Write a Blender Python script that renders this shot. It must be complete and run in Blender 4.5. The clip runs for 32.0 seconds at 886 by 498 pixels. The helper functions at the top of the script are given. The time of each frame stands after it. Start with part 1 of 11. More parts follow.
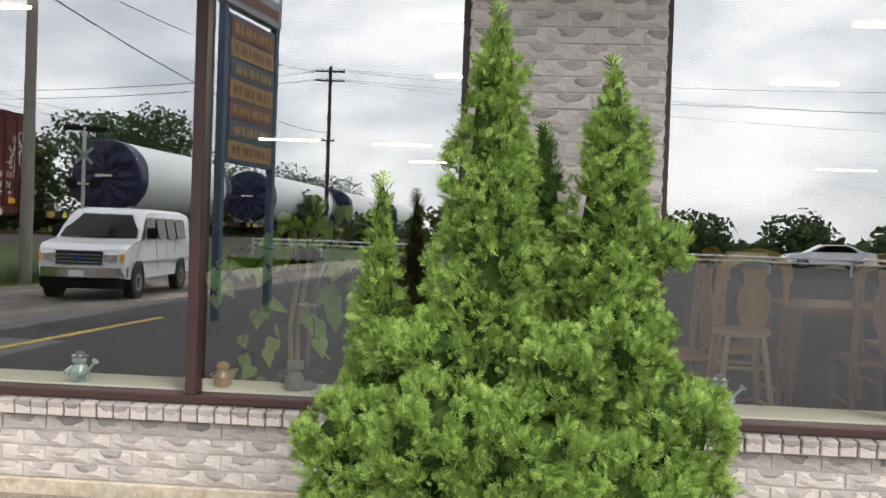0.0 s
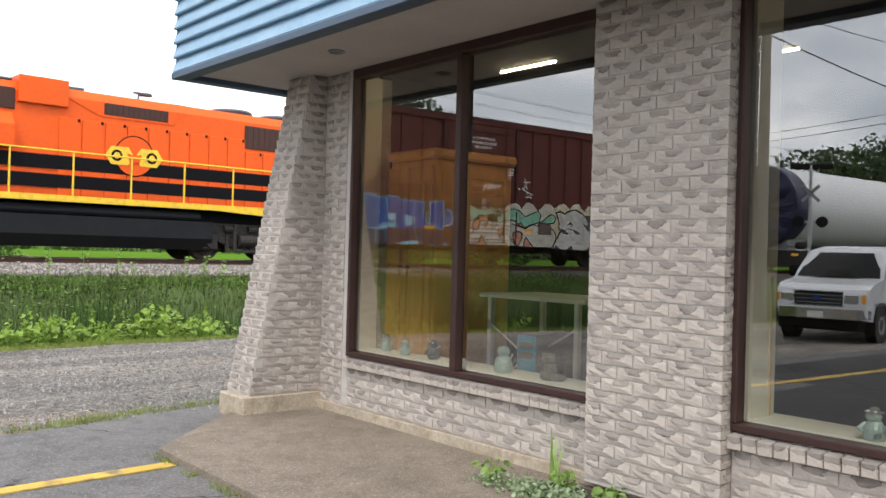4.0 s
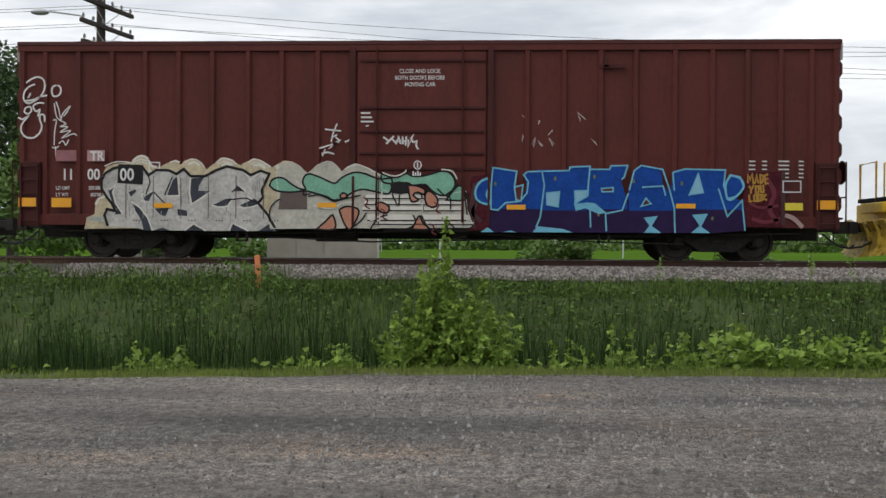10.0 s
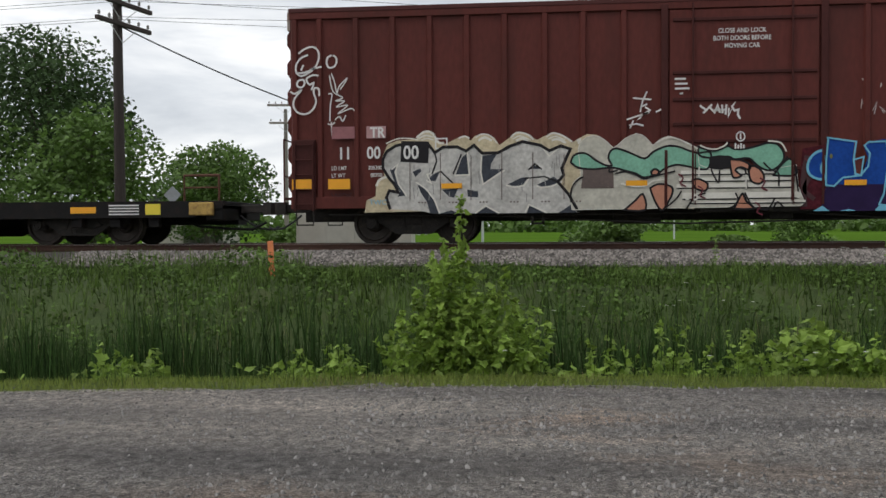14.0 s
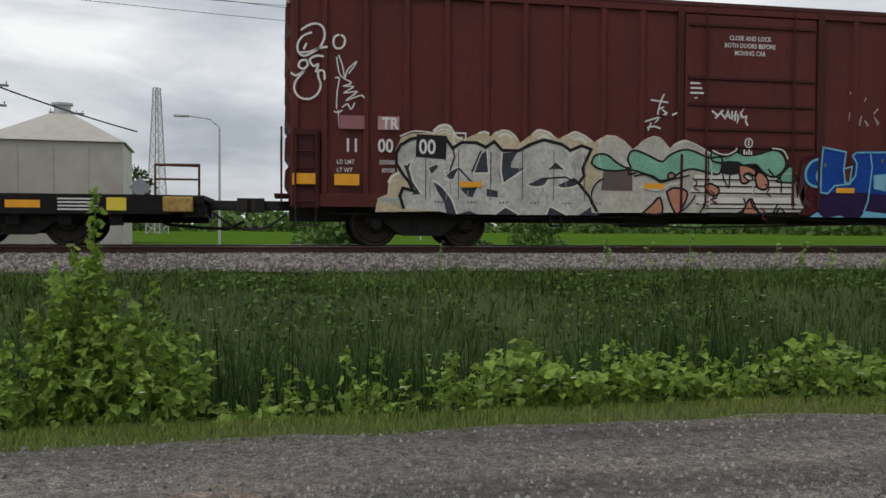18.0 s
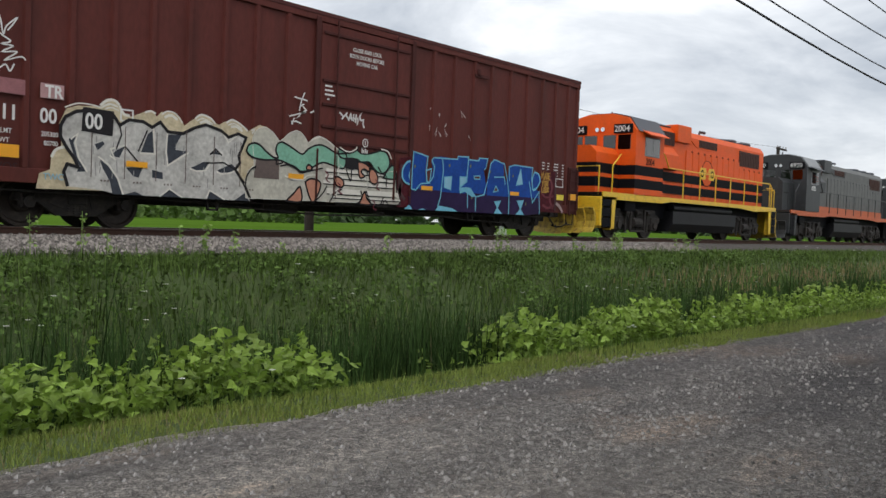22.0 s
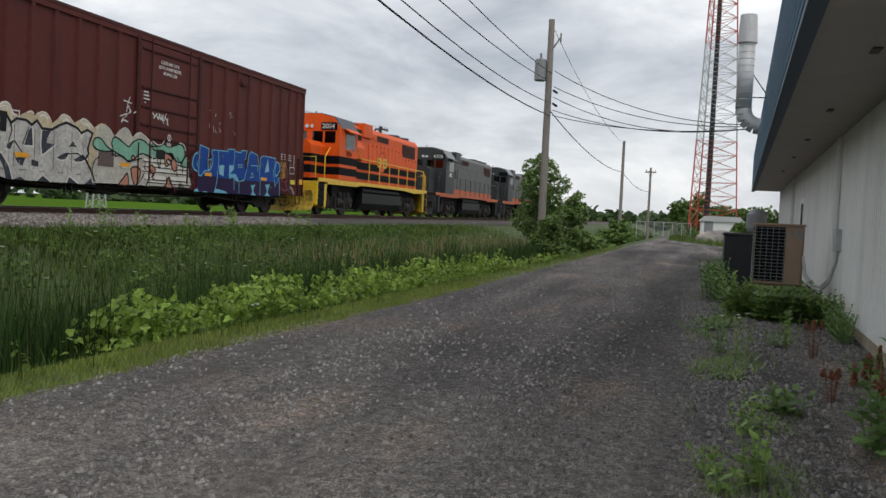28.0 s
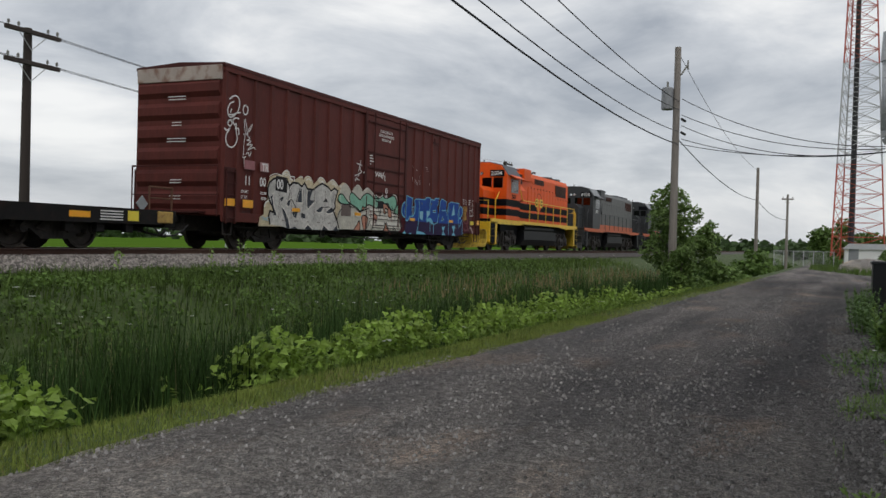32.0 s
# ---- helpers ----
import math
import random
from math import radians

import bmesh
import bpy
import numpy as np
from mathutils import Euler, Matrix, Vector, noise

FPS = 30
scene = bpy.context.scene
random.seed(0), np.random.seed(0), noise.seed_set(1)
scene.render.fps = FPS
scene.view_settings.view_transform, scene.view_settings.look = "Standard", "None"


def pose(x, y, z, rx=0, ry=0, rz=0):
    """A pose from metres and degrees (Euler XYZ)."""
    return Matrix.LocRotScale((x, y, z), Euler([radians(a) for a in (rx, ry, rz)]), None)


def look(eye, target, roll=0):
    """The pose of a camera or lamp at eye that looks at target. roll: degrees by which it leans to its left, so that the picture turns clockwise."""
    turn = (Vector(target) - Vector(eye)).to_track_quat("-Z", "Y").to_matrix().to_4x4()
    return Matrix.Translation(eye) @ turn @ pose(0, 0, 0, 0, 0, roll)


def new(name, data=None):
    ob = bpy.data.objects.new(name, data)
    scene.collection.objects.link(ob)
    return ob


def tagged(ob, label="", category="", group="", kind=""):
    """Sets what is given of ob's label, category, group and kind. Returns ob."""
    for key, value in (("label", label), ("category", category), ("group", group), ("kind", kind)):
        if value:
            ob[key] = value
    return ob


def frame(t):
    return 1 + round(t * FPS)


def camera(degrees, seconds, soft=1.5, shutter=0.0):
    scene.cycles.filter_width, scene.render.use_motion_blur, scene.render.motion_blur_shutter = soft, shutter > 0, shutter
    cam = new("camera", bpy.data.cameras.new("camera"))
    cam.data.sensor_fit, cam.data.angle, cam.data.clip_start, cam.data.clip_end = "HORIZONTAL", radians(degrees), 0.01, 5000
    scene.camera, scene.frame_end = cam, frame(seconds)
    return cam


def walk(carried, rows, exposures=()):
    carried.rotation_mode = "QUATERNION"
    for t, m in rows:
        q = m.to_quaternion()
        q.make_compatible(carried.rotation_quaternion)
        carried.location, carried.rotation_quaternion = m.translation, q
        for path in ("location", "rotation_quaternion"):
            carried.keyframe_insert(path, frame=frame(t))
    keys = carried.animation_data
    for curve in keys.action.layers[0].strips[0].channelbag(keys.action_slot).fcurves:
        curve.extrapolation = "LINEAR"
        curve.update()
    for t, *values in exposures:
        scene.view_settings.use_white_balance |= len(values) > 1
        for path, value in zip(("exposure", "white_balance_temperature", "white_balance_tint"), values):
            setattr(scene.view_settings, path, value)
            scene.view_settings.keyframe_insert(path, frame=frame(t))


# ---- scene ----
LENS = 54.34
cam = camera(LENS, 32.0, soft=1.5)
PATH = [
    (0, look((-4.781, -6.930, 1.411), (5.217, -6.781, 1.274), 2.00)),
    (0.5, look((-4.779, -6.922, 1.414), (5.182, -6.050, 1.279), 1.99)),
    (1, look((-4.765, -6.910, 1.414), (5.143, -5.564, 1.257), 2.11)),
    (1.5, look((-4.731, -6.890, 1.412), (5.078, -4.951, 1.263), 1.86)),
    (2, look((-4.684, -6.881, 1.419), (4.906, -4.049, 1.311), 1.91)),
    (2.5, look((-4.680, -6.882, 1.435), (4.502, -2.923, 1.287), 2.21)),
    (3, look((-4.672, -6.839, 1.442), (3.976, -1.822, 1.250), 2.28)),
    (3.5, look((-4.669, -6.692, 1.448), (3.306, -0.659, 1.420), 2.22)),
    (4, look((-4.667, -6.520, 1.429), (2.263, 0.689, 1.474), 1.57)),
    (4.5, look((-4.641, -6.329, 1.382), (0.942, 1.966, 1.509), 1.06)),
    (6.5, look((-4.479, -5.566, 1.411), (-0.719, 3.696, 1.680), 0.63)),
    (7, look((-4.411, -5.352, 1.425), (-1.374, 4.176, 1.425), 1.23)),
    (7.5, look((-4.429, -5.125, 1.394), (-1.836, 4.532, 1.246), 2.57)),
    (8, look((-4.456, -4.883, 1.406), (-2.234, 4.866, 1.275), 1.92)),
    (8.5, look((-4.392, -4.630, 1.423), (-3.030, 5.275, 1.251), 0.89)),
    (9, look((-4.328, -4.417, 1.420), (-3.556, 5.550, 1.177), 1.14)),
    (9.5, look((-4.353, -4.172, 1.411), (-3.845, 5.814, 1.254), 1.16)),
    (10, look((-4.354, -3.957, 1.418), (-4.735, 6.036, 1.350), 0.31)),
    (10.5, look((-4.294, -3.759, 1.432), (-5.695, 6.142, 1.363), 0.15)),
    (11, look((-4.264, -3.604, 1.424), (-5.825, 6.273, 1.493), 0.39)),
    (11.5, look((-4.243, -3.378, 1.436), (-5.594, 6.530, 1.525), 0.78)),
    (12, look((-4.180, -3.147, 1.434), (-5.726, 6.733, 1.411), 0.67)),
    (12.5, look((-4.123, -2.934, 1.439), (-5.835, 6.919, 1.429), 1.03)),
    (13, look((-4.151, -2.703, 1.431), (-5.376, 7.222, 1.384), 0.73)),
    (13.5, look((-4.141, -2.494, 1.419), (-5.080, 7.460, 1.236), -0.29)),
    (15.5, look((-3.592, -1.666, 1.448), (-4.668, 8.270, 1.096), -0.56)),
    (16, look((-3.481, -1.453, 1.470), (-4.787, 8.453, 1.056), -0.15)),
    (16.5, look((-3.437, -1.244, 1.453), (-4.028, 8.733, 1.108), 0.81)),
    (17, look((-3.419, -1.018, 1.457), (-3.260, 8.979, 1.272), 0.85)),
    (17.5, look((-3.348, -0.807, 1.458), (-2.599, 9.164, 1.290), 0.13)),
    (18, look((-3.257, -0.639, 1.463), (-1.401, 9.183, 1.186), 0.34)),
    (18.5, look((-3.184, -0.444, 1.458), (0.102, 8.997, 1.219), 0.88)),
    (19, look((-3.092, -0.261, 1.459), (1.244, 8.749, 1.320), 0.90)),
    (19.5, look((-2.955, -0.094, 1.467), (2.122, 8.522, 1.419), 1.64)),
    (20, look((-2.863, 0.088, 1.441), (3.011, 8.180, 1.444), 1.72)),
    (20.5, look((-2.789, 0.260, 1.417), (3.683, 7.883, 1.375), 1.56)),
    (21, look((-2.671, 0.423, 1.389), (3.945, 7.920, 1.205), 1.96)),
    (21.5, look((-2.528, 0.584, 1.388), (4.362, 7.825, 1.070), 2.34)),
    (22, look((-2.443, 0.761, 1.389), (5.104, 7.314, 1.073), 2.10)),
    (22.5, look((-2.388, 0.879, 1.390), (5.674, 6.779, 0.963), 1.61)),
    (23, look((-2.264, 0.963, 1.388), (6.255, 6.181, 0.955), 1.45)),
    (23.5, look((-2.198, 1.000, 1.402), (6.664, 5.619, 1.040), 1.22)),
    (24, look((-2.219, 1.053, 1.396), (6.847, 5.259, 1.059), 1.78)),
    (24.5, look((-2.230, 1.065, 1.390), (6.988, 4.927, 1.059), 2.22)),
    (25, look((-2.221, 1.065, 1.389), (7.116, 4.623, 0.990), 2.13)),
    (25.5, look((-2.221, 1.068, 1.387), (7.210, 4.353, 0.866), 2.28)),
    (26, look((-2.219, 1.072, 1.388), (7.281, 4.150, 0.858), 2.31)),
    (26.5, look((-2.219, 1.078, 1.387), (7.339, 3.978, 0.905), 2.25)),
    (28.5, look((-2.235, 1.073, 1.397), (7.404, 3.703, 0.970), 2.79)),
    (29, look((-2.234, 1.074, 1.396), (7.384, 3.784, 1.004), 2.71)),
    (29.5, look((-2.236, 1.071, 1.395), (7.353, 3.887, 1.042), 2.56)),
    (30, look((-2.234, 1.071, 1.399), (7.327, 3.980, 1.039), 2.48)),
    (30.5, look((-2.227, 1.078, 1.397), (7.283, 4.148, 1.026), 2.36)),
    (31, look((-2.222, 1.085, 1.401), (7.185, 4.461, 1.074), 1.98)),
    (31.5, look((-2.230, 1.092, 1.402), (7.024, 4.877, 1.199), 1.60)),
    (32, look((-2.242, 1.101, 1.409), (6.910, 5.131, 1.323), 1.55)),
]
EXPOSURE = [(0.0, 1.8), (3.0, 1.83), (3.6, 1.55), (4.5, 1.05), (6.5, 0.05), (7.5, 0.0), (9.0, 0.1), (10.5, 0.0), (13.0, -0.1), (15.5, 0.15), (16.5, 0.1), (17.2, -0.1), (18.0, -0.25), (19.0, 0.05), (20.0, -0.15), (21.0, -0.15), (22.0, 0.15), (23.0, 0.1), (24.0, -0.43), (25.0, -0.15), (26.0, -0.05), (29.0, -0.1), (31.0, -0.15), (32.0, -0.32)]
walk(cam, PATH, EXPOSURE)

# ---- world, sun ----
SUN_ELEV, SUN_AZ = 52.0, 235.0     # degrees; azimuth clockwise from +Y
world = bpy.data.worlds.new("overcast_sky")
scene.world = world
world.use_nodes = True
wn, wl = world.node_tree.nodes, world.node_tree.links
bg = wn["Background"]
sky = wn.new("ShaderNodeTexSky")
sky.sky_type = 'NISHITA'
sky.sun_disc = False
sky.sun_elevation, sky.sun_rotation = radians(SUN_ELEV), radians(SUN_AZ)
sky.dust_density = 2.0
dim = wn.new("ShaderNodeMix"); dim.data_type = 'RGBA'; dim.blend_type = 'MULTIPLY'
dim.inputs[0].default_value = 1.0
dim.inputs[7].default_value = (0.09, 0.09, 0.09, 1)
wl.new(sky.outputs[0], dim.inputs[6])
tc = wn.new("ShaderNodeTexCoord")
mp = wn.new("ShaderNodeMapping"); mp.inputs["Scale"].default_value = (1.0, 1.6, 4.5)
mp.inputs["Rotation"].default_value = (0.12, 0.06, 0.5)
wl.new(tc.outputs["Generated"], mp.inputs[0])
nz = wn.new("ShaderNodeTexNoise"); nz.inputs["Scale"].default_value = 2.3; nz.inputs["Detail"].default_value = 7; nz.inputs["Roughness"].default_value = 0.56
nz.inputs["Distortion"].default_value = 0.35
wl.new(mp.outputs[0], nz.inputs["Vector"])
rp = wn.new("ShaderNodeValToRGB")
rp.color_ramp.elements[0].position, rp.color_ramp.elements[0].color = 0.31, (0.50, 0.54, 0.60, 1)
rp.color_ramp.elements[1].position, rp.color_ramp.elements[1].color = 0.66, (1.22, 1.22, 1.21, 1)
e = rp.color_ramp.elements.new(0.5); e.color = (0.84, 0.87, 0.91, 1)
wl.new(nz.outputs["Fac"], rp.inputs[0])
mx = wn.new("ShaderNodeMix"); mx.data_type = 'RGBA'; mx.inputs[0].default_value = 0.86
wl.new(dim.outputs[2], mx.inputs[6]); wl.new(rp.outputs[0], mx.inputs[7])
wl.new(mx.outputs[2], bg.inputs[0])
bg.inputs[1].default_value = 1.03

sun_data = bpy.data.lights.new("sun", 'SUN')
sun_data.energy, sun_data.angle, sun_data.color = 0.9, radians(18), (1.0, 0.96, 0.9)
sun = new("sun", sun_data)
sd = Vector((math.sin(radians(SUN_AZ)) * math.cos(radians(SUN_ELEV)), math.cos(radians(SUN_AZ)) * math.cos(radians(SUN_ELEV)), math.sin(radians(SUN_ELEV))))
sun.matrix_basis = look(sd * 100, (0, 0, 0))


# ---- materials ----
def material(name, color, rough=0.7, metal=0.0, vary=0.25, scale=6.0, fine=60.0, bump=0.0, stain=None, stain_amount=0.35, island=0.0, per_object=0.0,
             coat=0.0, translucent=0.0, stretch=(1, 1, 1), bump_scale=None, spec=0.5):
    """Base colour with variation at two scales, an optional stain colour in blotches, bump, and shifts per island or per object."""
    m = bpy.data.materials.new(name)
    m.use_nodes = True
    n, l = m.node_tree.nodes, m.node_tree.links
    b = n["Principled BSDF"]
    b.inputs["Roughness"].default_value, b.inputs["Metallic"].default_value = rough, metal
    b.inputs["Specular IOR Level"].default_value = spec
    b.inputs["Coat Weight"].default_value = coat
    t = n.new("ShaderNodeTexCoord")
    mpn = n.new("ShaderNodeMapping"); mpn.inputs["Scale"].default_value = stretch
    l.new(t.outputs["Object"], mpn.inputs[0])

    def noise_at(s, detail=4):
        q = n.new("ShaderNodeTexNoise")
        q.inputs["Scale"].default_value, q.inputs["Detail"].default_value = s, detail
        l.new(mpn.outputs[0], q.inputs["Vector"])
        return q.outputs["Fac"]

    def math_node(op, a, c):
        q = n.new("ShaderNodeMath"); q.operation = op
        for k, v in enumerate((a, c)):
            if isinstance(v, (int, float)):
                q.inputs[k].default_value = v
            else:
                l.new(v, q.inputs[k])
        return q.outputs[0]

    big, small = noise_at(scale, 5), noise_at(fine, 3)
    v = math_node('MULTIPLY', math_node('SUBTRACT', math_node('ADD', big, small), 1.0), vary * 2.2)
    if island:
        g = n.new("ShaderNodeNewGeometry")
        v = math_node('ADD', v, math_node('MULTIPLY', math_node('SUBTRACT', g.outputs["Random Per Island"], 0.5), island))
    if per_object:
        o = n.new("ShaderNodeObjectInfo")
        v = math_node('ADD', v, math_node('MULTIPLY', math_node('SUBTRACT', o.outputs["Random"], 0.5), per_object))
    hsv = n.new("ShaderNodeHueSaturation")
    hsv.inputs["Color"].default_value = (*color, 1)
    l.new(math_node('ADD', v, 1.0), hsv.inputs["Value"])
    out = hsv.outputs[0]
    if stain:
        ramp = n.new("ShaderNodeValToRGB")
        ramp.color_ramp.elements[0].position, ramp.color_ramp.elements[1].position = 0.5, 0.68
        l.new(noise_at(scale * 2.3, 6), ramp.inputs[0])
        mixer = n.new("ShaderNodeMix"); mixer.data_type = 'RGBA'
        l.new(math_node('MULTIPLY', ramp.outputs[0], stain_amount), mixer.inputs[0])
        l.new(out, mixer.inputs[6]); mixer.inputs[7].default_value = (*stain, 1)
        out = mixer.outputs[2]
    l.new(out, b.inputs["Base Color"])
    if bump:
        bp = n.new("ShaderNodeBump"); bp.inputs["Strength"].default_value = min(bump, 1.0); bp.inputs["Distance"].default_value = 0.02 * max(bump, 0.5)
        l.new(noise_at(bump_scale or fine, 5), bp.inputs["Height"])
        l.new(bp.outputs[0], b.inputs["Normal"])
    if translucent:
        tr = n.new("ShaderNodeBsdfTranslucent"); l.new(out, tr.inputs[0])
        ms = n.new("ShaderNodeMixShader"); ms.inputs[0].default_value = translucent
        l.new(b.outputs[0], ms.inputs[1]); l.new(tr.outputs[0], ms.inputs[2])
        l.new(ms.outputs[0], n["Material Output"].inputs[0])
    return m


def glass_material(name, ior, tint=(1, 1, 1)):
    m = bpy.data.materials.new(name)
    m.use_nodes = True
    n, l = m.node_tree.nodes, m.node_tree.links
    n.remove(n["Principled BSDF"])
    fr = n.new("ShaderNodeFresnel"); fr.inputs[0].default_value = ior
    tr = n.new("ShaderNodeBsdfTransparent"); tr.inputs[0].default_value = (*tint, 1)
    gl = n.new("ShaderNodeBsdfGlossy"); gl.inputs["Roughness"].default_value = 0.0
    ms = n.new("ShaderNodeMixShader")
    l.new(fr.outputs[0], ms.inputs[0]); l.new(tr.outputs[0], ms.inputs[1]); l.new(gl.outputs[0], ms.inputs[2])
    l.new(ms.outputs[0], n["Material Output"].inputs[0])
    return m


def glow_material(name, color, strength):
    m = bpy.data.materials.new(name)
    m.use_nodes = True
    b = m.node_tree.nodes["Principled BSDF"]
    b.inputs["Base Color"].default_value = (*color, 1)
    b.inputs["Emission Color"].default_value = (*color, 1)
    b.inputs["Emission Strength"].default_value = strength
    return m


def brick_material():
    """Pale brick whose face carries a torn, darker lens of rough clay."""
    m = material("pale_rock_face_brick", (0.41, 0.362, 0.325), 0.92, vary=0.12, scale=9, fine=70, bump=0.5, bump_scale=60, per_object=0.16)
    n, l = m.node_tree.nodes, m.node_tree.links
    b = n["Principled BSDF"]
    base = b.inputs["Base Color"].links[0].from_socket
    t = n.new("ShaderNodeTexCoord"); o = n.new("ShaderNodeObjectInfo")
    sep = n.new("ShaderNodeSeparateXYZ")
    wob = n.new("ShaderNodeTexNoise"); wob.noise_dimensions = '4D'; wob.inputs["Scale"].default_value = 26; wob.inputs["Detail"].default_value = 4
    flat = n.new("ShaderNodeMapping"); flat.inputs["Scale"].default_value = (1.0, 0.8, 1.5)
    l.new(t.outputs["Object"], flat.inputs[0]); l.new(flat.outputs[0], wob.inputs["Vector"])

    def calc(op, a, c):
        q = n.new("ShaderNodeMath"); q.operation = op
        for k, v in enumerate((a, c)):
            if isinstance(v, (int, float)):
                q.inputs[k].default_value = v
            else:
                l.new(v, q.inputs[k])
        return q.outputs[0]
    l.new(calc('MULTIPLY', o.outputs["Random"], 40.0), wob.inputs["W"])
    l.new(t.outputs["Object"], sep.inputs[0])
    ey = calc('DIVIDE', calc('ADD', sep.outputs[1], calc('MULTIPLY', calc('SUBTRACT', o.outputs["Random"], 0.5), 0.05)), 0.064)
    ez = calc('DIVIDE', calc('SUBTRACT', 0.031, sep.outputs[2]), 0.038)
    d = calc('ADD', calc('MULTIPLY', ey, ey), calc('MULTIPLY', ez, ez))
    d = calc('ADD', d, calc('MULTIPLY', calc('SUBTRACT', wob.outputs["Fac"], 0.5), 2.6))

    def ramp(sock, stops):
        q = n.new("ShaderNodeValToRGB")
        q.color_ramp.elements[0].position, q.color_ramp.elements[0].color = stops[0][0], (stops[0][1],) * 3 + (1,)
        q.color_ramp.elements[1].position, q.color_ramp.elements[1].color = stops[-1][0], (stops[-1][1],) * 3 + (1,)
        for pos, val in stops[1:-1]:
            q.color_ramp.elements.new(pos).color = (val,) * 3 + (1,)
        l.new(sock, q.inputs[0])
        return q.outputs[0]
    torn = ramp(d, ((0.0, 0.72), (0.55, 0.70), (0.82, 1.0), (1.0, 0.0)))
    wear = n.new("ShaderNodeTexNoise"); wear.noise_dimensions = '4D'; wear.inputs["Scale"].default_value = 5.0
    l.new(t.outputs["Object"], wear.inputs["Vector"]); l.new(calc('MULTIPLY', o.outputs["Random"], 91.0), wear.inputs["W"])
    lip = calc('MULTIPLY', torn, ramp(wear.outputs["Fac"], ((0.34, 0.30), (0.62, 1.0))))
    dent = n.new("ShaderNodeBump"); dent.inputs["Strength"].default_value = 0.35; dent.inputs["Distance"].default_value = 0.012; dent.invert = True
    l.new(lip, dent.inputs["Height"]); l.new(b.inputs["Normal"].links[0].from_socket, dent.inputs["Normal"])
    l.new(dent.outputs[0], b.inputs["Normal"])
    mixer = n.new("ShaderNodeMix"); mixer.data_type = 'RGBA'
    l.new(calc('MULTIPLY', lip, 1.0), mixer.inputs[0])
    l.new(base, mixer.inputs[6]); mixer.inputs[7].default_value = (0.135, 0.118, 0.110, 1)
    l.new(mixer.outputs[2], b.inputs["Base Color"])
    return m


def gravel_material(name, dark, pale, cell, spots, rough=0.95):
    """Crushed stone: cells of stone at two sizes, each of its own tone, over broad wheel-worn patches."""
    m = bpy.data.materials.new(name)
    m.use_nodes = True
    n, l = m.node_tree.nodes, m.node_tree.links
    b = n["Principled BSDF"]; b.inputs["Roughness"].default_value = rough; b.inputs["Specular IOR Level"].default_value = 0.2
    t = n.new("ShaderNodeTexCoord")

    def cells(s):
        q = n.new("ShaderNodeTexVoronoi"); q.inputs["Scale"].default_value = s
        l.new(t.outputs["Object"], q.inputs["Vector"])
        return q

    def ramp(sock, a, c, p0=0.0, p1=1.0):
        q = n.new("ShaderNodeValToRGB")
        q.color_ramp.elements[0].position, q.color_ramp.elements[0].color = p0, (*a, 1)
        q.color_ramp.elements[1].position, q.color_ramp.elements[1].color = p1, (*c, 1)
        l.new(sock, q.inputs[0])
        return q.outputs[0]

    def noise_at(s, detail=5, stretch=None):
        q = n.new("ShaderNodeTexNoise"); q.inputs["Scale"].default_value = s; q.inputs["Detail"].default_value = detail
        if stretch:
            mp2 = n.new("ShaderNodeMapping"); mp2.inputs["Scale"].default_value = stretch
            l.new(t.outputs["Object"], mp2.inputs[0]); l.new(mp2.outputs[0], q.inputs["Vector"])
        else:
            l.new(t.outputs["Object"], q.inputs["Vector"])
        return q.outputs["Fac"]

    def mix(kind, fac, a, c):
        q = n.new("ShaderNodeMix"); q.data_type = 'RGBA'; q.blend_type = kind
        if isinstance(fac, float):
            q.inputs[0].default_value = fac
        else:
            l.new(fac, q.inputs[0])
        for k, v in ((6, a), (7, c)):
            if isinstance(v, tuple):
                q.inputs[k].default_value = (*v, 1)
            else:
                l.new(v, q.inputs[k])
        return q.outputs[2]
    big, small = cells(cell), cells(cell * 2.7)
    sepb = n.new("ShaderNodeSeparateColor"); l.new(big.outputs["Color"], sepb.inputs[0])
    seps = n.new("ShaderNodeSeparateColor"); l.new(small.outputs["Color"], seps.inputs[0])
    c1 = ramp(sepb.outputs[0], dark, pale, 0.42, 1.0)
    c2 = ramp(seps.outputs[0], dark, pale, 0.40, 1.0)
    col = mix('MIX', 0.5, c1, c2)
    packed = ramp(seps.outputs[1], tuple(q * 1.15 for q in dark), tuple(q * 0.46 for q in pale), 0.2, 1.0)
    col = mix('MIX', ramp(noise_at(0.8, 5, (0.28, 1.15, 1.0)), (0, 0, 0), (0.6, 0.6, 0.6), 0.46, 0.62), col, packed)
    patch = noise_at(0.55, 6, (0.35, 1.0, 1.0))
    col = mix('MULTIPLY', 1.0, col, ramp(patch, (0.78, 0.78, 0.79), (1.38, 1.33, 1.28), 0.36, 0.68))
    col = mix('MULTIPLY', 1.0, col, ramp(noise_at(1.1, 5, (0.06, 1.0, 1.0)), (0.70, 0.70, 0.71), (1.28, 1.26, 1.23), 0.36, 0.66))
    col = mix('MULTIPLY', 1.0, col, ramp(noise_at(11.0, 6), (0.66, 0.66, 0.66), (1.34, 1.34, 1.34), 0.32, 0.68))
    col = mix('MIX', ramp(noise_at(0.9, 6, (0.5, 1, 1)), (0, 0, 0), (1, 1, 1), 0.55, 0.68), col, mix('MULTIPLY', 1.0, col, spots))
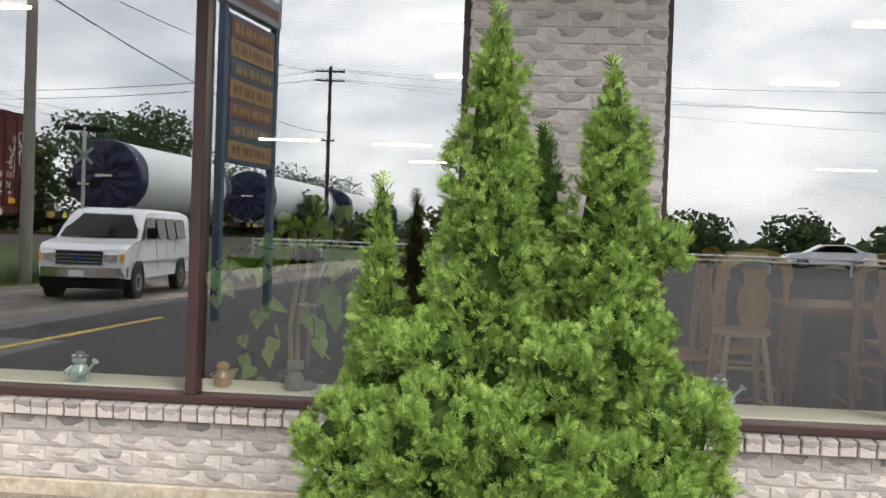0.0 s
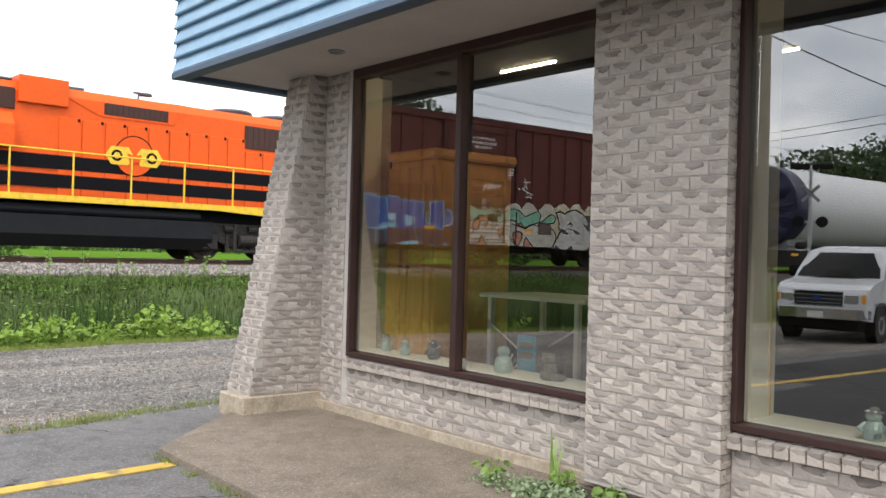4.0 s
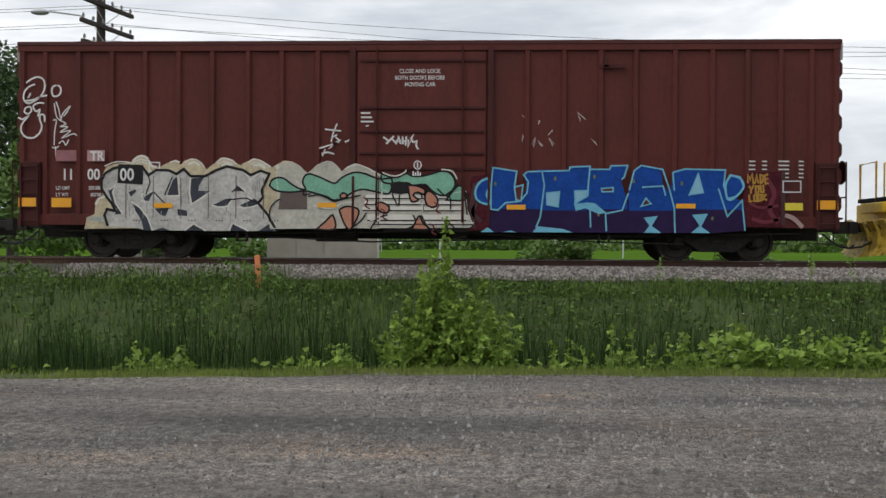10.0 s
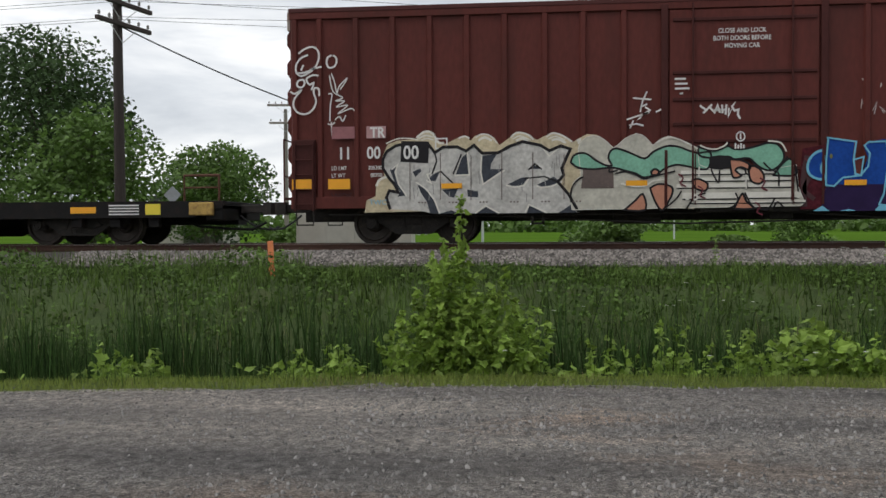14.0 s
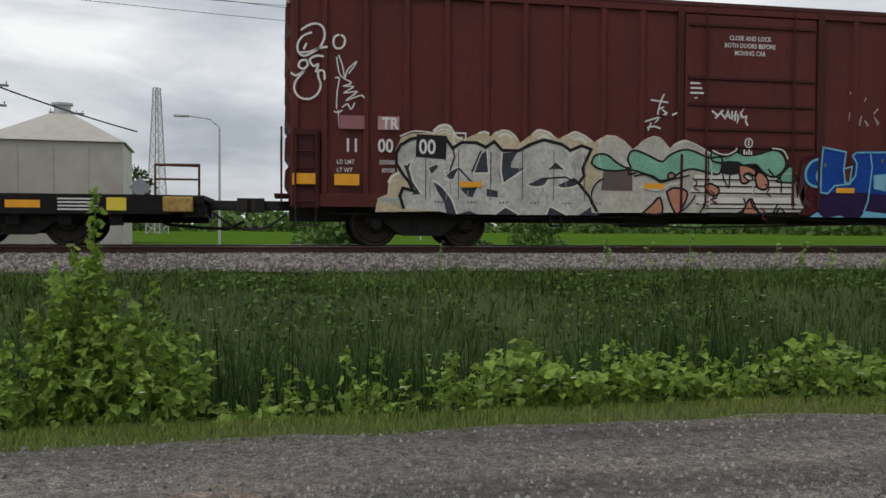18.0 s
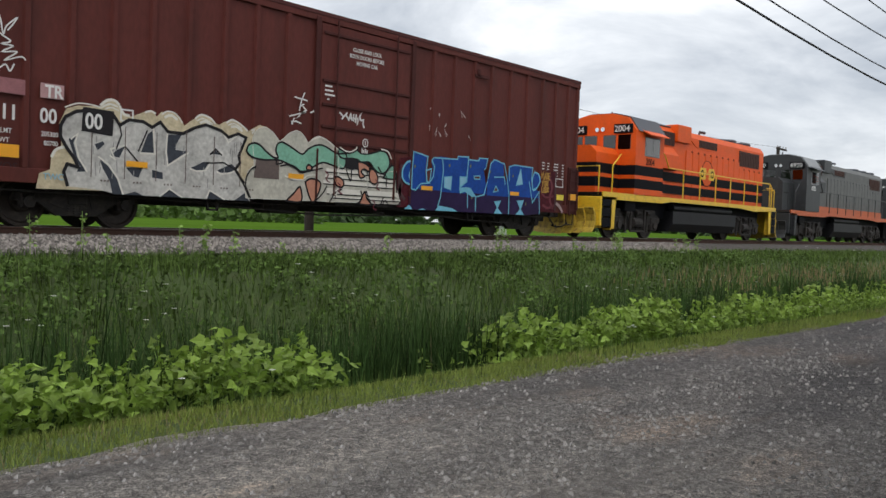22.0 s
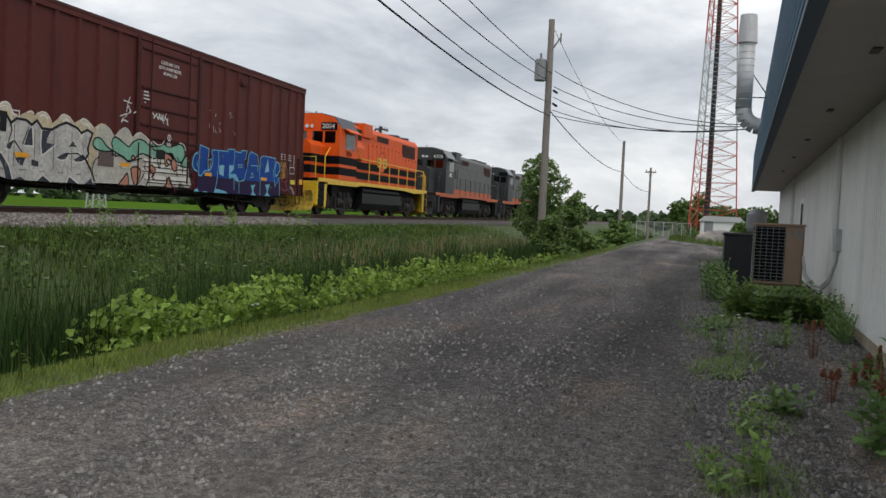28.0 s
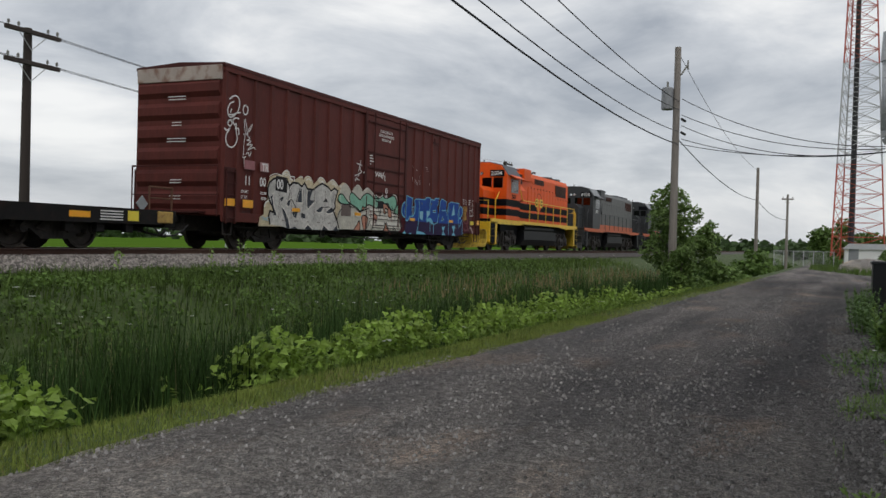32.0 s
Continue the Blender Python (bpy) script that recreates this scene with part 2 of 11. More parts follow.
    # paler, warmer gravel by the lot, darker gravel further along the lane
    sx = n.new("ShaderNodeSeparateXYZ"); l.new(t.outputs["Object"], sx.inputs[0])
    wob = n.new("ShaderNodeMath"); wob.operation = 'MULTIPLY_ADD'; wob.inputs[1].default_value = 5.0
    l.new(noise_at(0.5, 4), wob.inputs[0]); l.new(sx.outputs[0], wob.inputs[2])
    rng = n.new("ShaderNodeMapRange"); rng.inputs[1].default_value = 3.0; rng.inputs[2].default_value = 8.5
    l.new(wob.outputs[0], rng.inputs[0])
    col = mix('MULTIPLY', 1.0, col, ramp(rng.outputs[0], (1.21, 1.19, 1.15), (0.64, 0.64, 0.66)))
    l.new(col, b.inputs["Base Color"])
    bp = n.new("ShaderNodeBump"); bp.inputs["Strength"].default_value = 1.0; bp.inputs["Distance"].default_value = 0.035
    add = n.new("ShaderNodeMath"); add.operation = 'ADD'
    l.new(big.outputs["Distance"], add.inputs[0]); l.new(small.outputs["Distance"], add.inputs[1])
    l.new(add.outputs[0], bp.inputs["Height"]); l.new(bp.outputs[0], b.inputs["Normal"])
    return m


def speckled_material(name, base, dark, pale, stain, grain=190.0, crack=0.0, rough=0.9, stains=0.7):
    """Worn paving: fine aggregate grains, broad stains with ragged edges, and thin cracks."""
    m = bpy.data.materials.new(name)
    m.use_nodes = True
    n, l = m.node_tree.nodes, m.node_tree.links
    b = n["Principled BSDF"]; b.inputs["Roughness"].default_value = rough; b.inputs["Specular IOR Level"].default_value = 0.25
    t = n.new("ShaderNodeTexCoord")

    def noise_at(s, detail=6, rough_=0.6, warp=0.0):
        q = n.new("ShaderNodeTexNoise")
        q.inputs["Scale"].default_value, q.inputs["Detail"].default_value, q.inputs["Roughness"].default_value, q.inputs["Distortion"].default_value = s, detail, rough_, warp
        l.new(t.outputs["Object"], q.inputs["Vector"])
        return q.outputs["Fac"]

    def ramp(sock, p0, p1, a=0.0, c=1.0):
        q = n.new("ShaderNodeMapRange"); q.inputs[1].default_value, q.inputs[2].default_value, q.inputs[3].default_value, q.inputs[4].default_value = p0, p1, a, c
        l.new(sock, q.inputs[0])
        return q.outputs[0]

    def mix(fac, a, c):
        q = n.new("ShaderNodeMix"); q.data_type = 'RGBA'
        l.new(fac, q.inputs[0])
        for k, v in ((6, a), (7, c)):
            if isinstance(v, tuple):
                q.inputs[k].default_value = (*v, 1)
            else:
                l.new(v, q.inputs[k])
        return q.outputs[2]
    cells = n.new("ShaderNodeTexVoronoi"); cells.inputs["Scale"].default_value = grain
    l.new(t.outputs["Object"], cells.inputs["Vector"])
    sep = n.new("ShaderNodeSeparateColor"); l.new(cells.outputs["Color"], sep.inputs[0])
    col = mix(ramp(noise_at(1.3, 8, 0.65, 0.6), 0.40, 0.62, 0.0, stains), base, stain)
    col = mix(ramp(noise_at(3.7, 8, 0.7, 1.0), 0.50, 0.60, 0.0, 0.45), col, dark)
    col = mix(ramp(noise_at(38.0, 5, 0.7), 0.52, 0.70, 0.0, 0.7), col, dark)
    col = mix(ramp(sep.outputs[0], 0.80, 1.0, 0.0, 0.75), col, pale)
    col = mix(ramp(sep.outputs[1], 0.72, 1.0, 0.0, 0.65), col, dark)
    if crack:
        wv = n.new("ShaderNodeTexNoise"); wv.inputs["Scale"].default_value = 1.6; wv.inputs["Detail"].default_value = 6
        l.new(t.outputs["Object"], wv.inputs["Vector"])
        sc = n.new("ShaderNodeVectorMath"); sc.operation = 'SCALE'; sc.inputs["Scale"].default_value = 0.9
        l.new(wv.outputs["Color"], sc.inputs[0])
        ad = n.new("ShaderNodeVectorMath"); ad.operation = 'ADD'
        l.new(t.outputs["Object"], ad.inputs[0]); l.new(sc.outputs[0], ad.inputs[1])
        edge = n.new("ShaderNodeTexVoronoi"); edge.feature = 'DISTANCE_TO_EDGE'; edge.inputs["Scale"].default_value = crack
        l.new(ad.outputs[0], edge.inputs["Vector"])
        gate = ramp(noise_at(0.6, 3), 0.46, 0.56)
        mul = n.new("ShaderNodeMath"); mul.operation = 'MULTIPLY'
        l.new(ramp(edge.outputs["Distance"], 0.004, 0.012, 1.0, 0.0), mul.inputs[0]); l.new(gate, mul.inputs[1])
        col = mix(mul.outputs[0], col, tuple(q * 0.35 for q in dark))
    l.new(col, b.inputs["Base Color"])
    bp = n.new("ShaderNodeBump"); bp.inputs["Strength"].default_value = 0.6; bp.inputs["Distance"].default_value = 0.006
    l.new(noise_at(grain * 0.6, 4, 0.7), bp.inputs["Height"]); l.new(bp.outputs[0], b.inputs["Normal"])
    return m


M_BRICK = brick_material()
M_MORTAR = material("pale_mortar", (0.43, 0.40, 0.375), 0.95, vary=0.2, scale=12, fine=120, bump=0.3)
M_FOOT = material("stained_concrete_footing", (0.36, 0.305, 0.235), 0.9, vary=0.35, scale=5, fine=40, bump=0.4, stain=(0.26, 0.19, 0.12), stain_amount=0.6)
M_CONC = speckled_material("worn_concrete_slab", (0.235, 0.195, 0.155), (0.115, 0.092, 0.072), (0.42, 0.37, 0.31), (0.15, 0.122, 0.096), 150.0)
M_ASPH = speckled_material("old_asphalt", (0.135, 0.13, 0.132), (0.07, 0.067, 0.067), (0.30, 0.285, 0.275), (0.175, 0.166, 0.163), 130.0, 0.75)
M_ASPH2 = speckled_material("dark_lot_asphalt", (0.0468, 0.0452, 0.0452), (0.035, 0.034, 0.035), (0.13, 0.125, 0.12), (0.075, 0.072, 0.07), 130.0, 0.5)
M_GRAVEL = gravel_material("dark_crushed_gravel", (0.180, 0.172, 0.168), (0.78, 0.74, 0.705), 62.0, (1.45, 1.27, 1.13))
M_STONE = material("loose_gravel_stone", (0.225, 0.212, 0.202), 0.9, vary=0.3, scale=30, fine=120, island=1.0, spec=0.2)
# bed darker than the stones: shade of the gaps between them is in its colour
M_BALLASTBED = material("gap_shade_ballast_bed", (0.085, 0.076, 0.070), 0.95, vary=0.5, scale=3, fine=22, bump=1.0, bump_scale=26)
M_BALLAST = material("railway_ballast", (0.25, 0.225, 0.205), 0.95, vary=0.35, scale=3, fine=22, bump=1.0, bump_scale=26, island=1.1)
M_SOIL = material("dark_soil", (0.05, 0.04, 0.03), 0.95, vary=0.3, bump=0.6)
M_TURF = material("short_turf", (0.055, 0.085, 0.022), 0.95, vary=0.35, scale=0.8, fine=25, bump=0.9, stain=(0.085, 0.085, 0.035), stain_amount=0.4)
M_FIELD = material("far_crop_field", (0.075, 0.145, 0.018), 0.95, vary=0.3, scale=0.05, fine=1.5, bump=0.6, stretch=(0.3, 1, 1), spec=0.0)
M_GRASS = material("grass_blade", (0.205, 0.255, 0.055), 0.6, vary=0.25, scale=0.9, fine=5, island=0.9, translucent=0.3, spec=0.25)
M_BANK = material("embankment_grass_blade", (0.092, 0.145, 0.032), 0.6, vary=0.5, scale=0.7, fine=3, island=1.2, translucent=0.3, spec=0.2)
M_BANKLEAF = material("embankment_weed_leaf", (0.10, 0.165, 0.038), 0.6, vary=0.5, scale=0.9, fine=3, island=1.0, translucent=0.25, spec=0.2)
M_CAT = material("cattail_leaf", (0.034, 0.068, 0.018), 0.75, vary=0.35, scale=0.45, fine=3, island=1.5, translucent=0.15, spec=0.1)
M_CAT2 = material("bent_cattail_leaf", (0.055, 0.098, 0.028), 0.7, vary=0.2, scale=0.5, fine=3, island=0.6, translucent=0.15, spec=0.15)
M_CATDRY = material("dry_reed", (0.26, 0.21, 0.10), 0.8, vary=0.2, island=0.4, translucent=0.2)
M_VINE = material("vine_leaf", (0.235, 0.345, 0.062), 0.5, vary=0.3, scale=1.6, fine=6, island=0.8, translucent=0.35, spec=0.3)
M_WEED = material("broad_weed_leaf", (0.24, 0.36, 0.095), 0.5, vary=0.2, scale=1.5, fine=8, island=0.5, translucent=0.3, spec=0.3)
M_LEAF = material("tree_leaf", (0.11, 0.185, 0.042), 0.55, vary=0.25, scale=0.4, fine=2, island=0.55, translucent=0.25, spec=0.3)
M_LEAFD = material("dark_tree_leaf", (0.058, 0.098, 0.035), 0.6, vary=0.3, scale=0.3, fine=2, island=0.7, translucent=0.25, spec=0.2)
M_CEDAR = material("cedar_frond", (0.178, 0.268, 0.054), 0.6, vary=0.4, scale=9, fine=30, island=0.6, translucent=0.12, spec=0.2)
# near-black green that paints the shade inside the cedars
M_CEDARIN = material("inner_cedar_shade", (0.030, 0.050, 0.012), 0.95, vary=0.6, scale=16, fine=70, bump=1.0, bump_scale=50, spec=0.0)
M_RUSTLEAF = material("rust_brown_leaf", (0.22, 0.09, 0.04), 0.7, island=0.3, translucent=0.2)
M_FLOWER = material("white_petal", (0.75, 0.75, 0.7), 0.6, vary=0.05)
M_BARK = material("grey_bark", (0.10, 0.085, 0.07), 0.95, vary=0.3, scale=6, fine=40, bump=0.8, stretch=(1, 1, 0.2))
M_POLE = material("weathered_pole_wood", (0.24, 0.215, 0.19), 0.9, vary=0.25, scale=3, fine=40, bump=0.4, stretch=(1, 1, 0.08))
M_POLED = material("creosote_pole_wood", (0.045, 0.035, 0.03), 0.9, vary=0.3, scale=3, fine=40, bump=0.4, stretch=(1, 1, 0.08))
M_CABLE = material("black_cable", (0.02, 0.02, 0.022), 0.6, vary=0.1)
M_FRAME = material("dark_bronze_aluminium", (0.040, 0.019, 0.016), 0.5, 0.0, vary=0.2, scale=5, spec=0.3)
M_GLASS = glass_material("window_glass", 3.5, (0.88, 0.91, 0.89))
M_SILL = material("cream_painted_wood", (0.86, 0.84, 0.70), 0.6, vary=0.06)
M_BLUE = material("faded_blue_siding", (0.20, 0.33, 0.46), 0.5, 0.0, vary=0.12, scale=2, fine=30, stain=(0.30, 0.42, 0.53), stain_amount=0.4)
M_BLUED = material("dark_blue_trim", (0.045, 0.075, 0.12), 0.5, vary=0.15)
M_SOFFIT = material("taupe_soffit_panel", (0.42, 0.38, 0.35), 0.85, vary=0.12, scale=2, fine=60)
M_WSIDE = material("white_ribbed_steel", (0.88, 0.88, 0.86), 0.5, 0.0, vary=0.08, scale=0.8, fine=12, stain=(0.6, 0.59, 0.55), stain_amount=0.3, stretch=(1, 1, 0.3))
M_GALV = material("galvanised_duct", (0.50, 0.51, 0.52), 0.6, 0.35, vary=0.15, scale=5, fine=30)
M_WHITE = material("white_paint", (0.78, 0.78, 0.76), 0.5, vary=0.06)
# room colours set near black in place of dim light
M_DARK = material("room_dimness_colour", (0.03, 0.027, 0.025), 0.9, vary=0.2)
M_CARPET = material("darkened_brown_carpet", (0.0165, 0.0132, 0.011), 0.95, vary=0.3, fine=90)
M_PINE = material("varnished_pine", (0.68, 0.37, 0.10), 0.4, vary=0.22, scale=2, fine=18, stretch=(4, 4, 0.4), coat=0.2)
M_OAK = material("reddish_stained_wood", (0.30, 0.115, 0.05), 0.4, vary=0.25, scale=2, fine=18, stretch=(4, 4, 0.4), coat=0.2)
M_PALE = material("pale_unfinished_wood", (0.74, 0.56, 0.33), 0.55, vary=0.15, scale=3, fine=20, stretch=(4, 4, 0.4))
M_YLINE = material("worn_yellow_road_paint", (0.55, 0.36, 0.06), 0.8, vary=0.3, scale=3, fine=60, stain=(0.12, 0.11, 0.1), stain_amount=0.8)
M_CAR = material("oxide_red_boxcar_paint", (0.104, 0.026, 0.021), 0.62, vary=0.25, scale=0.7, fine=14, bump=0.12, stain=(0.07, 0.022, 0.018), stain_amount=0.5, stretch=(1, 1, 0.35), spec=0.18)
M_CARD = material("darkened_oxide_red_steel", (0.062, 0.018, 0.016), 0.7, vary=0.3, scale=1.5, fine=20, spec=0.18)
M_ROOFRUST = material("rusted_grey_roof_end", (0.38, 0.32, 0.28), 0.8, vary=0.3, scale=1.4, stain=(0.18, 0.08, 0.05), stain_amount=0.8)
M_TRUCK = material("grimy_truck_casting", (0.024, 0.020, 0.018), 0.8, 0.1, vary=0.4, scale=4, fine=30, bump=0.3, stain=(0.055, 0.042, 0.034), stain_amount=0.6)
M_WHEEL = material("brown_wheel_steel", (0.036, 0.027, 0.022), 0.6, 0.3, vary=0.35, scale=5, stain=(0.075, 0.055, 0.045), stain_amount=0.5)
M_RAIL = material("rusty_rail_side", (0.10, 0.05, 0.035), 0.75, 0.3, vary=0.3, scale=2, fine=40)
M_RAILTOP = material("worn_rail_head", (0.45, 0.43, 0.41), 0.3, 0.9, vary=0.1)
M_TIE = material("creosoted_tie_wood", (0.075, 0.055, 0.045), 0.9, vary=0.35, scale=3, fine=30, bump=0.5)
M_ORANGE = material("bright_orange_engine_paint", (0.76, 0.098, 0.007), 0.5, vary=0.12, scale=1.1, fine=10, spec=0.25, stain=(0.55, 0.10, 0.02), stain_amount=0.3)
M_BLACK = material("black_engine_paint", (0.008, 0.008, 0.010), 0.6, vary=0.2, scale=2, spec=0.06)
M_YELLOW = material("safety_yellow_paint", (0.80, 0.52, 0.03), 0.45, vary=0.12, scale=3, fine=20, stain=(0.35, 0.2, 0.04), stain_amount=0.4)
M_PLOW = material("dirty_yellow_plough", (0.50, 0.35, 0.045), 0.6, vary=0.35, scale=3, fine=16, stain=(0.16, 0.085, 0.03), stain_amount=0.85)
M_ENGROOF = material("dark_grey_cab_roof", (0.06, 0.065, 0.08), 0.5, vary=0.15)
M_GREYENG = material("dark_grey_engine_paint", (0.024, 0.027, 0.030), 0.5, vary=0.25, scale=1.2, fine=10, stain=(0.05, 0.05, 0.05), stain_amount=0.4)
M_SILVER = material("faded_silver_grey_paint", (0.24, 0.25, 0.26), 0.5, vary=0.2, scale=1.2, fine=10)
M_ENGPANEL = material("dusty_grey_hood_panel", (0.055, 0.058, 0.062), 0.55, vary=0.25, scale=1.2, fine=10)
M_HOODGREY = material("faded_grey_hood_paint", (0.085, 0.088, 0.084), 0.5, vary=0.3, scale=1.2, fine=10, stain=(0.15, 0.15, 0.14), stain_amount=0.4)
M_REDSTR = material("orange_red_sill_stripe", (0.52, 0.10, 0.02), 0.5, vary=0.2)
M_GRILLE = material("dark_radiator_grille", (0.05, 0.016, 0.010), 0.7, vary=0.3, fine=40)
M_TANK = material("black_fuel_tank", (0.012, 0.012, 0.014), 0.5, vary=0.4, scale=2, spec=0.2)
M_ENGLASS = glass_material("cab_glass", 2.0, (0.10, 0.12, 0.12))
M_LABELY2 = material("faded_yellow_casting", (0.42, 0.27, 0.07), 0.7, vary=0.3, scale=5, stain=(0.2, 0.1, 0.04), stain_amount=0.6)
M_RUSTY = material("rusty_brown_steel", (0.10, 0.042, 0.022), 0.8, vary=0.4, scale=6)
M_FLAT = material("black_flatcar_steel", (0.012, 0.011, 0.011), 0.7, vary=0.3, scale=1.5, fine=20, stain=(0.035, 0.02, 0.016), stain_amount=0.4, spec=0.15)
M_TARP = material("dark_blue_tarpaulin", (0.013, 0.016, 0.055), 0.42, vary=0.3, scale=1.5, fine=9, bump=0.9, bump_scale=3, spec=0.35)
M_TOWER = material("white_tower_steel", (0.72, 0.73, 0.73), 0.4, vary=0.05, scale=0.6)
M_DECALW = material("white_stencil_paint", (0.70, 0.68, 0.66), 0.7, vary=0.15, fine=80)
M_GW = material("white_spray_paint", (0.70, 0.67, 0.60), 0.65, vary=0.12, scale=3, fine=18)
M_GG = material("grey_spray_paint", (0.52, 0.50, 0.47), 0.6, vary=0.4, scale=2.2, fine=12, spec=0.2, stain=(0.30, 0.28, 0.26), stain_amount=0.5)
M_GC = material("cream_spray_paint", (0.56, 0.47, 0.31), 0.65, vary=0.3, scale=3, fine=18, stain=(0.36, 0.27, 0.17), stain_amount=0.6)
M_GS = material("slate_spray_paint", (0.048, 0.053, 0.066), 0.6, vary=0.35, scale=3, fine=18, spec=0.15)
M_GG2 = material("dirty_grey_spray_drip", (0.27, 0.26, 0.25), 0.6, vary=0.2)
M_GBR = material("brown_grey_spray_paint", (0.12, 0.085, 0.075), 0.6, vary=0.25, scale=3, fine=18)
M_GK2 = material("blackened_red_spray_paint", (0.05, 0.015, 0.018), 0.65, vary=0.4, scale=4, fine=20)
M_GT2 = material("pale_blue_spray_paint", (0.25, 0.48, 0.62), 0.6, vary=0.15)
M_GOCH = material("ochre_spray_paint", (0.42, 0.22, 0.03), 0.6, vary=0.3, scale=4)
M_GOLIVE = material("faded_olive_spray_paint", (0.14, 0.15, 0.05), 0.7, vary=0.4, scale=8)
M_GCRUST = material("dark_crimson_spray_paint", (0.070, 0.012, 0.018), 0.65, vary=0.7, scale=3, fine=14, spec=0.1)
M_GOFF = material("off_white_spray_paint", (0.50, 0.475, 0.405), 0.65, vary=0.3, scale=2.5, fine=14, stain=(0.36, 0.33, 0.28), stain_amount=0.5)
M_DUST = material("faded_pink_spray_paint", (0.40, 0.27, 0.26), 0.7, vary=0.3)
M_GK = material("dark_spray_outline", (0.020, 0.018, 0.020), 0.65, vary=0.2, spec=0.15)
M_GT = material("turquoise_spray_paint", (0.19, 0.42, 0.30), 0.6, vary=0.3, scale=3, fine=18)
M_GB = material("royal_blue_spray_paint", (0.009, 0.060, 0.30), 0.55, vary=0.3, scale=2, fine=14, spec=0.15)
M_GL = material("light_blue_spray_outline", (0.17, 0.46, 0.62), 0.55, vary=0.2, spec=0.2)
M_GP = material("purple_spray_paint", (0.024, 0.012, 0.055), 0.6, vary=0.4, scale=3, spec=0.15)
M_GR = material("crimson_spray_paint", (0.13, 0.012, 0.025), 0.6, vary=0.3, scale=3)
M_GO = material("salmon_spray_paint", (0.50, 0.215, 0.135), 0.6, vary=0.2)
M_AMBER = material("amber_reflector", (0.85, 0.38, 0.015), 0.4, vary=0.08)
M_LABELY = material("yellow_consolidated_label", (0.75, 0.60, 0.05), 0.5, vary=0.08)
M_POST = material("orange_marker_post", (0.75, 0.24, 0.09), 0.6, vary=0.15)
M_VANW = material("white_van_paint", (0.74, 0.75, 0.76), 0.25, vary=0.04, coat=0.4)
M_CHROME = material("chrome", (0.7, 0.7, 0.7), 0.15, 1.0, vary=0.03)
M_TYRE = material("black_rubber", (0.02, 0.02, 0.02), 0.85, vary=0.2)
M_CARGLASS = glass_material("car_glass", 1.42, (0.06, 0.07, 0.07))
M_TAN = material("tan_enamel_cabinet", (0.33, 0.23, 0.165), 0.5, vary=0.12, scale=3)
M_BINDARK = material("black_plastic_bin", (0.02, 0.022, 0.025), 0.5, vary=0.15)
M_SILO = material("weathered_white_steel_bin", (0.50, 0.47, 0.42), 0.5, 0.1, vary=0.15, scale=0.4, fine=4, stain=(0.36, 0.31, 0.26), stain_amount=0.4)
M_SIGNY = material("mustard_sign_paint", (0.30, 0.19, 0.05), 0.6, vary=0.2)
M_SIGNG = material("slate_sign_paint", (0.07, 0.085, 0.08), 0.6, vary=0.15)
M_SIGNR = material("brick_red_sign_paint", (0.16, 0.06, 0.038), 0.6, vary=0.2)
M_TOWRED = material("red_mast_paint", (0.45, 0.08, 0.045), 0.5, vary=0.15)
M_TOWWHITE = material("white_mast_paint", (0.42, 0.42, 0.43), 0.5, vary=0.1)
M_CERAM = material("pale_green_glazed_ceramic", (0.45, 0.58, 0.52), 0.25, vary=0.2, scale=20, coat=0.5)
M_CERAMB = material("brown_glazed_ceramic", (0.45, 0.27, 0.12), 0.3, vary=0.25, scale=20, coat=0.5)
M_STONEFIG = material("grey_stone_figure", (0.20, 0.20, 0.18), 0.8, vary=0.3, scale=20)


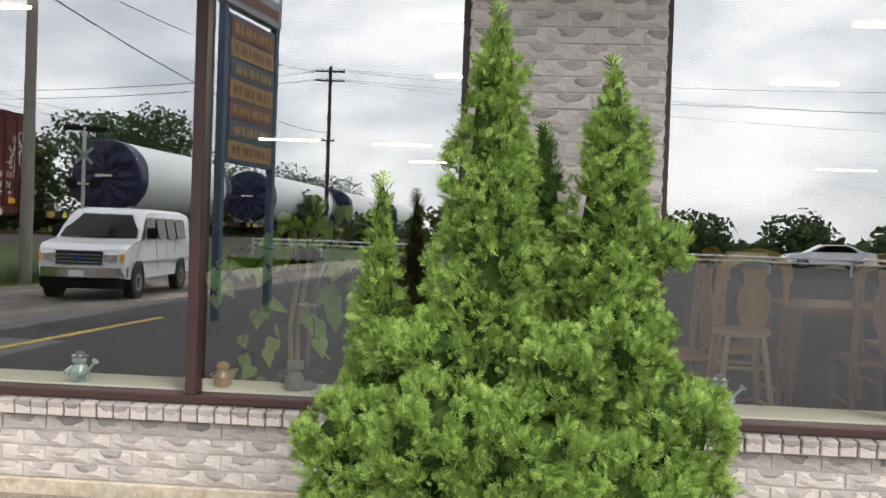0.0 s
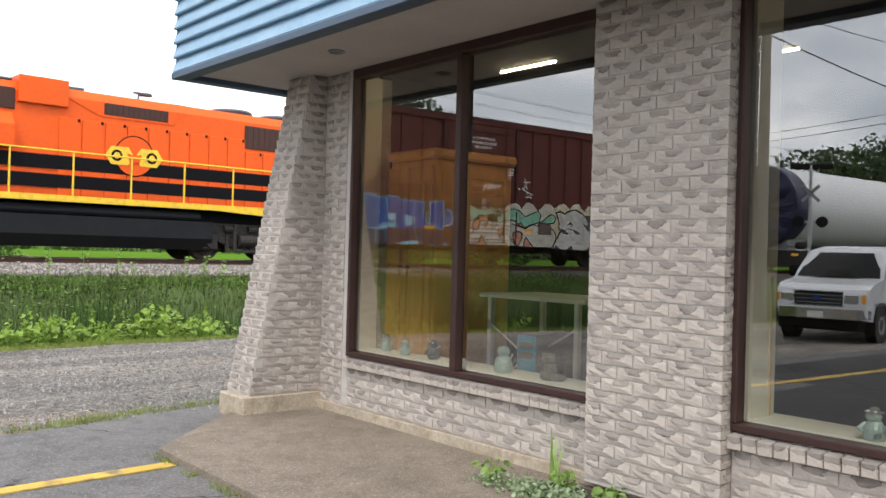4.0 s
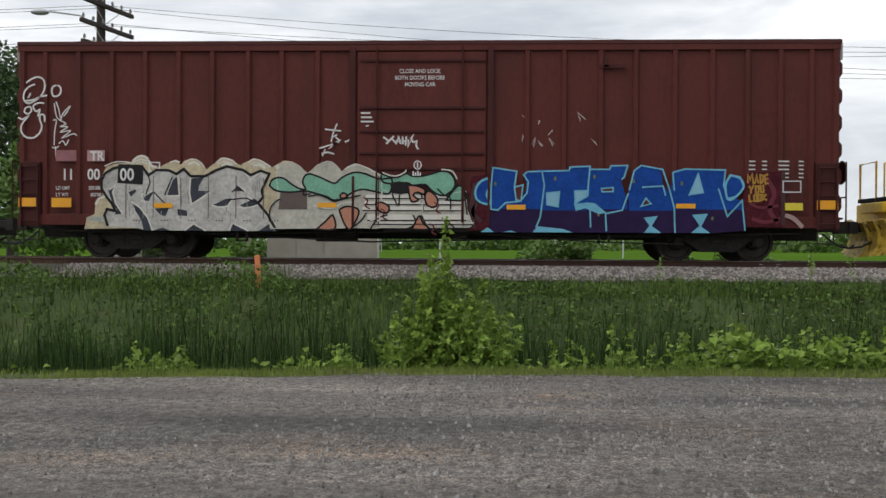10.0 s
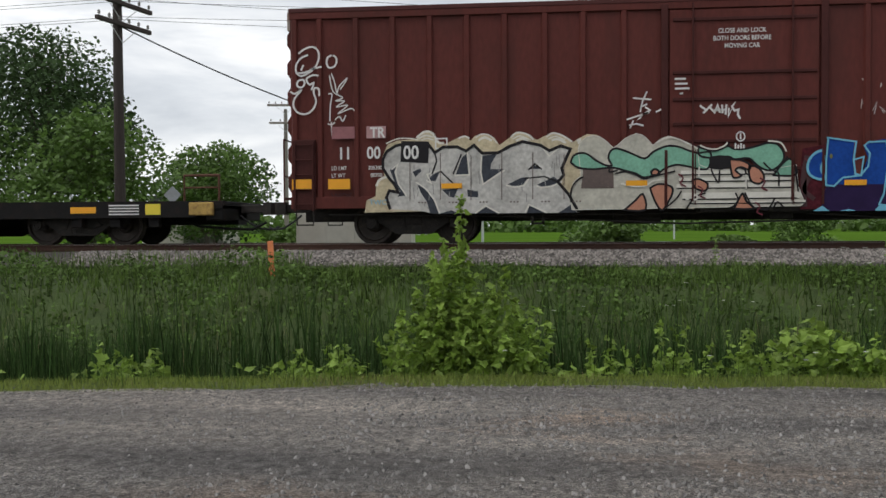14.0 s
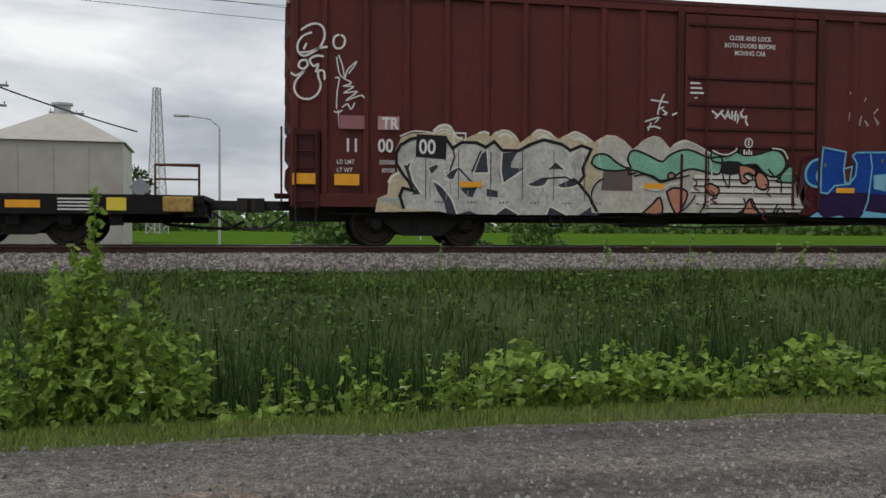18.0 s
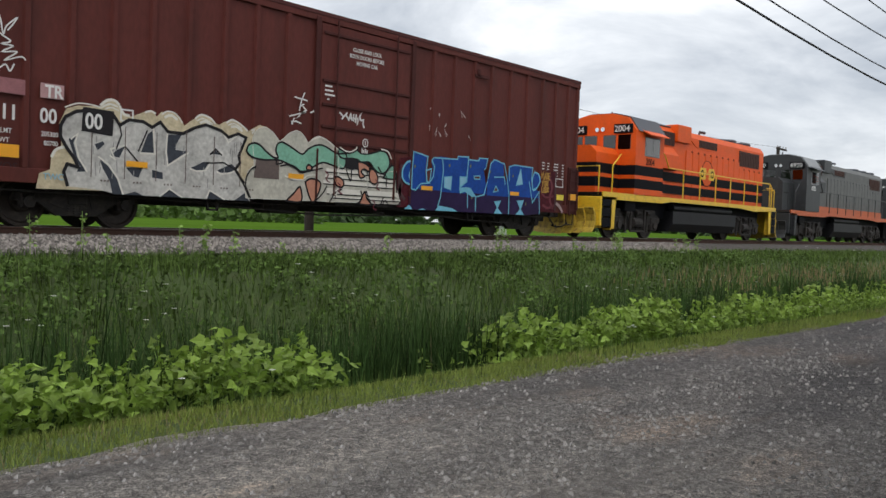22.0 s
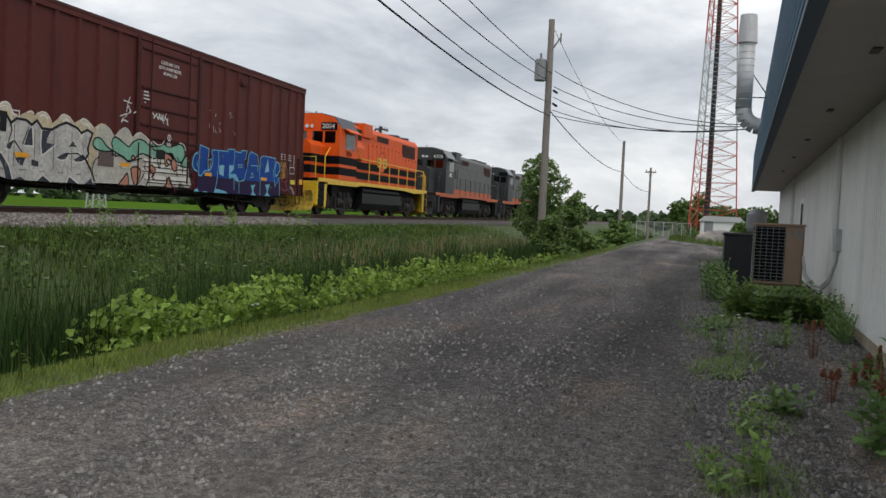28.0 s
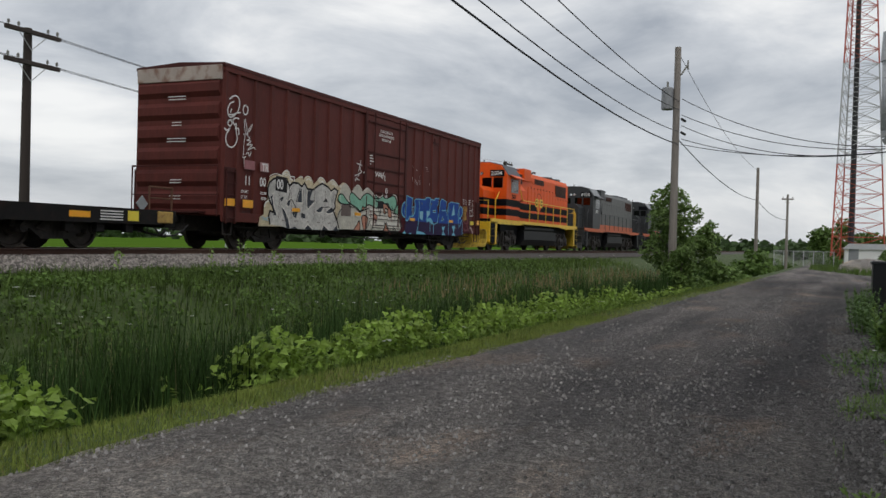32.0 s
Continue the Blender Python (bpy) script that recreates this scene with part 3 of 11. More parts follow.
# ---- mesh helpers ----
class Shape:
    def __init__(self):
        self.v, self.f = [], []

    def add(self, v, f):
        k = len(self.v)
        self.v += [tuple(p) for p in v]
        self.f += [tuple(i + k for i in q) for q in f]
        return self

    def box(self, x0, x1, y0, y1, z0, z1, c=0.0):
        if c <= 0:
            v = [(x, y, z) for x in (x0, x1) for y in (y0, y1) for z in (z0, z1)]
            return self.add(v, [(0, 1, 3, 2), (4, 6, 7, 5), (0, 4, 5, 1), (2, 3, 7, 6), (0, 2, 6, 4), (1, 5, 7, 3)])
        lo, hi = (x0, y0, z0), (x1, y1, z1)
        c = min(c, 0.45 * min(x1 - x0, y1 - y0, z1 - z0))
        v, idx = [], {}
        for corner in range(8):
            s = [(corner >> a) & 1 for a in range(3)]
            for axis in range(3):
                p = [(hi[a] if s[a] else lo[a]) for a in range(3)]
                for a in range(3):
                    if a != axis:
                        p[a] += -c if s[a] else c
                idx[(corner, axis)] = len(v)
                v.append(p)
        f = []
        for axis in range(3):
            a, b = [k for k in range(3) if k != axis]
            for side in (0, 1):
                ring = [(side << axis) | (i << a) | (j << b) for i, j in ((0, 0), (1, 0), (1, 1), (0, 1))]
                f.append([idx[(q, axis)] for q in ring])
            for i in (0, 1):
                for j in (0, 1):
                    p, q = (i << a) | (j << b), (i << a) | (j << b) | (1 << axis)
                    f.append([idx[(p, a)], idx[(q, a)], idx[(q, b)], idx[(p, b)]])
        for corner in range(8):
            f.append([idx[(corner, a)] for a in range(3)])
        return self.add(v, f)

    def cyl(self, p0, p1, r0, r1=None, n=12, caps=True):
        r1 = r0 if r1 is None else r1
        p0, p1 = Vector(p0), Vector(p1)
        d = (p1 - p0).normalized()
        a = d.orthogonal().normalized()
        b = d.cross(a)
        v = []
        for p, r in ((p0, r0), (p1, r1)):
            for i in range(n):
                t = 2 * math.pi * i / n
                v.append(p + a * (r * math.cos(t)) + b * (r * math.sin(t)))
        f = [(i, (i + 1) % n, n + (i + 1) % n, n + i) for i in range(n)]
        if caps:
            f += [tuple(range(n - 1, -1, -1)), tuple(range(n, 2 * n))]
        return self.add(v, f)

    def tube(self, pts, r, n=6):
        """One closed pipe through the points."""
        pts = [Vector(p) for p in pts]
        v, m = [], len(pts)
        for i, p in enumerate(pts):
            d = (pts[min(i + 1, m - 1)] - pts[max(i - 1, 0)]).normalized()
            a = d.cross(Vector((0.31, 0.93, 0.2))).normalized()
            b = d.cross(a)
            k = 1.0
            if 0 < i < m - 1:
                k = 1 / max(0.6, (pts[i + 1] - p).normalized().dot(d))
            v += [p + a * (r * k * math.cos(2 * math.pi * j / n)) + b * (r * k * math.sin(2 * math.pi * j / n)) for j in range(n)]
        f = [(i * n + j, i * n + (j + 1) % n, (i + 1) * n + (j + 1) % n, (i + 1) * n + j) for i in range(m - 1) for j in range(n)]
        return self.add(v, f + [tuple(range(n - 1, -1, -1)), tuple(range((m - 1) * n, m * n))])

    def prism(self, poly, a, b, axis="y"):
        """A flat outline pushed from a to b along an axis; the outline is in the other two axes, in order."""
        def put(p, h):
            return {"x": (h, p[0], p[1]), "y": (p[0], h, p[1]), "z": (p[0], p[1], h)}[axis]
        n = len(poly)
        v = [put(p, a) for p in poly] + [put(p, b) for p in poly]
        f = [tuple(range(n)), tuple(range(2 * n - 1, n - 1, -1))] + [(i, n + i, n + (i + 1) % n, (i + 1) % n) for i in range(n)]
        return self.add(v, f)

    def lathe(self, profile, n=16, at=(0, 0, 0), axis="z", squash=1.0):
        v, f = [], []
        for r, h in profile:
            for i in range(n):
                t = 2 * math.pi * i / n
                c, s = r * math.cos(t), r * math.sin(t) * squash
                p = {"z": (c, s, h), "y": (c, h, s), "x": (h, c, s)}[axis]
                v.append((p[0] + at[0], p[1] + at[1], p[2] + at[2]))
        m = len(profile)
        for k in range(m - 1):
            for i in range(n):
                j = (i + 1) % n
                f.append((k * n + i, k * n + j, (k + 1) * n + j, (k + 1) * n + i))
        f += [tuple(range(n - 1, -1, -1)), tuple(range((m - 1) * n, m * n))]
        return self.add(v, f)

    def ball(self, at, r, n=10, squash=(1, 1, 1)):
        prof = [(max(math.sin(math.pi * k / 6), 0.02), -math.cos(math.pi * k / 6)) for k in range(7)]
        k = len(self.v)
        self.lathe(prof, n)
        for i in range(k, len(self.v)):
            p = self.v[i]
            self.v[i] = tuple(at[a] + p[a] * r * squash[a] for a in range(3))
        return self

    def moved(self, m, start=0):
        self.v[start:] = [tuple(m @ Vector(p)) for p in self.v[start:]]
        return self

    def mesh(self, name, mat, smooth=False):
        me = bpy.data.meshes.new(name)
        me.from_pydata(self.v, [], self.f)
        me.materials.append(mat)
        if smooth:
            me.polygons.foreach_set("use_smooth", [True] * len(me.polygons))
        me.update()
        bm = bmesh.new(); bm.from_mesh(me)
        bmesh.ops.recalc_face_normals(bm, faces=bm.faces)
        bm.to_mesh(me); bm.free()
        return me


def part(name, shape, mat, parent=None, label="", smooth=False):
    ob = new(name, shape.mesh(name, mat, smooth))
    ob.parent = parent
    if label:
        tagged(ob, label)
    return ob


def thing(name, label, category, m=None, group="", kind=""):
    ob = tagged(new(name), label, category, group, kind)
    if m is not None:
        ob.matrix_basis = m
    return ob


def solid(name, shape, mat, label, category="", m=None, kind="structure", smooth=False, group=""):
    ob = tagged(new(name, shape.mesh(name, mat, smooth)), label, category or name.split("_")[0], group, kind)
    if m is not None:
        ob.matrix_basis = m
    return ob


def raw_mesh(name, v, f, mat, smooth=False):
    """A large mesh straight from arrays: v (n, 3), f (m, k) of one size."""
    me = bpy.data.meshes.new(name)
    v, f = np.asarray(v, np.float32), np.asarray(f, np.int32)
    me.vertices.add(len(v)); me.vertices.foreach_set("co", v.ravel())
    me.loops.add(f.size); me.loops.foreach_set("vertex_index", f.ravel())
    me.polygons.add(len(f)); me.polygons.foreach_set("loop_start", np.arange(0, f.size, f.shape[1], dtype=np.int32))
    me.polygons.foreach_set("use_smooth", np.full(len(f), smooth))
    me.materials.append(mat)
    me.update(calc_edges=True)
    return me


def stencil(text, size, mat, parent, m, name="lettering", label="white stencilled lettering", align='LEFT', bold=0.0, squeeze=1.0):
    """Lettering as a thin mesh; m: its pose on its thing."""
    cu = bpy.data.curves.new("lettering", 'FONT')
    cu.body, cu.size, cu.align_x, cu.extrude, cu.offset = text, size, align, 0.002, bold
    cu.space_line = 1.15
    cu.resolution_u = 3
    tmp = bpy.data.objects.new("tmp", cu)
    scene.collection.objects.link(tmp)
    me = bpy.data.meshes.new_from_object(tmp.evaluated_get(bpy.context.evaluated_depsgraph_get()))
    bpy.data.objects.remove(tmp)
    me.transform(Matrix.Diagonal((squeeze, 1, 1, 1)))
    me.materials.clear(); me.materials.append(mat)
    ob = new(name, me)
    ob.parent = parent
    ob.matrix_basis = m
    tagged(ob, label)
    return ob


SIDE = pose(0, 0, 0, 90, 0, 0)      # lettering plane that faces -y


# ---- ground ----
RAIL_Z, TRACK_Y = 1.02, 17.7
EDGE_X, EDGE_Y = (-90, -20, -9, -4.7, 0, 4.6, 10.4, 33, 90), (3.4, 4.2, 4.75, 5.3, 5.45, 5.3, 5.0, 4.2, 2.6)


def verge(x):
    return np.interp(x, EDGE_X, EDGE_Y)


def ground_z(x, y):
    x, y = np.asarray(x, float), np.asarray(y, float)
    d = y - verge(x)
    near = np.interp(d, (-1, 0.0, 0.6, 1.3, 2.9, 5.2, 7.9, 9.0), (0, 0, -0.02, -0.22, -1.15, -1.15, 0.30, 0.46))
    far = np.interp(y, (14.4, 15.3, 16.0, 19.4, 20.4, 22.5, 26, 400), (0.46, 0.62, 0.70, 0.70, 0.62, 0.15, 0.1, 0.1))
    z = np.where(y < 14.4, near, far)
    return z + 0.02 * np.sin(x * 1.3 + y) * np.clip(d - 0.5, 0, 1)


def build_ground():
    xs = np.unique(np.concatenate([np.linspace(-1500, -100, 12), np.linspace(-100, -30, 15), np.linspace(-30, 60, 121), np.linspace(60, 140, 17), np.linspace(140, 1500, 12)]))
    ys = np.unique(np.concatenate([np.linspace(-1500, -60, 12), np.linspace(-60, 2, 16), np.linspace(2, 27, 101), np.linspace(27, 80, 14), np.linspace(80, 1800, 14)]))
    gx, gy = np.meshgrid(xs, ys)
    gz = ground_z(gx, gy) - 0.015
    n, m = len(xs), len(ys)
    idx = np.arange(n * m).reshape(m, n)
    f = np.stack([idx[:-1, :-1], idx[:-1, 1:], idx[1:, 1:], idx[1:, :-1]], -1).reshape(-1, 4)
    tagged(new("ground", raw_mesh("ground", np.stack([gx, gy, gz], -1).reshape(-1, 3), f, M_TURF, True)), "green turf ground with a ditch, an embankment and flat fields", "ground", kind="structure")
    s = Shape()
    s.add([(-900, 27, 0.12), (900, 27, 0.12), (900, 900, 0.16), (-900, 900, 0.16)], [(0, 1, 2, 3)])
    tagged(new("far_field", s.mesh("far_field", M_FIELD)), "bright green flat crop field beyond the railway", "field", kind="structure")
    # the asphalt lot south of the lane and the gravel lane along the ditch
    s = Shape()
    rim = [(x, float(np.interp(x, (-26, -7, -5.7, -4.5, -3.0, -1.9, -1.4, -0.6, 1.4), (0.25, 0.2, 0.1, 0.03, 0.26, 0.3, 0.43, 0.53, 0.6))) + 0.045 * math.sin(x * 3.1) + 0.03 * math.sin(x * 8.3 + 1) + 0.02 * math.sin(x * 19)) for x in np.linspace(-26, 1.4, 260)]
    n = len(rim)
    s.add([(x, y, 0.008) for x, y in rim] + [(x, -60, 0.008) for x, y in rim], [(i, i + 1, n + i + 1, n + i) for i in range(n - 1)])
    s.add([(-44, 3.0, 0.006), (-26, 0.6, 0.006), (-26, -60, 0.006), (-44, -60, 0.006)], [(0, 1, 2, 3)])
    tagged(new("asphalt_lot", s.mesh("asphalt_lot", M_ASPH)), "cracked grey asphalt parking lot", "parking lot", kind="structure")
    # darker sheet added so that the windows mirror a dark lot
    s = Shape().add([(-43, -58, 0.013), (-2.6, -58, 0.013), (-3.3, -1.75, 0.013), (-6.0, -1.6, 0.013), (-6.0, -0.35, 0.013), (-9, -0.2, 0.013), (-26, 0.1, 0.013), (-43, 1.5, 0.013)], [(0, 1, 2, 3, 4, 5, 6, 7)])
    tagged(new("dark_lot_sheet", s.mesh("dark_lot_sheet", M_ASPH2)), "darker asphalt sheet added where the windows mirror the lot", "parking lot", kind="structure")
    s = Shape()
    xs = np.linspace(-44, 120, 330)
    a = [(x, (-2.6 if x < 52 else min(1.9, -2.6 + (x - 52) * 0.25)) if x > 1 else 0.0, 0.002) for x in xs]
    b = [(x, float(verge(x)) + 0.06 * math.sin(x * 3.1) + 0.05 * math.sin(x * 7.7), 0.004) for x in xs]
    n = len(xs)
    s.add(a + b, [(i, i + 1, n + i + 1, n + i) for i in range(n - 1)])
    tagged(new("gravel_lane", s.mesh("gravel_lane", M_GRAVEL)), "dark grey gravel lane along the ditch", "road", kind="structure")
    # ballast bed with sloping shoulders
    s = Shape()
    prof = [(15.05, 0.60), (15.35, 0.70), (16.15, 0.86), (19.3, 0.86), (20.3, 0.66), (20.6, 0.55)]
    xs = np.linspace(-160, 200, 181)
    v = [(x, y + 0.07 * math.sin(x * 1.7 + 3 * y) * (k == 0), z + 0.012 * math.sin(x * 4.1 + k)) for x in xs for k, (y, z) in enumerate(prof)]
    m = len(prof)
    s.add(v, [(i * m + k, (i + 1) * m + k, (i + 1) * m + k + 1, i * m + k + 1) for i in range(len(xs) - 1) for k in range(m - 1)])
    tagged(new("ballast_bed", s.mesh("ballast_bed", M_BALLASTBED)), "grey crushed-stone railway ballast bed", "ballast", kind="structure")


def scatter_stones(name, n, xr, yr, size, mat, label, zf, seed, clump=0.0, power=3.5):
    """Many small angular stones in one mesh, half sunk; clump: how much they gather in drifts."""
    r = np.random.RandomState(seed)
    base = np.array([(1, 0, -0.3), (0.1, 1, -0.3), (-0.9, 0.2, -0.3), (0, -0.9, -0.3), (0.35, 0.15, 0.6), (-0.3, -0.1, 0.5)])
    fc = np.array([(0, 1, 4), (1, 2, 5), (1, 5, 4), (2, 3, 5), (3, 0, 4), (3, 4, 5)])
    c = np.stack([r.uniform(*xr, n), r.uniform(*yr, n)], -1)
    if clump:
        w = 0.4 + 0.35 * np.sin(c[:, 1] * 3.7 + 0.5 * np.sin(c[:, 0] * 0.7)) + 0.3 * np.sin(c[:, 0] * 2.3 + 2.0 * np.sin(c[:, 1] * 2.9)) * np.sin(c[:, 1] * 5.1 + c[:, 0] * 1.1)
        c = c[r.rand(n) < (1 - clump) + clump * np.clip(w, 0, 1) ** 1.6]
        n = len(c)
    sz = size[0] + (size[1] - size[0]) * r.rand(n) ** power
    ang = r.uniform(0, 6.28, n)
    b = base[None] * (1 + 0.3 * r.randn(n, 6, 1)).clip(0.5, 1.6)
    x = b[..., 0] * np.cos(ang)[:, None] - b[..., 1] * np.sin(ang)[:, None]
    y = b[..., 0] * np.sin(ang)[:, None] + b[..., 1] * np.cos(ang)[:, None]
    v = np.stack([x, y, b[..., 2]], -1) * sz[:, None, None]
    v += np.stack([c[:, 0], c[:, 1], zf(c[:, 0], c[:, 1]) + 0.15 * sz], -1)[:, None]
    f = (fc[None] + 6 * np.arange(n)[:, None, None]).reshape(-1, 3)
    return tagged(new(name, raw_mesh(name, v.reshape(-1, 3), f, mat)), label, "stones", kind="stuff")


build_ground()
flat = lambda x, y: 0.004 + 0 * x
scatter_stones("gravel_stones", 78000, (-5.5, 7.5), (0.3, 5.35), (0.004, 0.026), M_STONE, "loose grey stones on the gravel lane", flat, 5, 0.78, 4.2)
scatter_stones("far_gravel_stones", 26000, (7.5, 26), (-1.0, 4.8), (0.008, 0.030), M_STONE, "loose grey stones further along the lane", flat, 6, 0.8)
scatter_stones("near_gravel_stones", 12000, (-11, -5.5), (0.3, 5.0), (0.005, 0.02), M_STONE, "loose grey stones on the lane before the lot", flat, 9, 0.8)
scatter_stones("wall_gravel_stones", 22000, (0.2, 14), (-1.2, 1.0), (0.007, 0.028), M_STONE, "coarse grey gravel beside the long wall", flat, 7, 0.3)
scatter_stones("ballast_stones", 25000, (-14, 30), (15.1, 16.9), (0.025, 0.055), M_BALLAST, "loose crushed ballast stones", lambda x, y: np.interp(y, (15.05, 15.35, 16.15, 19.3), (0.60, 0.70, 0.86, 0.86)), 8, 0, 1.5)


# ---- track ----
def build_track():
    for k, side in enumerate((-1, 1)):
        y = TRACK_Y + side * 0.755
        s = Shape()
        prof = [(-0.075, -0.185), (0.075, -0.185), (0.075, -0.17), (0.012, -0.15), (0.012, -0.05), (0.037, -0.035), (0.037, -0.004), (-0.037, -0.004), (-0.037, -0.035), (-0.012, -0.05), (-0.012, -0.15), (-0.075, -0.17)]
        s.prism([(y + a, RAIL_Z + b) for a, b in prof], -160, 220, "x")
        rail = solid("rail", s, M_RAIL, "rusty steel rail on tie plates along the ballast", "rail", group="rails of the track")
        part("running_surface", Shape().box(-160, 220, y - 0.03, y + 0.03, RAIL_Z - 0.004, RAIL_Z), M_RAILTOP, rail, "bright worn rail head")
    r = random.Random(4)
    me = Shape().box(-0.115, 0.115, -1.3, 1.3, -0.17, 0, 0.012).mesh("tie", M_TIE)
    track = thing("track_ties", "dark creosoted wooden ties bedded in ballast", "railway ties", kind="structure")
    for i in range(150):
        t = new("tie", me)
        t.parent = track
        t.matrix_basis = pose(-25 + i * 0.56 + r.uniform(-0.03, 0.03), TRACK_Y + r.uniform(-0.04, 0.04), 0.865, 0, 0, r.uniform(-1.5, 1.5))


build_track()


# ---- the train ----
BOX_S = [(0.0, -21.9), (2.0, -18.55), (4.5, -14.46), (7.0, -10.34), (8.0, -8.74), (9.0, -7.16), (10.0, -5.63), (11.0, -4.10), (13.0, -1.05), (16.0, 3.51), (18.0, 6.53), (19.0, 8.00),
         (21.0, 10.87), (23.0, 13.66), (26.0, 17.97), (28.5, 21.52), (31.0, 25.06), (32.0, 26.48)]
MOVING, WHEELSETS = [], []     # (thing, offset along the train); (wheelset, x, z, radius)


def wheelset(parent, x, r, z):
    """An axle with two wheels that turns on its own."""
    s = Shape()
    for side in (-1, 1):
        y = side * 0.755
        prof = [(0.10, y - side * 0.06), (r * 0.62, y - side * 0.035), (r * 0.82, y - side * 0.05), (r + 0.03, y - side * 0.075), (r + 0.025, y - side * 0.05), (r, y - side * 0.03), (r - 0.005, y + side * 0.06), (r * 0.86, y + side * 0.062), (r * 0.8, y + side * 0.02), (r * 0.42, y + side * 0.0), (r * 0.36, y + side * 0.07), (0.09, y + side * 0.075)]
        s.lathe(prof, 24, (0, 0, 0), "y")
    s.cyl((0, -1.0, 0), (0, 1.0, 0), 0.075, n=10)
    ob = part("wheelset", s, M_WHEEL, parent, "brown steel wheels on an axle")
    ob.matrix_basis = pose(x, 0, z)
    for side in (-1, 1):
        cap = Shape().cyl((0, side * 1.0, 0), (0, side * 1.2, 0), 0.11, n=10)
        for k in range(3):
            a = k * 2.094
            cap.cyl((0.06 * math.cos(a), side * 1.2, 0.06 * math.sin(a)), (0.06 * math.cos(a), side * 1.225, 0.06 * math.sin(a)), 0.018, n=6)
        part("bearing_cap", cap, M_TRUCK, ob, "greasy roller bearing end cap")
    WHEELSETS.append((ob, x, z, r))
    return ob


def freight_truck(car, cx, spacing=1.85, r=0.46):
    """A freight truck: two side frames with springs, bolster, wheelsets and brake beams."""
    h = spacing / 2
    for side in (-1, 1):
        y0 = side * 1.02
        s = Shape()
        top = [(-h - 0.22, r + 0.16), (-h * 0.75, r + 0.17), (-h * 0.35, r + 0.30), (h * 0.35, r + 0.30), (h * 0.75, r + 0.17), (h + 0.22, r + 0.16), (h + 0.24, r + 0.02), (h * 0.8, r + 0.0), (h * 0.42, 0.22), (-h * 0.42, 0.22), (-h * 0.8, r + 0.0), (-h - 0.24, r + 0.02)]
        s.prism([(cx + a, b) for a, b in top], y0 - 0.06, y0 + 0.06, "y")
        for e in (-1, 1):
            s.box(cx + e * h - 0.13, cx + e * h + 0.13, y0 - 0.1, y0 + 0.1, r - 0.12, r + 0.14, 0.03)
            s.prism([(cx + e * h * 0.3, 0.36), (cx + e * h * 0.62, 0.46), (cx + e * h * 0.34, r + 0.2), (cx + e * h * 0.22, r + 0.16)], y0 - 0.09, y0 + 0.09, "y")
        part("side_frame", s, M_TRUCK, car, "grimy cast steel truck side frame")
        for k in range(4):
            coil = [(0.01, 0.25)] + [(0.055 if q % 2 else 0.036, 0.25 + 0.024 * q) for q in range(10)] + [(0.01, 0.48)]
            part("spring", Shape().lathe(coil, 8, (cx + (k - 1.5) * 0.115, y0 + side * 0.02, 0)), M_TRUCK, car, "grimy coil spring")
    part("bolster", Shape().box(cx - 0.2, cx + 0.2, -1.1, 1.1, 0.42, 0.66, 0.03), M_TRUCK, car)
    part("brake_beam", Shape().box(cx - h * 0.45, cx - h * 0.4, -0.8, 0.8, 0.3, 0.4).box(cx + h * 0.4, cx + h * 0.45, -0.8, 0.8, 0.3, 0.4).cyl((cx - h * 0.42, 0, 0.36), (cx + h * 0.42, 0, 0.42), 0.03, n=6), M_TRUCK, car)
    for e in (-1, 1):
        wheelset(car, cx + e * h, r, r)


def coupler(car, x0, d, mat=None):
    """A knuckle coupler with its shank and hoses; d: the way it points."""
    s = Shape().box(min(x0, x0 + d * 0.65), max(x0, x0 + d * 0.65), -0.11, 0.11, 0.72, 0.92, 0.02)
    s.prism([(x0 + d * 0.6, -0.2), (x0 + d * 0.62, 0.16), (x0 + d * 0.78, 0.22), (x0 + d * 0.86, 0.1), (x0 + d * 0.76, 0.02), (x0 + d * 0.9, -0.12), (x0 + d * 0.8, -0.22)], 0.68, 0.97, "z")
    part("coupler", s, mat or M_TRUCK, car, "rusty knuckle coupler")
    pts = [Vector((x0 + d * 0.15, -0.45, 0.66)), Vector((x0 + d * 0.35, -0.45, 0.5)), Vector((x0 + d * 0.6, -0.38, 0.36)), Vector((x0 + d * 0.85, -0.28, 0.33)), Vector((x0 + d * 1.0, -0.2, 0.4))]
    part("air_hose", Shape().tube(pts, 0.024, 6), M_CABLE, car, "black rubber brake hose")


def ladder(car, x0, x1, y, zs, z0, z1, mat, name="ladder"):
    s = Shape()
    for z in zs:
        s.cyl((x0, y, z), (x1, y, z), 0.014, n=6)
    for x in (x0, x1):
        s.box(x - 0.02, x + 0.02, y - 0.012, y + 0.03, z0, z1)
    part(name, s, mat, car)


def paint(car, poly, depth, mat, label, y=-1.56):
    """A film of paint on the car's near side, lying 'depth' proud of it."""
    s = Shape()
    s.prism(poly, y - depth, y - depth + 0.0015, "y")
    part("painted_shape", s, mat, car, label)


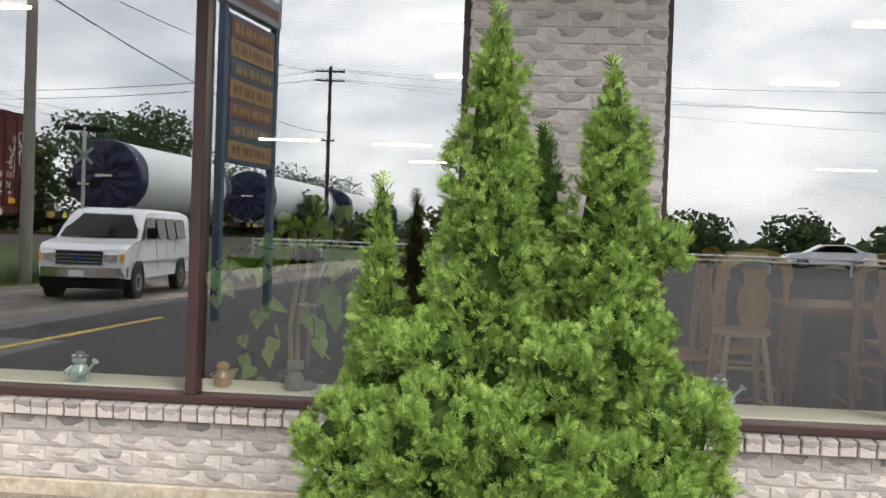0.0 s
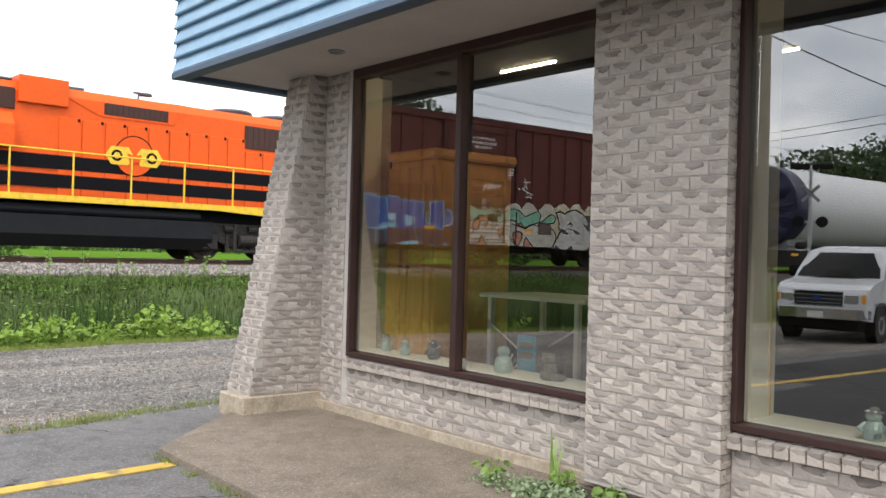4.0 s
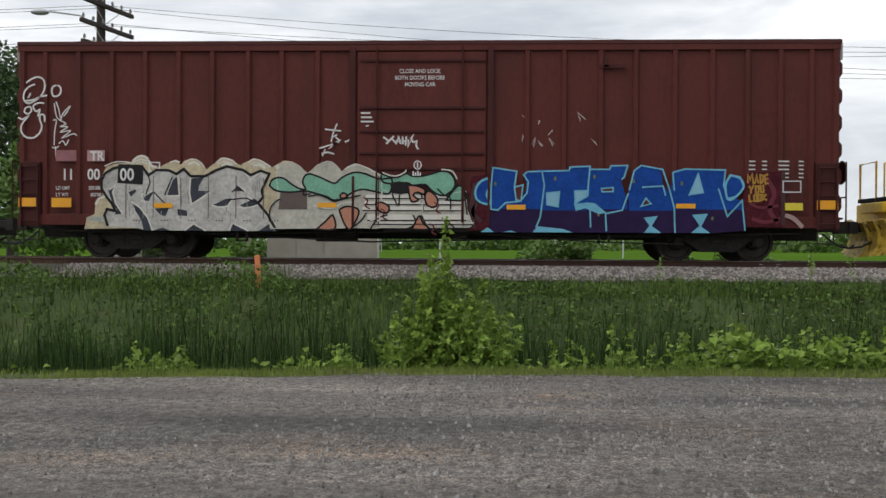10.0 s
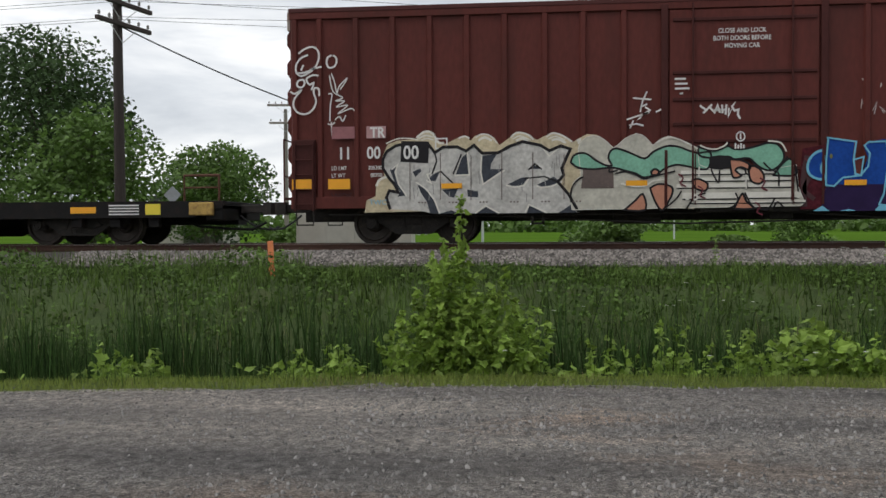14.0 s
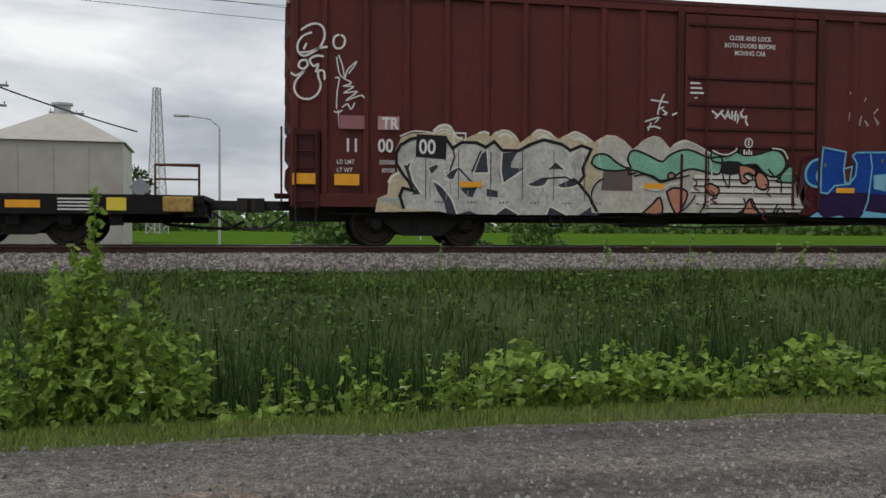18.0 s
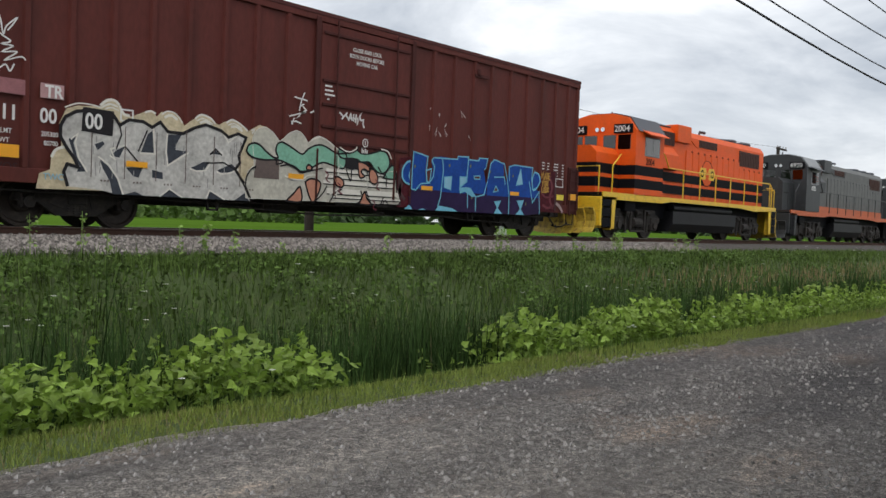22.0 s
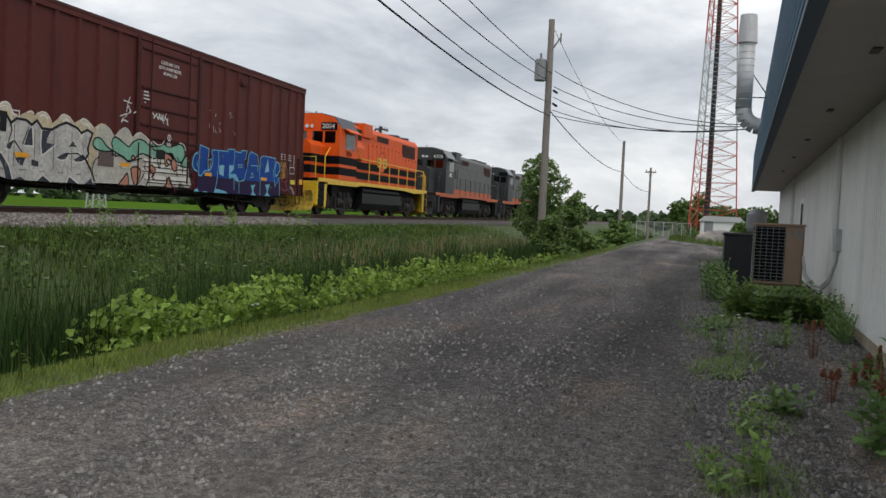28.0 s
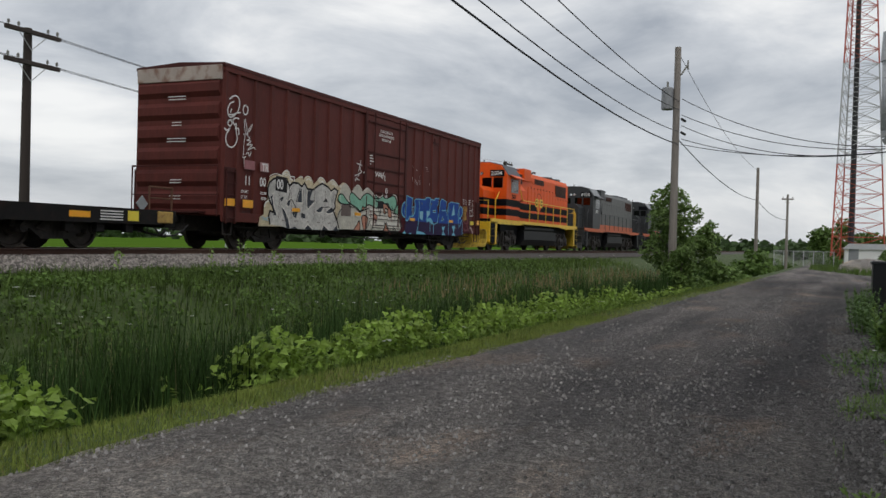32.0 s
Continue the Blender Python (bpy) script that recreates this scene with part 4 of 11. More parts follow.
def squiggle(car, pts, w, mat, y, label="white spray-painted tag"):
    p = [Vector(q) for i, q in enumerate(pts) if i == 0 or (Vector(q) - Vector(pts[i - 1])).length > 1e-4]
    closed = len(p) > 3 and (p[0] - p[-1]).length < 1e-4
    if closed:
        p = p[:-1]
    n, v = len(p), []
    for i, q in enumerate(p):
        a = (q - p[i - 1]).normalized() if (closed or i) else (p[1] - q).normalized()
        b = (p[(i + 1) % n] - q).normalized() if (closed or i < n - 1) else a
        m = Vector((-a.y - b.y, a.x + b.x))
        m = m.normalized() if m.length > 1e-3 else Vector((-a.y, a.x))
        k = w / 2 / max(0.45, m.dot(Vector((-a.y, a.x))))
        for sgn in (1, -1):
            e = q + m * (k * sgn)
            v += [(e.x, y, e.y), (e.x, y - 0.0015, e.y)]
    f = []
    for i in range(n if closed else n - 1):
        c, d = 4 * i, 4 * ((i + 1) % n)
        f += [(c + 1, d + 1, d + 3, c + 3), (c, c + 1, d + 1, d), (c + 2, d + 2, d + 3, c + 3)]
    s = Shape().add(v, f)
    part("spray_tag", s, mat, car, label)


def clipped(poly, top):
    """The part of an outline that lies below a height."""
    out = []
    for (ax, az), (bx, bz) in zip(poly, poly[1:] + poly[:1]):
        if az <= top:
            out.append((ax, az))
        if (az <= top) != (bz <= top):
            t = (top - az) / (bz - az)
            out.append((ax + (bx - ax) * t, top))
    return out


def flow(p, n=5):
    """A smooth stroke through a few points."""
    q = [Vector(v) for v in [p[0]] + list(p) + [p[-1]]]
    out = []
    for a, b, c, d in zip(q, q[1:], q[2:], q[3:]):
        for i in range(n):
            t = i / n
            v = 0.5 * (2 * b + (c - a) * t + (2 * a - 5 * b + 4 * c - d) * t * t + (3 * b - a - 3 * c + d) * t ** 3)
            out.append((v.x, v.y))
    return out + [tuple(p[-1])]


def loop_pts(cx, cz, rx, rz, a0=0, a1=360, n=14, twist=0.0):
    return [(cx + rx * math.cos(radians(a0 + (a1 - a0) * i / n)) + twist * i / n, cz + rz * math.sin(radians(a0 + (a1 - a0) * i / n))) for i in range(n + 1)]


def build_boxcar():
    car = thing("boxcar", "oxide-red steel boxcar with graffiti along its lower side", "boxcar", pose(0, TRACK_Y, RAIL_Z))
    MOVING.append((car, 0.0))
    L, W, Z0, Z1 = 9.6, 1.5, 0.78, 5.08
    s = Shape().box(-L, L, -W, W, Z0 + 0.16, Z1, 0.02)
    part("body", s, M_CAR, car, "oxide-red steel car body")
    s = Shape().prism([(-W - 0.07, Z1 - 0.05), (W + 0.07, Z1 - 0.05), (W + 0.05, Z1 + 0.04), (0, Z1 + 0.12), (-W - 0.05, Z1 + 0.04)], -L - 0.02, L + 0.02, "x")
    part("roof", s, M_CARD, car, "dull red steel roof")
    for side in (-1, 1):
        y0, y1 = sorted((side * W, side * (W + 0.06)))
        part("side_sill", Shape().box(-L, L, y0, y1, Z0, Z0 + 0.26, 0.01), M_CAR, car)
        part("top_chord", Shape().box(-L, L, y0, y1, Z1 - 0.2, Z1 - 0.05, 0.01), M_CAR, car)
        # outside posts; the door lies between -1.55 and 1.58
        xs = [-9.5, -8.95, -8.15, -7.35, -6.55, -5.75, -4.95, -4.1, -3.3, -2.45, 2.45, 3.3, 4.15, 4.95, 5.85, 6.7, 7.5, 8.25, 8.95, 9.5]
        for x in xs:
            p = Shape().prism([(x - 0.075, y0 if side > 0 else y1), (x + 0.075, y0 if side > 0 else y1), (x + 0.045, y1 if side > 0 else y0), (x - 0.045, y1 if side > 0 else y0)], Z0 + 0.26, Z1 - 0.2, "z")
            part("side_post", p, M_CAR, car)
        d0, d1 = sorted((side * (W + 0.01), side * (W + 0.05)))
        door = part("door", Shape().box(-1.52, 1.5, d0, d1, Z0 + 0.22, Z1 - 0.22, 0.015), M_CAR, car, "red sliding plug door with ribs")
        r0, r1 = sorted((side * (W + 0.05), side * (W + 0.085)))
        for z in (1.55, 2.13, 2.49, 3.0, 3.55, 4.65):
            part("door_rib", Shape().box(-1.45, 1.45, r0, r1, z - 0.035, z + 0.035, 0.008), M_CARD, door)
        for x in (-1.05, 0.95):
            q0 = side * (W + 0.11)
            part("lock_rod", Shape().cyl((x, q0, Z0 + 0.1), (x, q0, Z1 - 0.1), 0.022, n=8), M_CARD, door, "vertical door lock rod")
        for x in (-1.62, 1.6):
            part("door_post", Shape().box(x - 0.07, x + 0.07, r0, r1, Z0 + 0.1, Z1 - 0.1, 0.01), M_CARD, car)
        part("door_track", Shape().box(-2.6, 4.4, r0, r1, Z0 + 0.02, Z0 + 0.1, 0.01), M_CARD, car)
        part("latch", Shape().box(4.1, 4.7, r0, r1, Z1 - 0.62, Z1 - 0.54).box(4.2, 4.32, r0, r1, Z1 - 0.6, Z1 - 0.4), M_CARD, car)
        # end ladders and grab irons
        for e in (-1, 1):
            xa, xb = sorted((e * 9.55, e * 9.05))
            part("ladder_panel", Shape().box(xa, xb, min(y0, y1) - 0.02, max(y0, y1) + 0.02, Z0 - 0.02, Z0 + 1.5, 0.01), M_CARD, car)
            ladder(car, xa + 0.05, xb - 0.05, side * (W + 0.12), [Z0 + 0.1 + 0.32 * k for k in range(5)], Z0 - 0.05, Z0 + 1.45, M_CARD)
            part("stirrup", Shape().tube([Vector((xa + 0.05, side * W, Z0)), Vector((xa + 0.07, side * W, Z0 - 0.35)), Vector((xb - 0.07, side * W, Z0 - 0.35)), Vector((xb - 0.05, side * W, Z0))], 0.016, 6), M_TRUCK, car)
    for e in (-1, 1):
        x0, x1 = sorted((e * L, e * (L + 0.07)))
        for k in range(6):
            z = Z0 + 0.35 + k * 0.62
            part("end_rib", Shape().prism([(e * L, z - 0.02), (e * (L + 0.09), z + 0.12), (e * (L + 0.09), z + 0.34), (e * L, z + 0.46)], -W + 0.08, W - 0.08, "y"), M_CAR, car, "pressed horizontal end corrugation")
        part("end_gable", Shape().box(x0, x1, -W + 0.02, W - 0.02, Z1 - 0.42, Z1 - 0.02, 0.01), M_ROOFRUST, car, "rust-stained grey top panel of the end")
        part("end_rail", Shape().tube([Vector((e * (L + 0.16), -W, 0.9)), Vector((e * (L + 0.16), -W, 2.3)), Vector((e * (L + 0.16), W, 2.3)), Vector((e * (L + 0.16), W, 0.9))], 0.018, 6).tube([Vector((e * (L + 0.16), -W, 1.5)), Vector((e * (L + 0.16), W, 1.5))], 0.018, 6), M_CARD, car)
        part("end_platform", Shape().box(min(e * L, e * (L + 0.3)), max(e * L, e * (L + 0.3)), -1.0, 1.0, 1.0, 1.05), M_CARD, car)
        coupler(car, e * (L - 0.1), e)
        freight_truck(car, e * 6.97)
    # underframe: centre sill, rods, brake gear
    part("centre_sill", Shape().box(-L, L, -0.28, 0.28, 0.5, 0.94), M_TRUCK, car)
    part("truss_rod", Shape().tube([Vector((-5.6, -1.3, 0.62)), Vector((-1.2, -1.3, 0.42)), Vector((5.6, -1.3, 0.58))], 0.02, 6), M_TRUCK, car)
    for x in (-4.25, 4.25):
        part("jacking_post", Shape().box(x - 0.14, x - 0.09, -1.45, -1.4, 0.42, 0.8).box(x + 0.09, x + 0.14, -1.45, -1.4, 0.42, 0.8).box(x - 0.14, x + 0.14, -1.45, -1.4, 0.42, 0.46), M_TRUCK, car)
    part("brake_pipe", Shape().tube([Vector((-8.8, -1.35, 0.66)), Vector((-5, -1.38, 0.60)), Vector((0, -1.36, 0.66)), Vector((4, -1.38, 0.58)), Vector((8.8, -1.35, 0.66))], 0.018, 6), M_TRUCK, car)
    part("brake_rod", Shape().tube([Vector((1.3, -1.42, 0.62)), Vector((4.2, -1.42, 0.44)), Vector((6.1, -1.42, 0.40))], 0.016, 6), M_TRUCK, car)
    part("brake_tank", Shape().cyl((-2.6, -0.8, 0.62), (-1.6, -0.8, 0.62), 0.2, n=14), M_TRUCK, car)
    part("brake_valve", Shape().box(0.6, 1.1, -1.2, -0.8, 0.5, 0.8, 0.03), M_TRUCK, car)
    for k, (x0, x1) in enumerate(((-0.9, 0.1), (0.5, 1.6), (1.9, 2.6))):
        part("floor_bracket", Shape().box(x0, x1, -1.5, -1.2, 0.66, 0.78, 0.01), M_TRUCK, car)

    wheel = part("brake_wheel", Shape().lathe([(0.27, -0.015), (0.285, 0.0), (0.27, 0.015), (0.255, 0.0)], 20, (L + 0.24, -1.05, 2.1), "x"), M_TRUCK, car, "black hand brake wheel")
    for k in range(4):
        a = k * math.pi / 4
        part("spoke", Shape().cyl((L + 0.24, -1.05 - 0.27 * math.cos(a), 2.1 - 0.27 * math.sin(a)), (L + 0.24, -1.05 + 0.27 * math.cos(a), 2.1 + 0.27 * math.sin(a)), 0.012, n=5), M_TRUCK, wheel)
    part("brake_shaft", Shape().cyl((L + 0.05, -1.05, 2.1), (L + 0.26, -1.05, 2.1), 0.03, n=8), M_TRUCK, car)
    # ---- painted graffiti ----
    Y = 0.030
    D = -1.56 - Y
    r = random.Random(11)
    cloud = [(-7.97, 0.69), (-7.92, 0.96), (-7.73, 1.04), (-7.71, 1.27), (-7.54, 1.48), (-7.58, 1.88), (-7.46, 2.15), (-7.25, 2.23), (-6.83, 2.26), (-6.76, 2.38), (-6.6, 2.42), (-6.46, 2.36), (-6.36, 2.17), (-6.2, 2.15), (-5.92, 2.28), (-5.78, 2.29), (-5.67, 2.21), (-5.58, 2.31), (-5.37, 2.34), (-5.17, 2.27), (-5.06, 2.1), (-4.89, 2.23), (-4.69, 2.35), (-4.53, 2.35), (-4.26, 2.2), (-4.12, 2.28), (-3.95, 2.34), (-3.75, 2.31), (-3.54, 2.13), (-3.38, 2.23), (-3.22, 2.31), (-3.02, 2.29), (-2.79, 2.12), (-2.66, 2.02)]
    paint(car, cloud + [(-2.6, 0.79)], Y, M_GC, "cream painted cloud behind the letters")
    paint(car, [(-2.53, 2.07), (-2.36, 2.22), (-2.19, 2.3), (-2.01, 2.22), (-1.88, 2.04), (-1.71, 2.14), (-1.54, 2.23), (-1.39, 2.16), (-1.2, 1.96), (-1, 1.9), (-1.02, 0.72)] + [(-2.6, 0.79), (-2.6, 2.05)], Y, M_GC, "cream painted cloud behind the letters")
    for k, rim in enumerate(([(-6.83, 2.28), (-6.7, 2.39), (-6.56, 2.41), (-6.45, 2.34)],
                            [(-6.79, 2.26), (-6.65, 2.33), (-6.48, 2.3)],
                            [(-6.73, 2.23), (-6.61, 2.27), (-6.46, 2.23)],
                            [(-6.45, 2.32), (-6.36, 2.18), (-6.24, 2.16)],
                            [(-5.93, 2.26), (-5.8, 2.3), (-5.7, 2.26)],
                            [(-5.57, 2.26), (-5.44, 2.34), (-5.26, 2.31), (-5.11, 2.15)],
                            [(-5.51, 2.21), (-5.37, 2.27), (-5.22, 2.2)],
                            [(-4.82, 2.26), (-4.69, 2.36), (-4.47, 2.32), (-4.34, 2.21)],
                            [(-4.78, 2.23), (-4.62, 2.29), (-4.4, 2.2)],
                            [(-4.71, 2.19), (-4.58, 2.24), (-4.45, 2.17)],
                            [(-4.07, 2.26), (-3.94, 2.34), (-3.75, 2.29), (-3.53, 2.15)],
                            [(-4.03, 2.22), (-3.88, 2.27), (-3.68, 2.19)],
                            [(-3.96, 2.19), (-3.83, 2.21), (-3.66, 2.13)],
                            [(-3.44, 2.17), (-3.36, 2.2), (-3.41, 2.11)],
                            [(-7.49, 2.17), (-7.24, 2.27), (-6.97, 2.27), (-6.79, 2.24)],
                            [(-7.71, 1.26), (-7.63, 1.4), (-7.48, 1.46)])):      # soft white overspray arcs over the cloud's rim
        squiggle(car, flow(rim), 0.05 - 0.012 * (k % 3), M_GW, D - 0.0018, "soft white arc of overspray")
    letters = [(-7.41, 0.76), (-7.49, 1.01), (-7.43, 1.16), (-7.23, 1.12), (-7.31, 1.29), (-7.43, 1.43), (-7.56, 1.64), (-7.56, 1.84), (-7.48, 2), (-7.28, 2.12), (-6.98, 2.18), (-6.57, 2.13), (-6.44, 1.96), (-6.26, 2.08), (-5.96, 2.08), (-5.77, 1.99), (-5.6, 2.11), (-5.43, 1.94), (-5.09, 1.94), (-4.86, 2.07), (-4.57, 2.17), (-4.2, 2.09), (-4.01, 1.97), (-3.77, 2.07), (-3.57, 2), (-3.75, 1.6), (-3.71, 1.46), (-3.83, 1.31), (-3.6, 1.04), (-3.4, 0.67)]
    paint(car, letters + [(-3.4, 0.66), (-4.52, 0.66), (-5.78, 0.66), (-6.48, 0.66), (-6.74, 0.72)], Y + 0.003, M_GG, "grey painted letters")
    for gap in ([(-5.99, 1.49), (-5.86, 1.85), (-5.76, 1.93), (-5.72, 1.5)],
                [(-5.42, 1.88), (-5.11, 1.92), (-5.24, 1.71), (-5.25, 1.6), (-4.98, 1.59), (-5.4, 1.3), (-5.45, 1.54)],
                [(-6.49, 1.49), (-6.32, 1.58), (-6.43, 1.35), (-6.6, 1.38)],
                [(-6.83, 1.33), (-6.65, 1.18), (-6.47, 0.96), (-6.36, 0.66), (-6.55, 0.66), (-6.61, 0.9), (-6.75, 1.12)],
                [(-6.92, 1.56), (-6.76, 1.63), (-6.73, 1.58), (-6.86, 1.45)],
                [(-4.89, 1.27), (-4.6, 1.41), (-4.45, 1.42), (-4.58, 1.24), (-4.77, 1.23)],
                [(-4.46, 1.59), (-4.33, 1.68), (-4.2, 1.59)],
                [(-4.27, 1.26), (-3.92, 1.42), (-3.77, 1.32), (-3.99, 1.23), (-4.19, 1.22)],
                [(-5.75, 1.17), (-5.52, 1.13), (-5.51, 1), (-5.74, 1.02)],
                [(-6.29, 1.17), (-5.95, 1.19), (-6.03, 1), (-6.14, 1.02)],
                [(-6.33, 0.66), (-6.09, 0.73), (-5.93, 0.66)],
                [(-5.57, 0.66), (-5.36, 0.8), (-5.09, 0.66)],
                [(-4.49, 0.66), (-4.43, 0.82), (-4.08, 0.66)],
                [(-3.82, 0.66), (-3.56, 0.83), (-3.44, 0.66)],
                [(-7.41, 1.61), (-7.26, 1.7), (-7.32, 1.55), (-7.24, 1.29), (-7.06, 1.05), (-7.25, 1.03), (-7.19, 1.13), (-7.3, 1.31)]):
        paint(car, gap, Y + 0.005, M_GS, "slate gap between painted letters")
    for line in ([(-6.02, 1.47), (-5.7, 1.48), (-5.74, 1.97)],
                 [(-5.44, 1.91), (-5.46, 1.54), (-5.41, 1.28), (-4.95, 1.57)],
                 [(-6.62, 1.38), (-6.52, 1.31), (-6.61, 1.5), (-6.29, 1.6)],
                 [(-6.85, 1.34), (-6.63, 1.19), (-6.45, 0.95), (-6.34, 0.66)],
                 [(-4.92, 1.25), (-4.75, 1.21), (-4.54, 1.24), (-4.41, 1.43)],
                 [(-4.28, 1.23), (-4.17, 1.19), (-3.93, 1.23), (-3.74, 1.32)],
                 [(-7.37, 1.61), (-7.24, 1.72), (-7.29, 1.57), (-7.22, 1.29), (-7.05, 1.04)],
                 [(-4.52, 0.66), (-4.44, 0.84), (-4.06, 0.66)],
                 [(-5.58, 0.66), (-5.36, 0.82), (-5.07, 0.66)],
                 [(-4.2, 2.09), (-4.01, 1.86), (-3.77, 2.06)]):
        squiggle(car, line, 0.032, M_GW, D - 0.008, "white edge of a painted letter")
    for line in ([(-6.44, 1.96), (-6.4, 1.78), (-6.5, 1.51)],
                 [(-6.05, 1.5), (-5.87, 1.92)],
                 [(-5.11, 1.92), (-4.86, 2.04)],
                 [(-4.45, 1.57), (-4.32, 1.7), (-4.17, 1.58)],
                 [(-3.83, 1.31), (-4.12, 1.43), (-4.54, 1.39)],
                 [(-6.32, 1.57), (-6.07, 1.32), (-5.95, 1.18)]):
        squiggle(car, line, 0.03, M_GK, D - 0.0085, "dark edge of a painted letter")
    squiggle(car, letters, 0.062, M_GK, D - 0.010, "dark outline of the painted letters")
    for k in range(6):             # the side posts' edges and rivets show through the paint
        x = -6.98 + 0.655 * k
        squiggle(car, [(x, 0.95), (x + 0.004, 2.0 - 0.05 * (k % 3))], 0.016, M_GBR, D - 0.0112, "dark seam of a side post")
        for q in range(3):
            squiggle(car, [(x + 0.18 + 0.07 * q, 0.90), (x + 0.215 + 0.07 * q, 0.90)], 0.03, M_GBR, D - 0.0112, "dark rivet")
    for k in range(22):            # streaks and grime over the grey letters
        x, z = r.uniform(-7.2, -3.8), r.uniform(0.9, 1.9)
        squiggle(car, [(x, z), (x + r.uniform(-.02, .02), z - r.uniform(.1, .3))], 0.018, M_GG2, D - 0.004, "thin paint drip")
    # second piece: off-white bubbles, a turquoise band and salmon shapes that run on over the door
    for poly, mat, label, k in (([(-3.54, 0.72), (-3.58, 1.09), (-3.5, 1.31), (-3.35, 1.43), (-3.41, 2.01), (-3.35, 2.15), (-3.25, 2.24), (-3.1, 2.28), (-2.97, 2.25), (-2.85, 2.18), (-2.68, 2.01), (-2.56, 2.09), (-2.46, 2.19), (-2.33, 2.26), (-2.21, 2.3), (-2.1, 2.28), (-2, 2.21), (-1.86, 2.05), (-1.74, 2.16), (-1.64, 2.21), (-1.53, 2.24), (-1.42, 2.21), (-1.29, 2.15), (-1.12, 2.05), (-0.95, 1.96), (-0.92, 1.64), (-0.68, 1.54), (0.1, 1.54), (0.64, 1.55), (1.03, 1.61), (1.07, 1.18), (1.2, 0.84), (1.12, 0.77)], M_GOFF, "off-white painted bubbles", 0),
                                ([(-3.56, 1.72), (-3.51, 1.85), (-3.38, 1.91), (-3.22, 1.89), (-3.03, 1.75), (-2.84, 1.65), (-2.71, 1.65), (-2.78, 1.79), (-2.74, 1.94), (-2.63, 2), (-2.47, 1.96), (-2.28, 1.88), (-2.03, 1.78), (-1.87, 1.91), (-1.66, 2.01), (-1.48, 2.04), (-1.29, 2), (-1.15, 1.94), (-0.93, 1.88), (-0.69, 1.89), (-0.72, 1.59), (-0.86, 1.54), (-1.17, 1.61), (-1.41, 1.64), (-1.66, 1.54), (-1.78, 1.44), (-2.05, 1.39), (-2.21, 1.47), (-2.46, 1.54), (-2.71, 1.6), (-3.09, 1.57), (-3.41, 1.61)], M_GT, "turquoise painted band", 1),
                                ([(-0.94, 2.01), (-0.78, 1.96), (-0.59, 1.94), (-0.37, 2.02), (-0.2, 1.95), (0.04, 1.96), (0.25, 2.01), (0.46, 2.07), (0.66, 2.03), (0.78, 1.85), (0.75, 1.67), (0.58, 1.52), (0.4, 1.52), (0.22, 1.64), (0.08, 1.76), (-0.2, 1.74), (-0.34, 1.8), (-0.73, 1.78), (-0.92, 1.84)], M_GT, "turquoise painted wing", 2),
                                ([(0.58, 1.4), (0.69, 1.56), (0.88, 1.74), (1, 1.61), (1.01, 1.4)], M_GT, "turquoise painted leaf", 1),
                                ([(-1.92, 1.16), (-1.78, 1.24), (-1.6, 1.23), (-1.47, 1.17), (-1.47, 1.04), (-1.55, 0.87), (-1.67, 0.7), (-1.78, 0.81), (-1.87, 1.01)], M_GO, "salmon painted cone", 2),
                                ([(-2.45, 0.71), (-2.24, 0.89), (-2.07, 1.04), (-2.02, 0.71)], M_GO, "salmon painted triangle", 2),
                                ([(-1.9, 1.5), (-1.83, 1.56), (-1.74, 1.51), (-1.78, 1.44), (-1.88, 1.44)], M_GO, "salmon painted disc", 2),
                                ([(-0.31, 1.74), (-0.08, 1.72), (0.1, 1.62), (0.08, 1.52), (-0.08, 1.58), (-0.19, 1.51), (-0.07, 1.4), (-0.22, 1.36), (-0.28, 1.52)], M_GO, "salmon painted scroll", 3),
                                ([(0.09, 1.59), (0.22, 1.59), (0.36, 1.46), (0.38, 1.31), (0.28, 1.23), (0.13, 1.29), (0.08, 1.47)], M_GO, "salmon painted drop", 3),
                                ([(-1.06, 1.32), (-0.92, 1.34), (-0.75, 1.24), (-0.79, 1.1), (-0.94, 1.12), (-1.04, 1.22)], M_GO, "salmon painted patch", 3),
                                ([(-0.21, 0.72), (-0.14, 0.88), (-0.04, 1.03), (0.03, 0.88), (0.17, 0.72)], M_GO, "salmon painted patch", 2)):
        poly = flow(poly + poly[:1], 3)[:-1] if k else poly
        paint(car, poly, Y + 0.010 + 0.003 * k, mat, label)
        squiggle(car, poly + poly[:1], 0.042 if k else 0.012, M_GK if k else M_GW, D - 0.0125 - 0.003 * k, "dark outline of a painted shape" if k else "white rim of a painted shape")
    paint(car, [(-3.3, 1.58), (-2.68, 1.59), (-2.67, 1.17), (-3.35, 1.17)], Y + 0.0165, M_GBR, "brown painted hole")
    paint(car, [(-0.73, 1.8), (-0.51, 1.83), (-0.31, 1.81), (-0.29, 1.58), (-0.46, 1.53), (-0.69, 1.55)], Y + 0.0225, M_GK, "black painted patch")
    for rib in ([(-1.29, 1.52), (0.58, 1.52), (0.58, 1.45), (-1.29, 1.44)], [(-1.33, 1.37), (1, 1.38), (1, 1.31), (-1.33, 1.3)], [(-1.38, 1.24), (1, 1.25), (1, 1.17), (-1.38, 1.15)], [(-1.26, 1.06), (-0.17, 1.06), (-0.16, 0.94), (-1.26, 0.93)], [(0.01, 1.06), (1.1, 1.07), (1.1, 0.95), (0.02, 0.94)], [(-1.11, 0.87), (1.22, 0.89), (1.22, 0.85), (-1.11, 0.83)]):       # white paint on the door's ribs
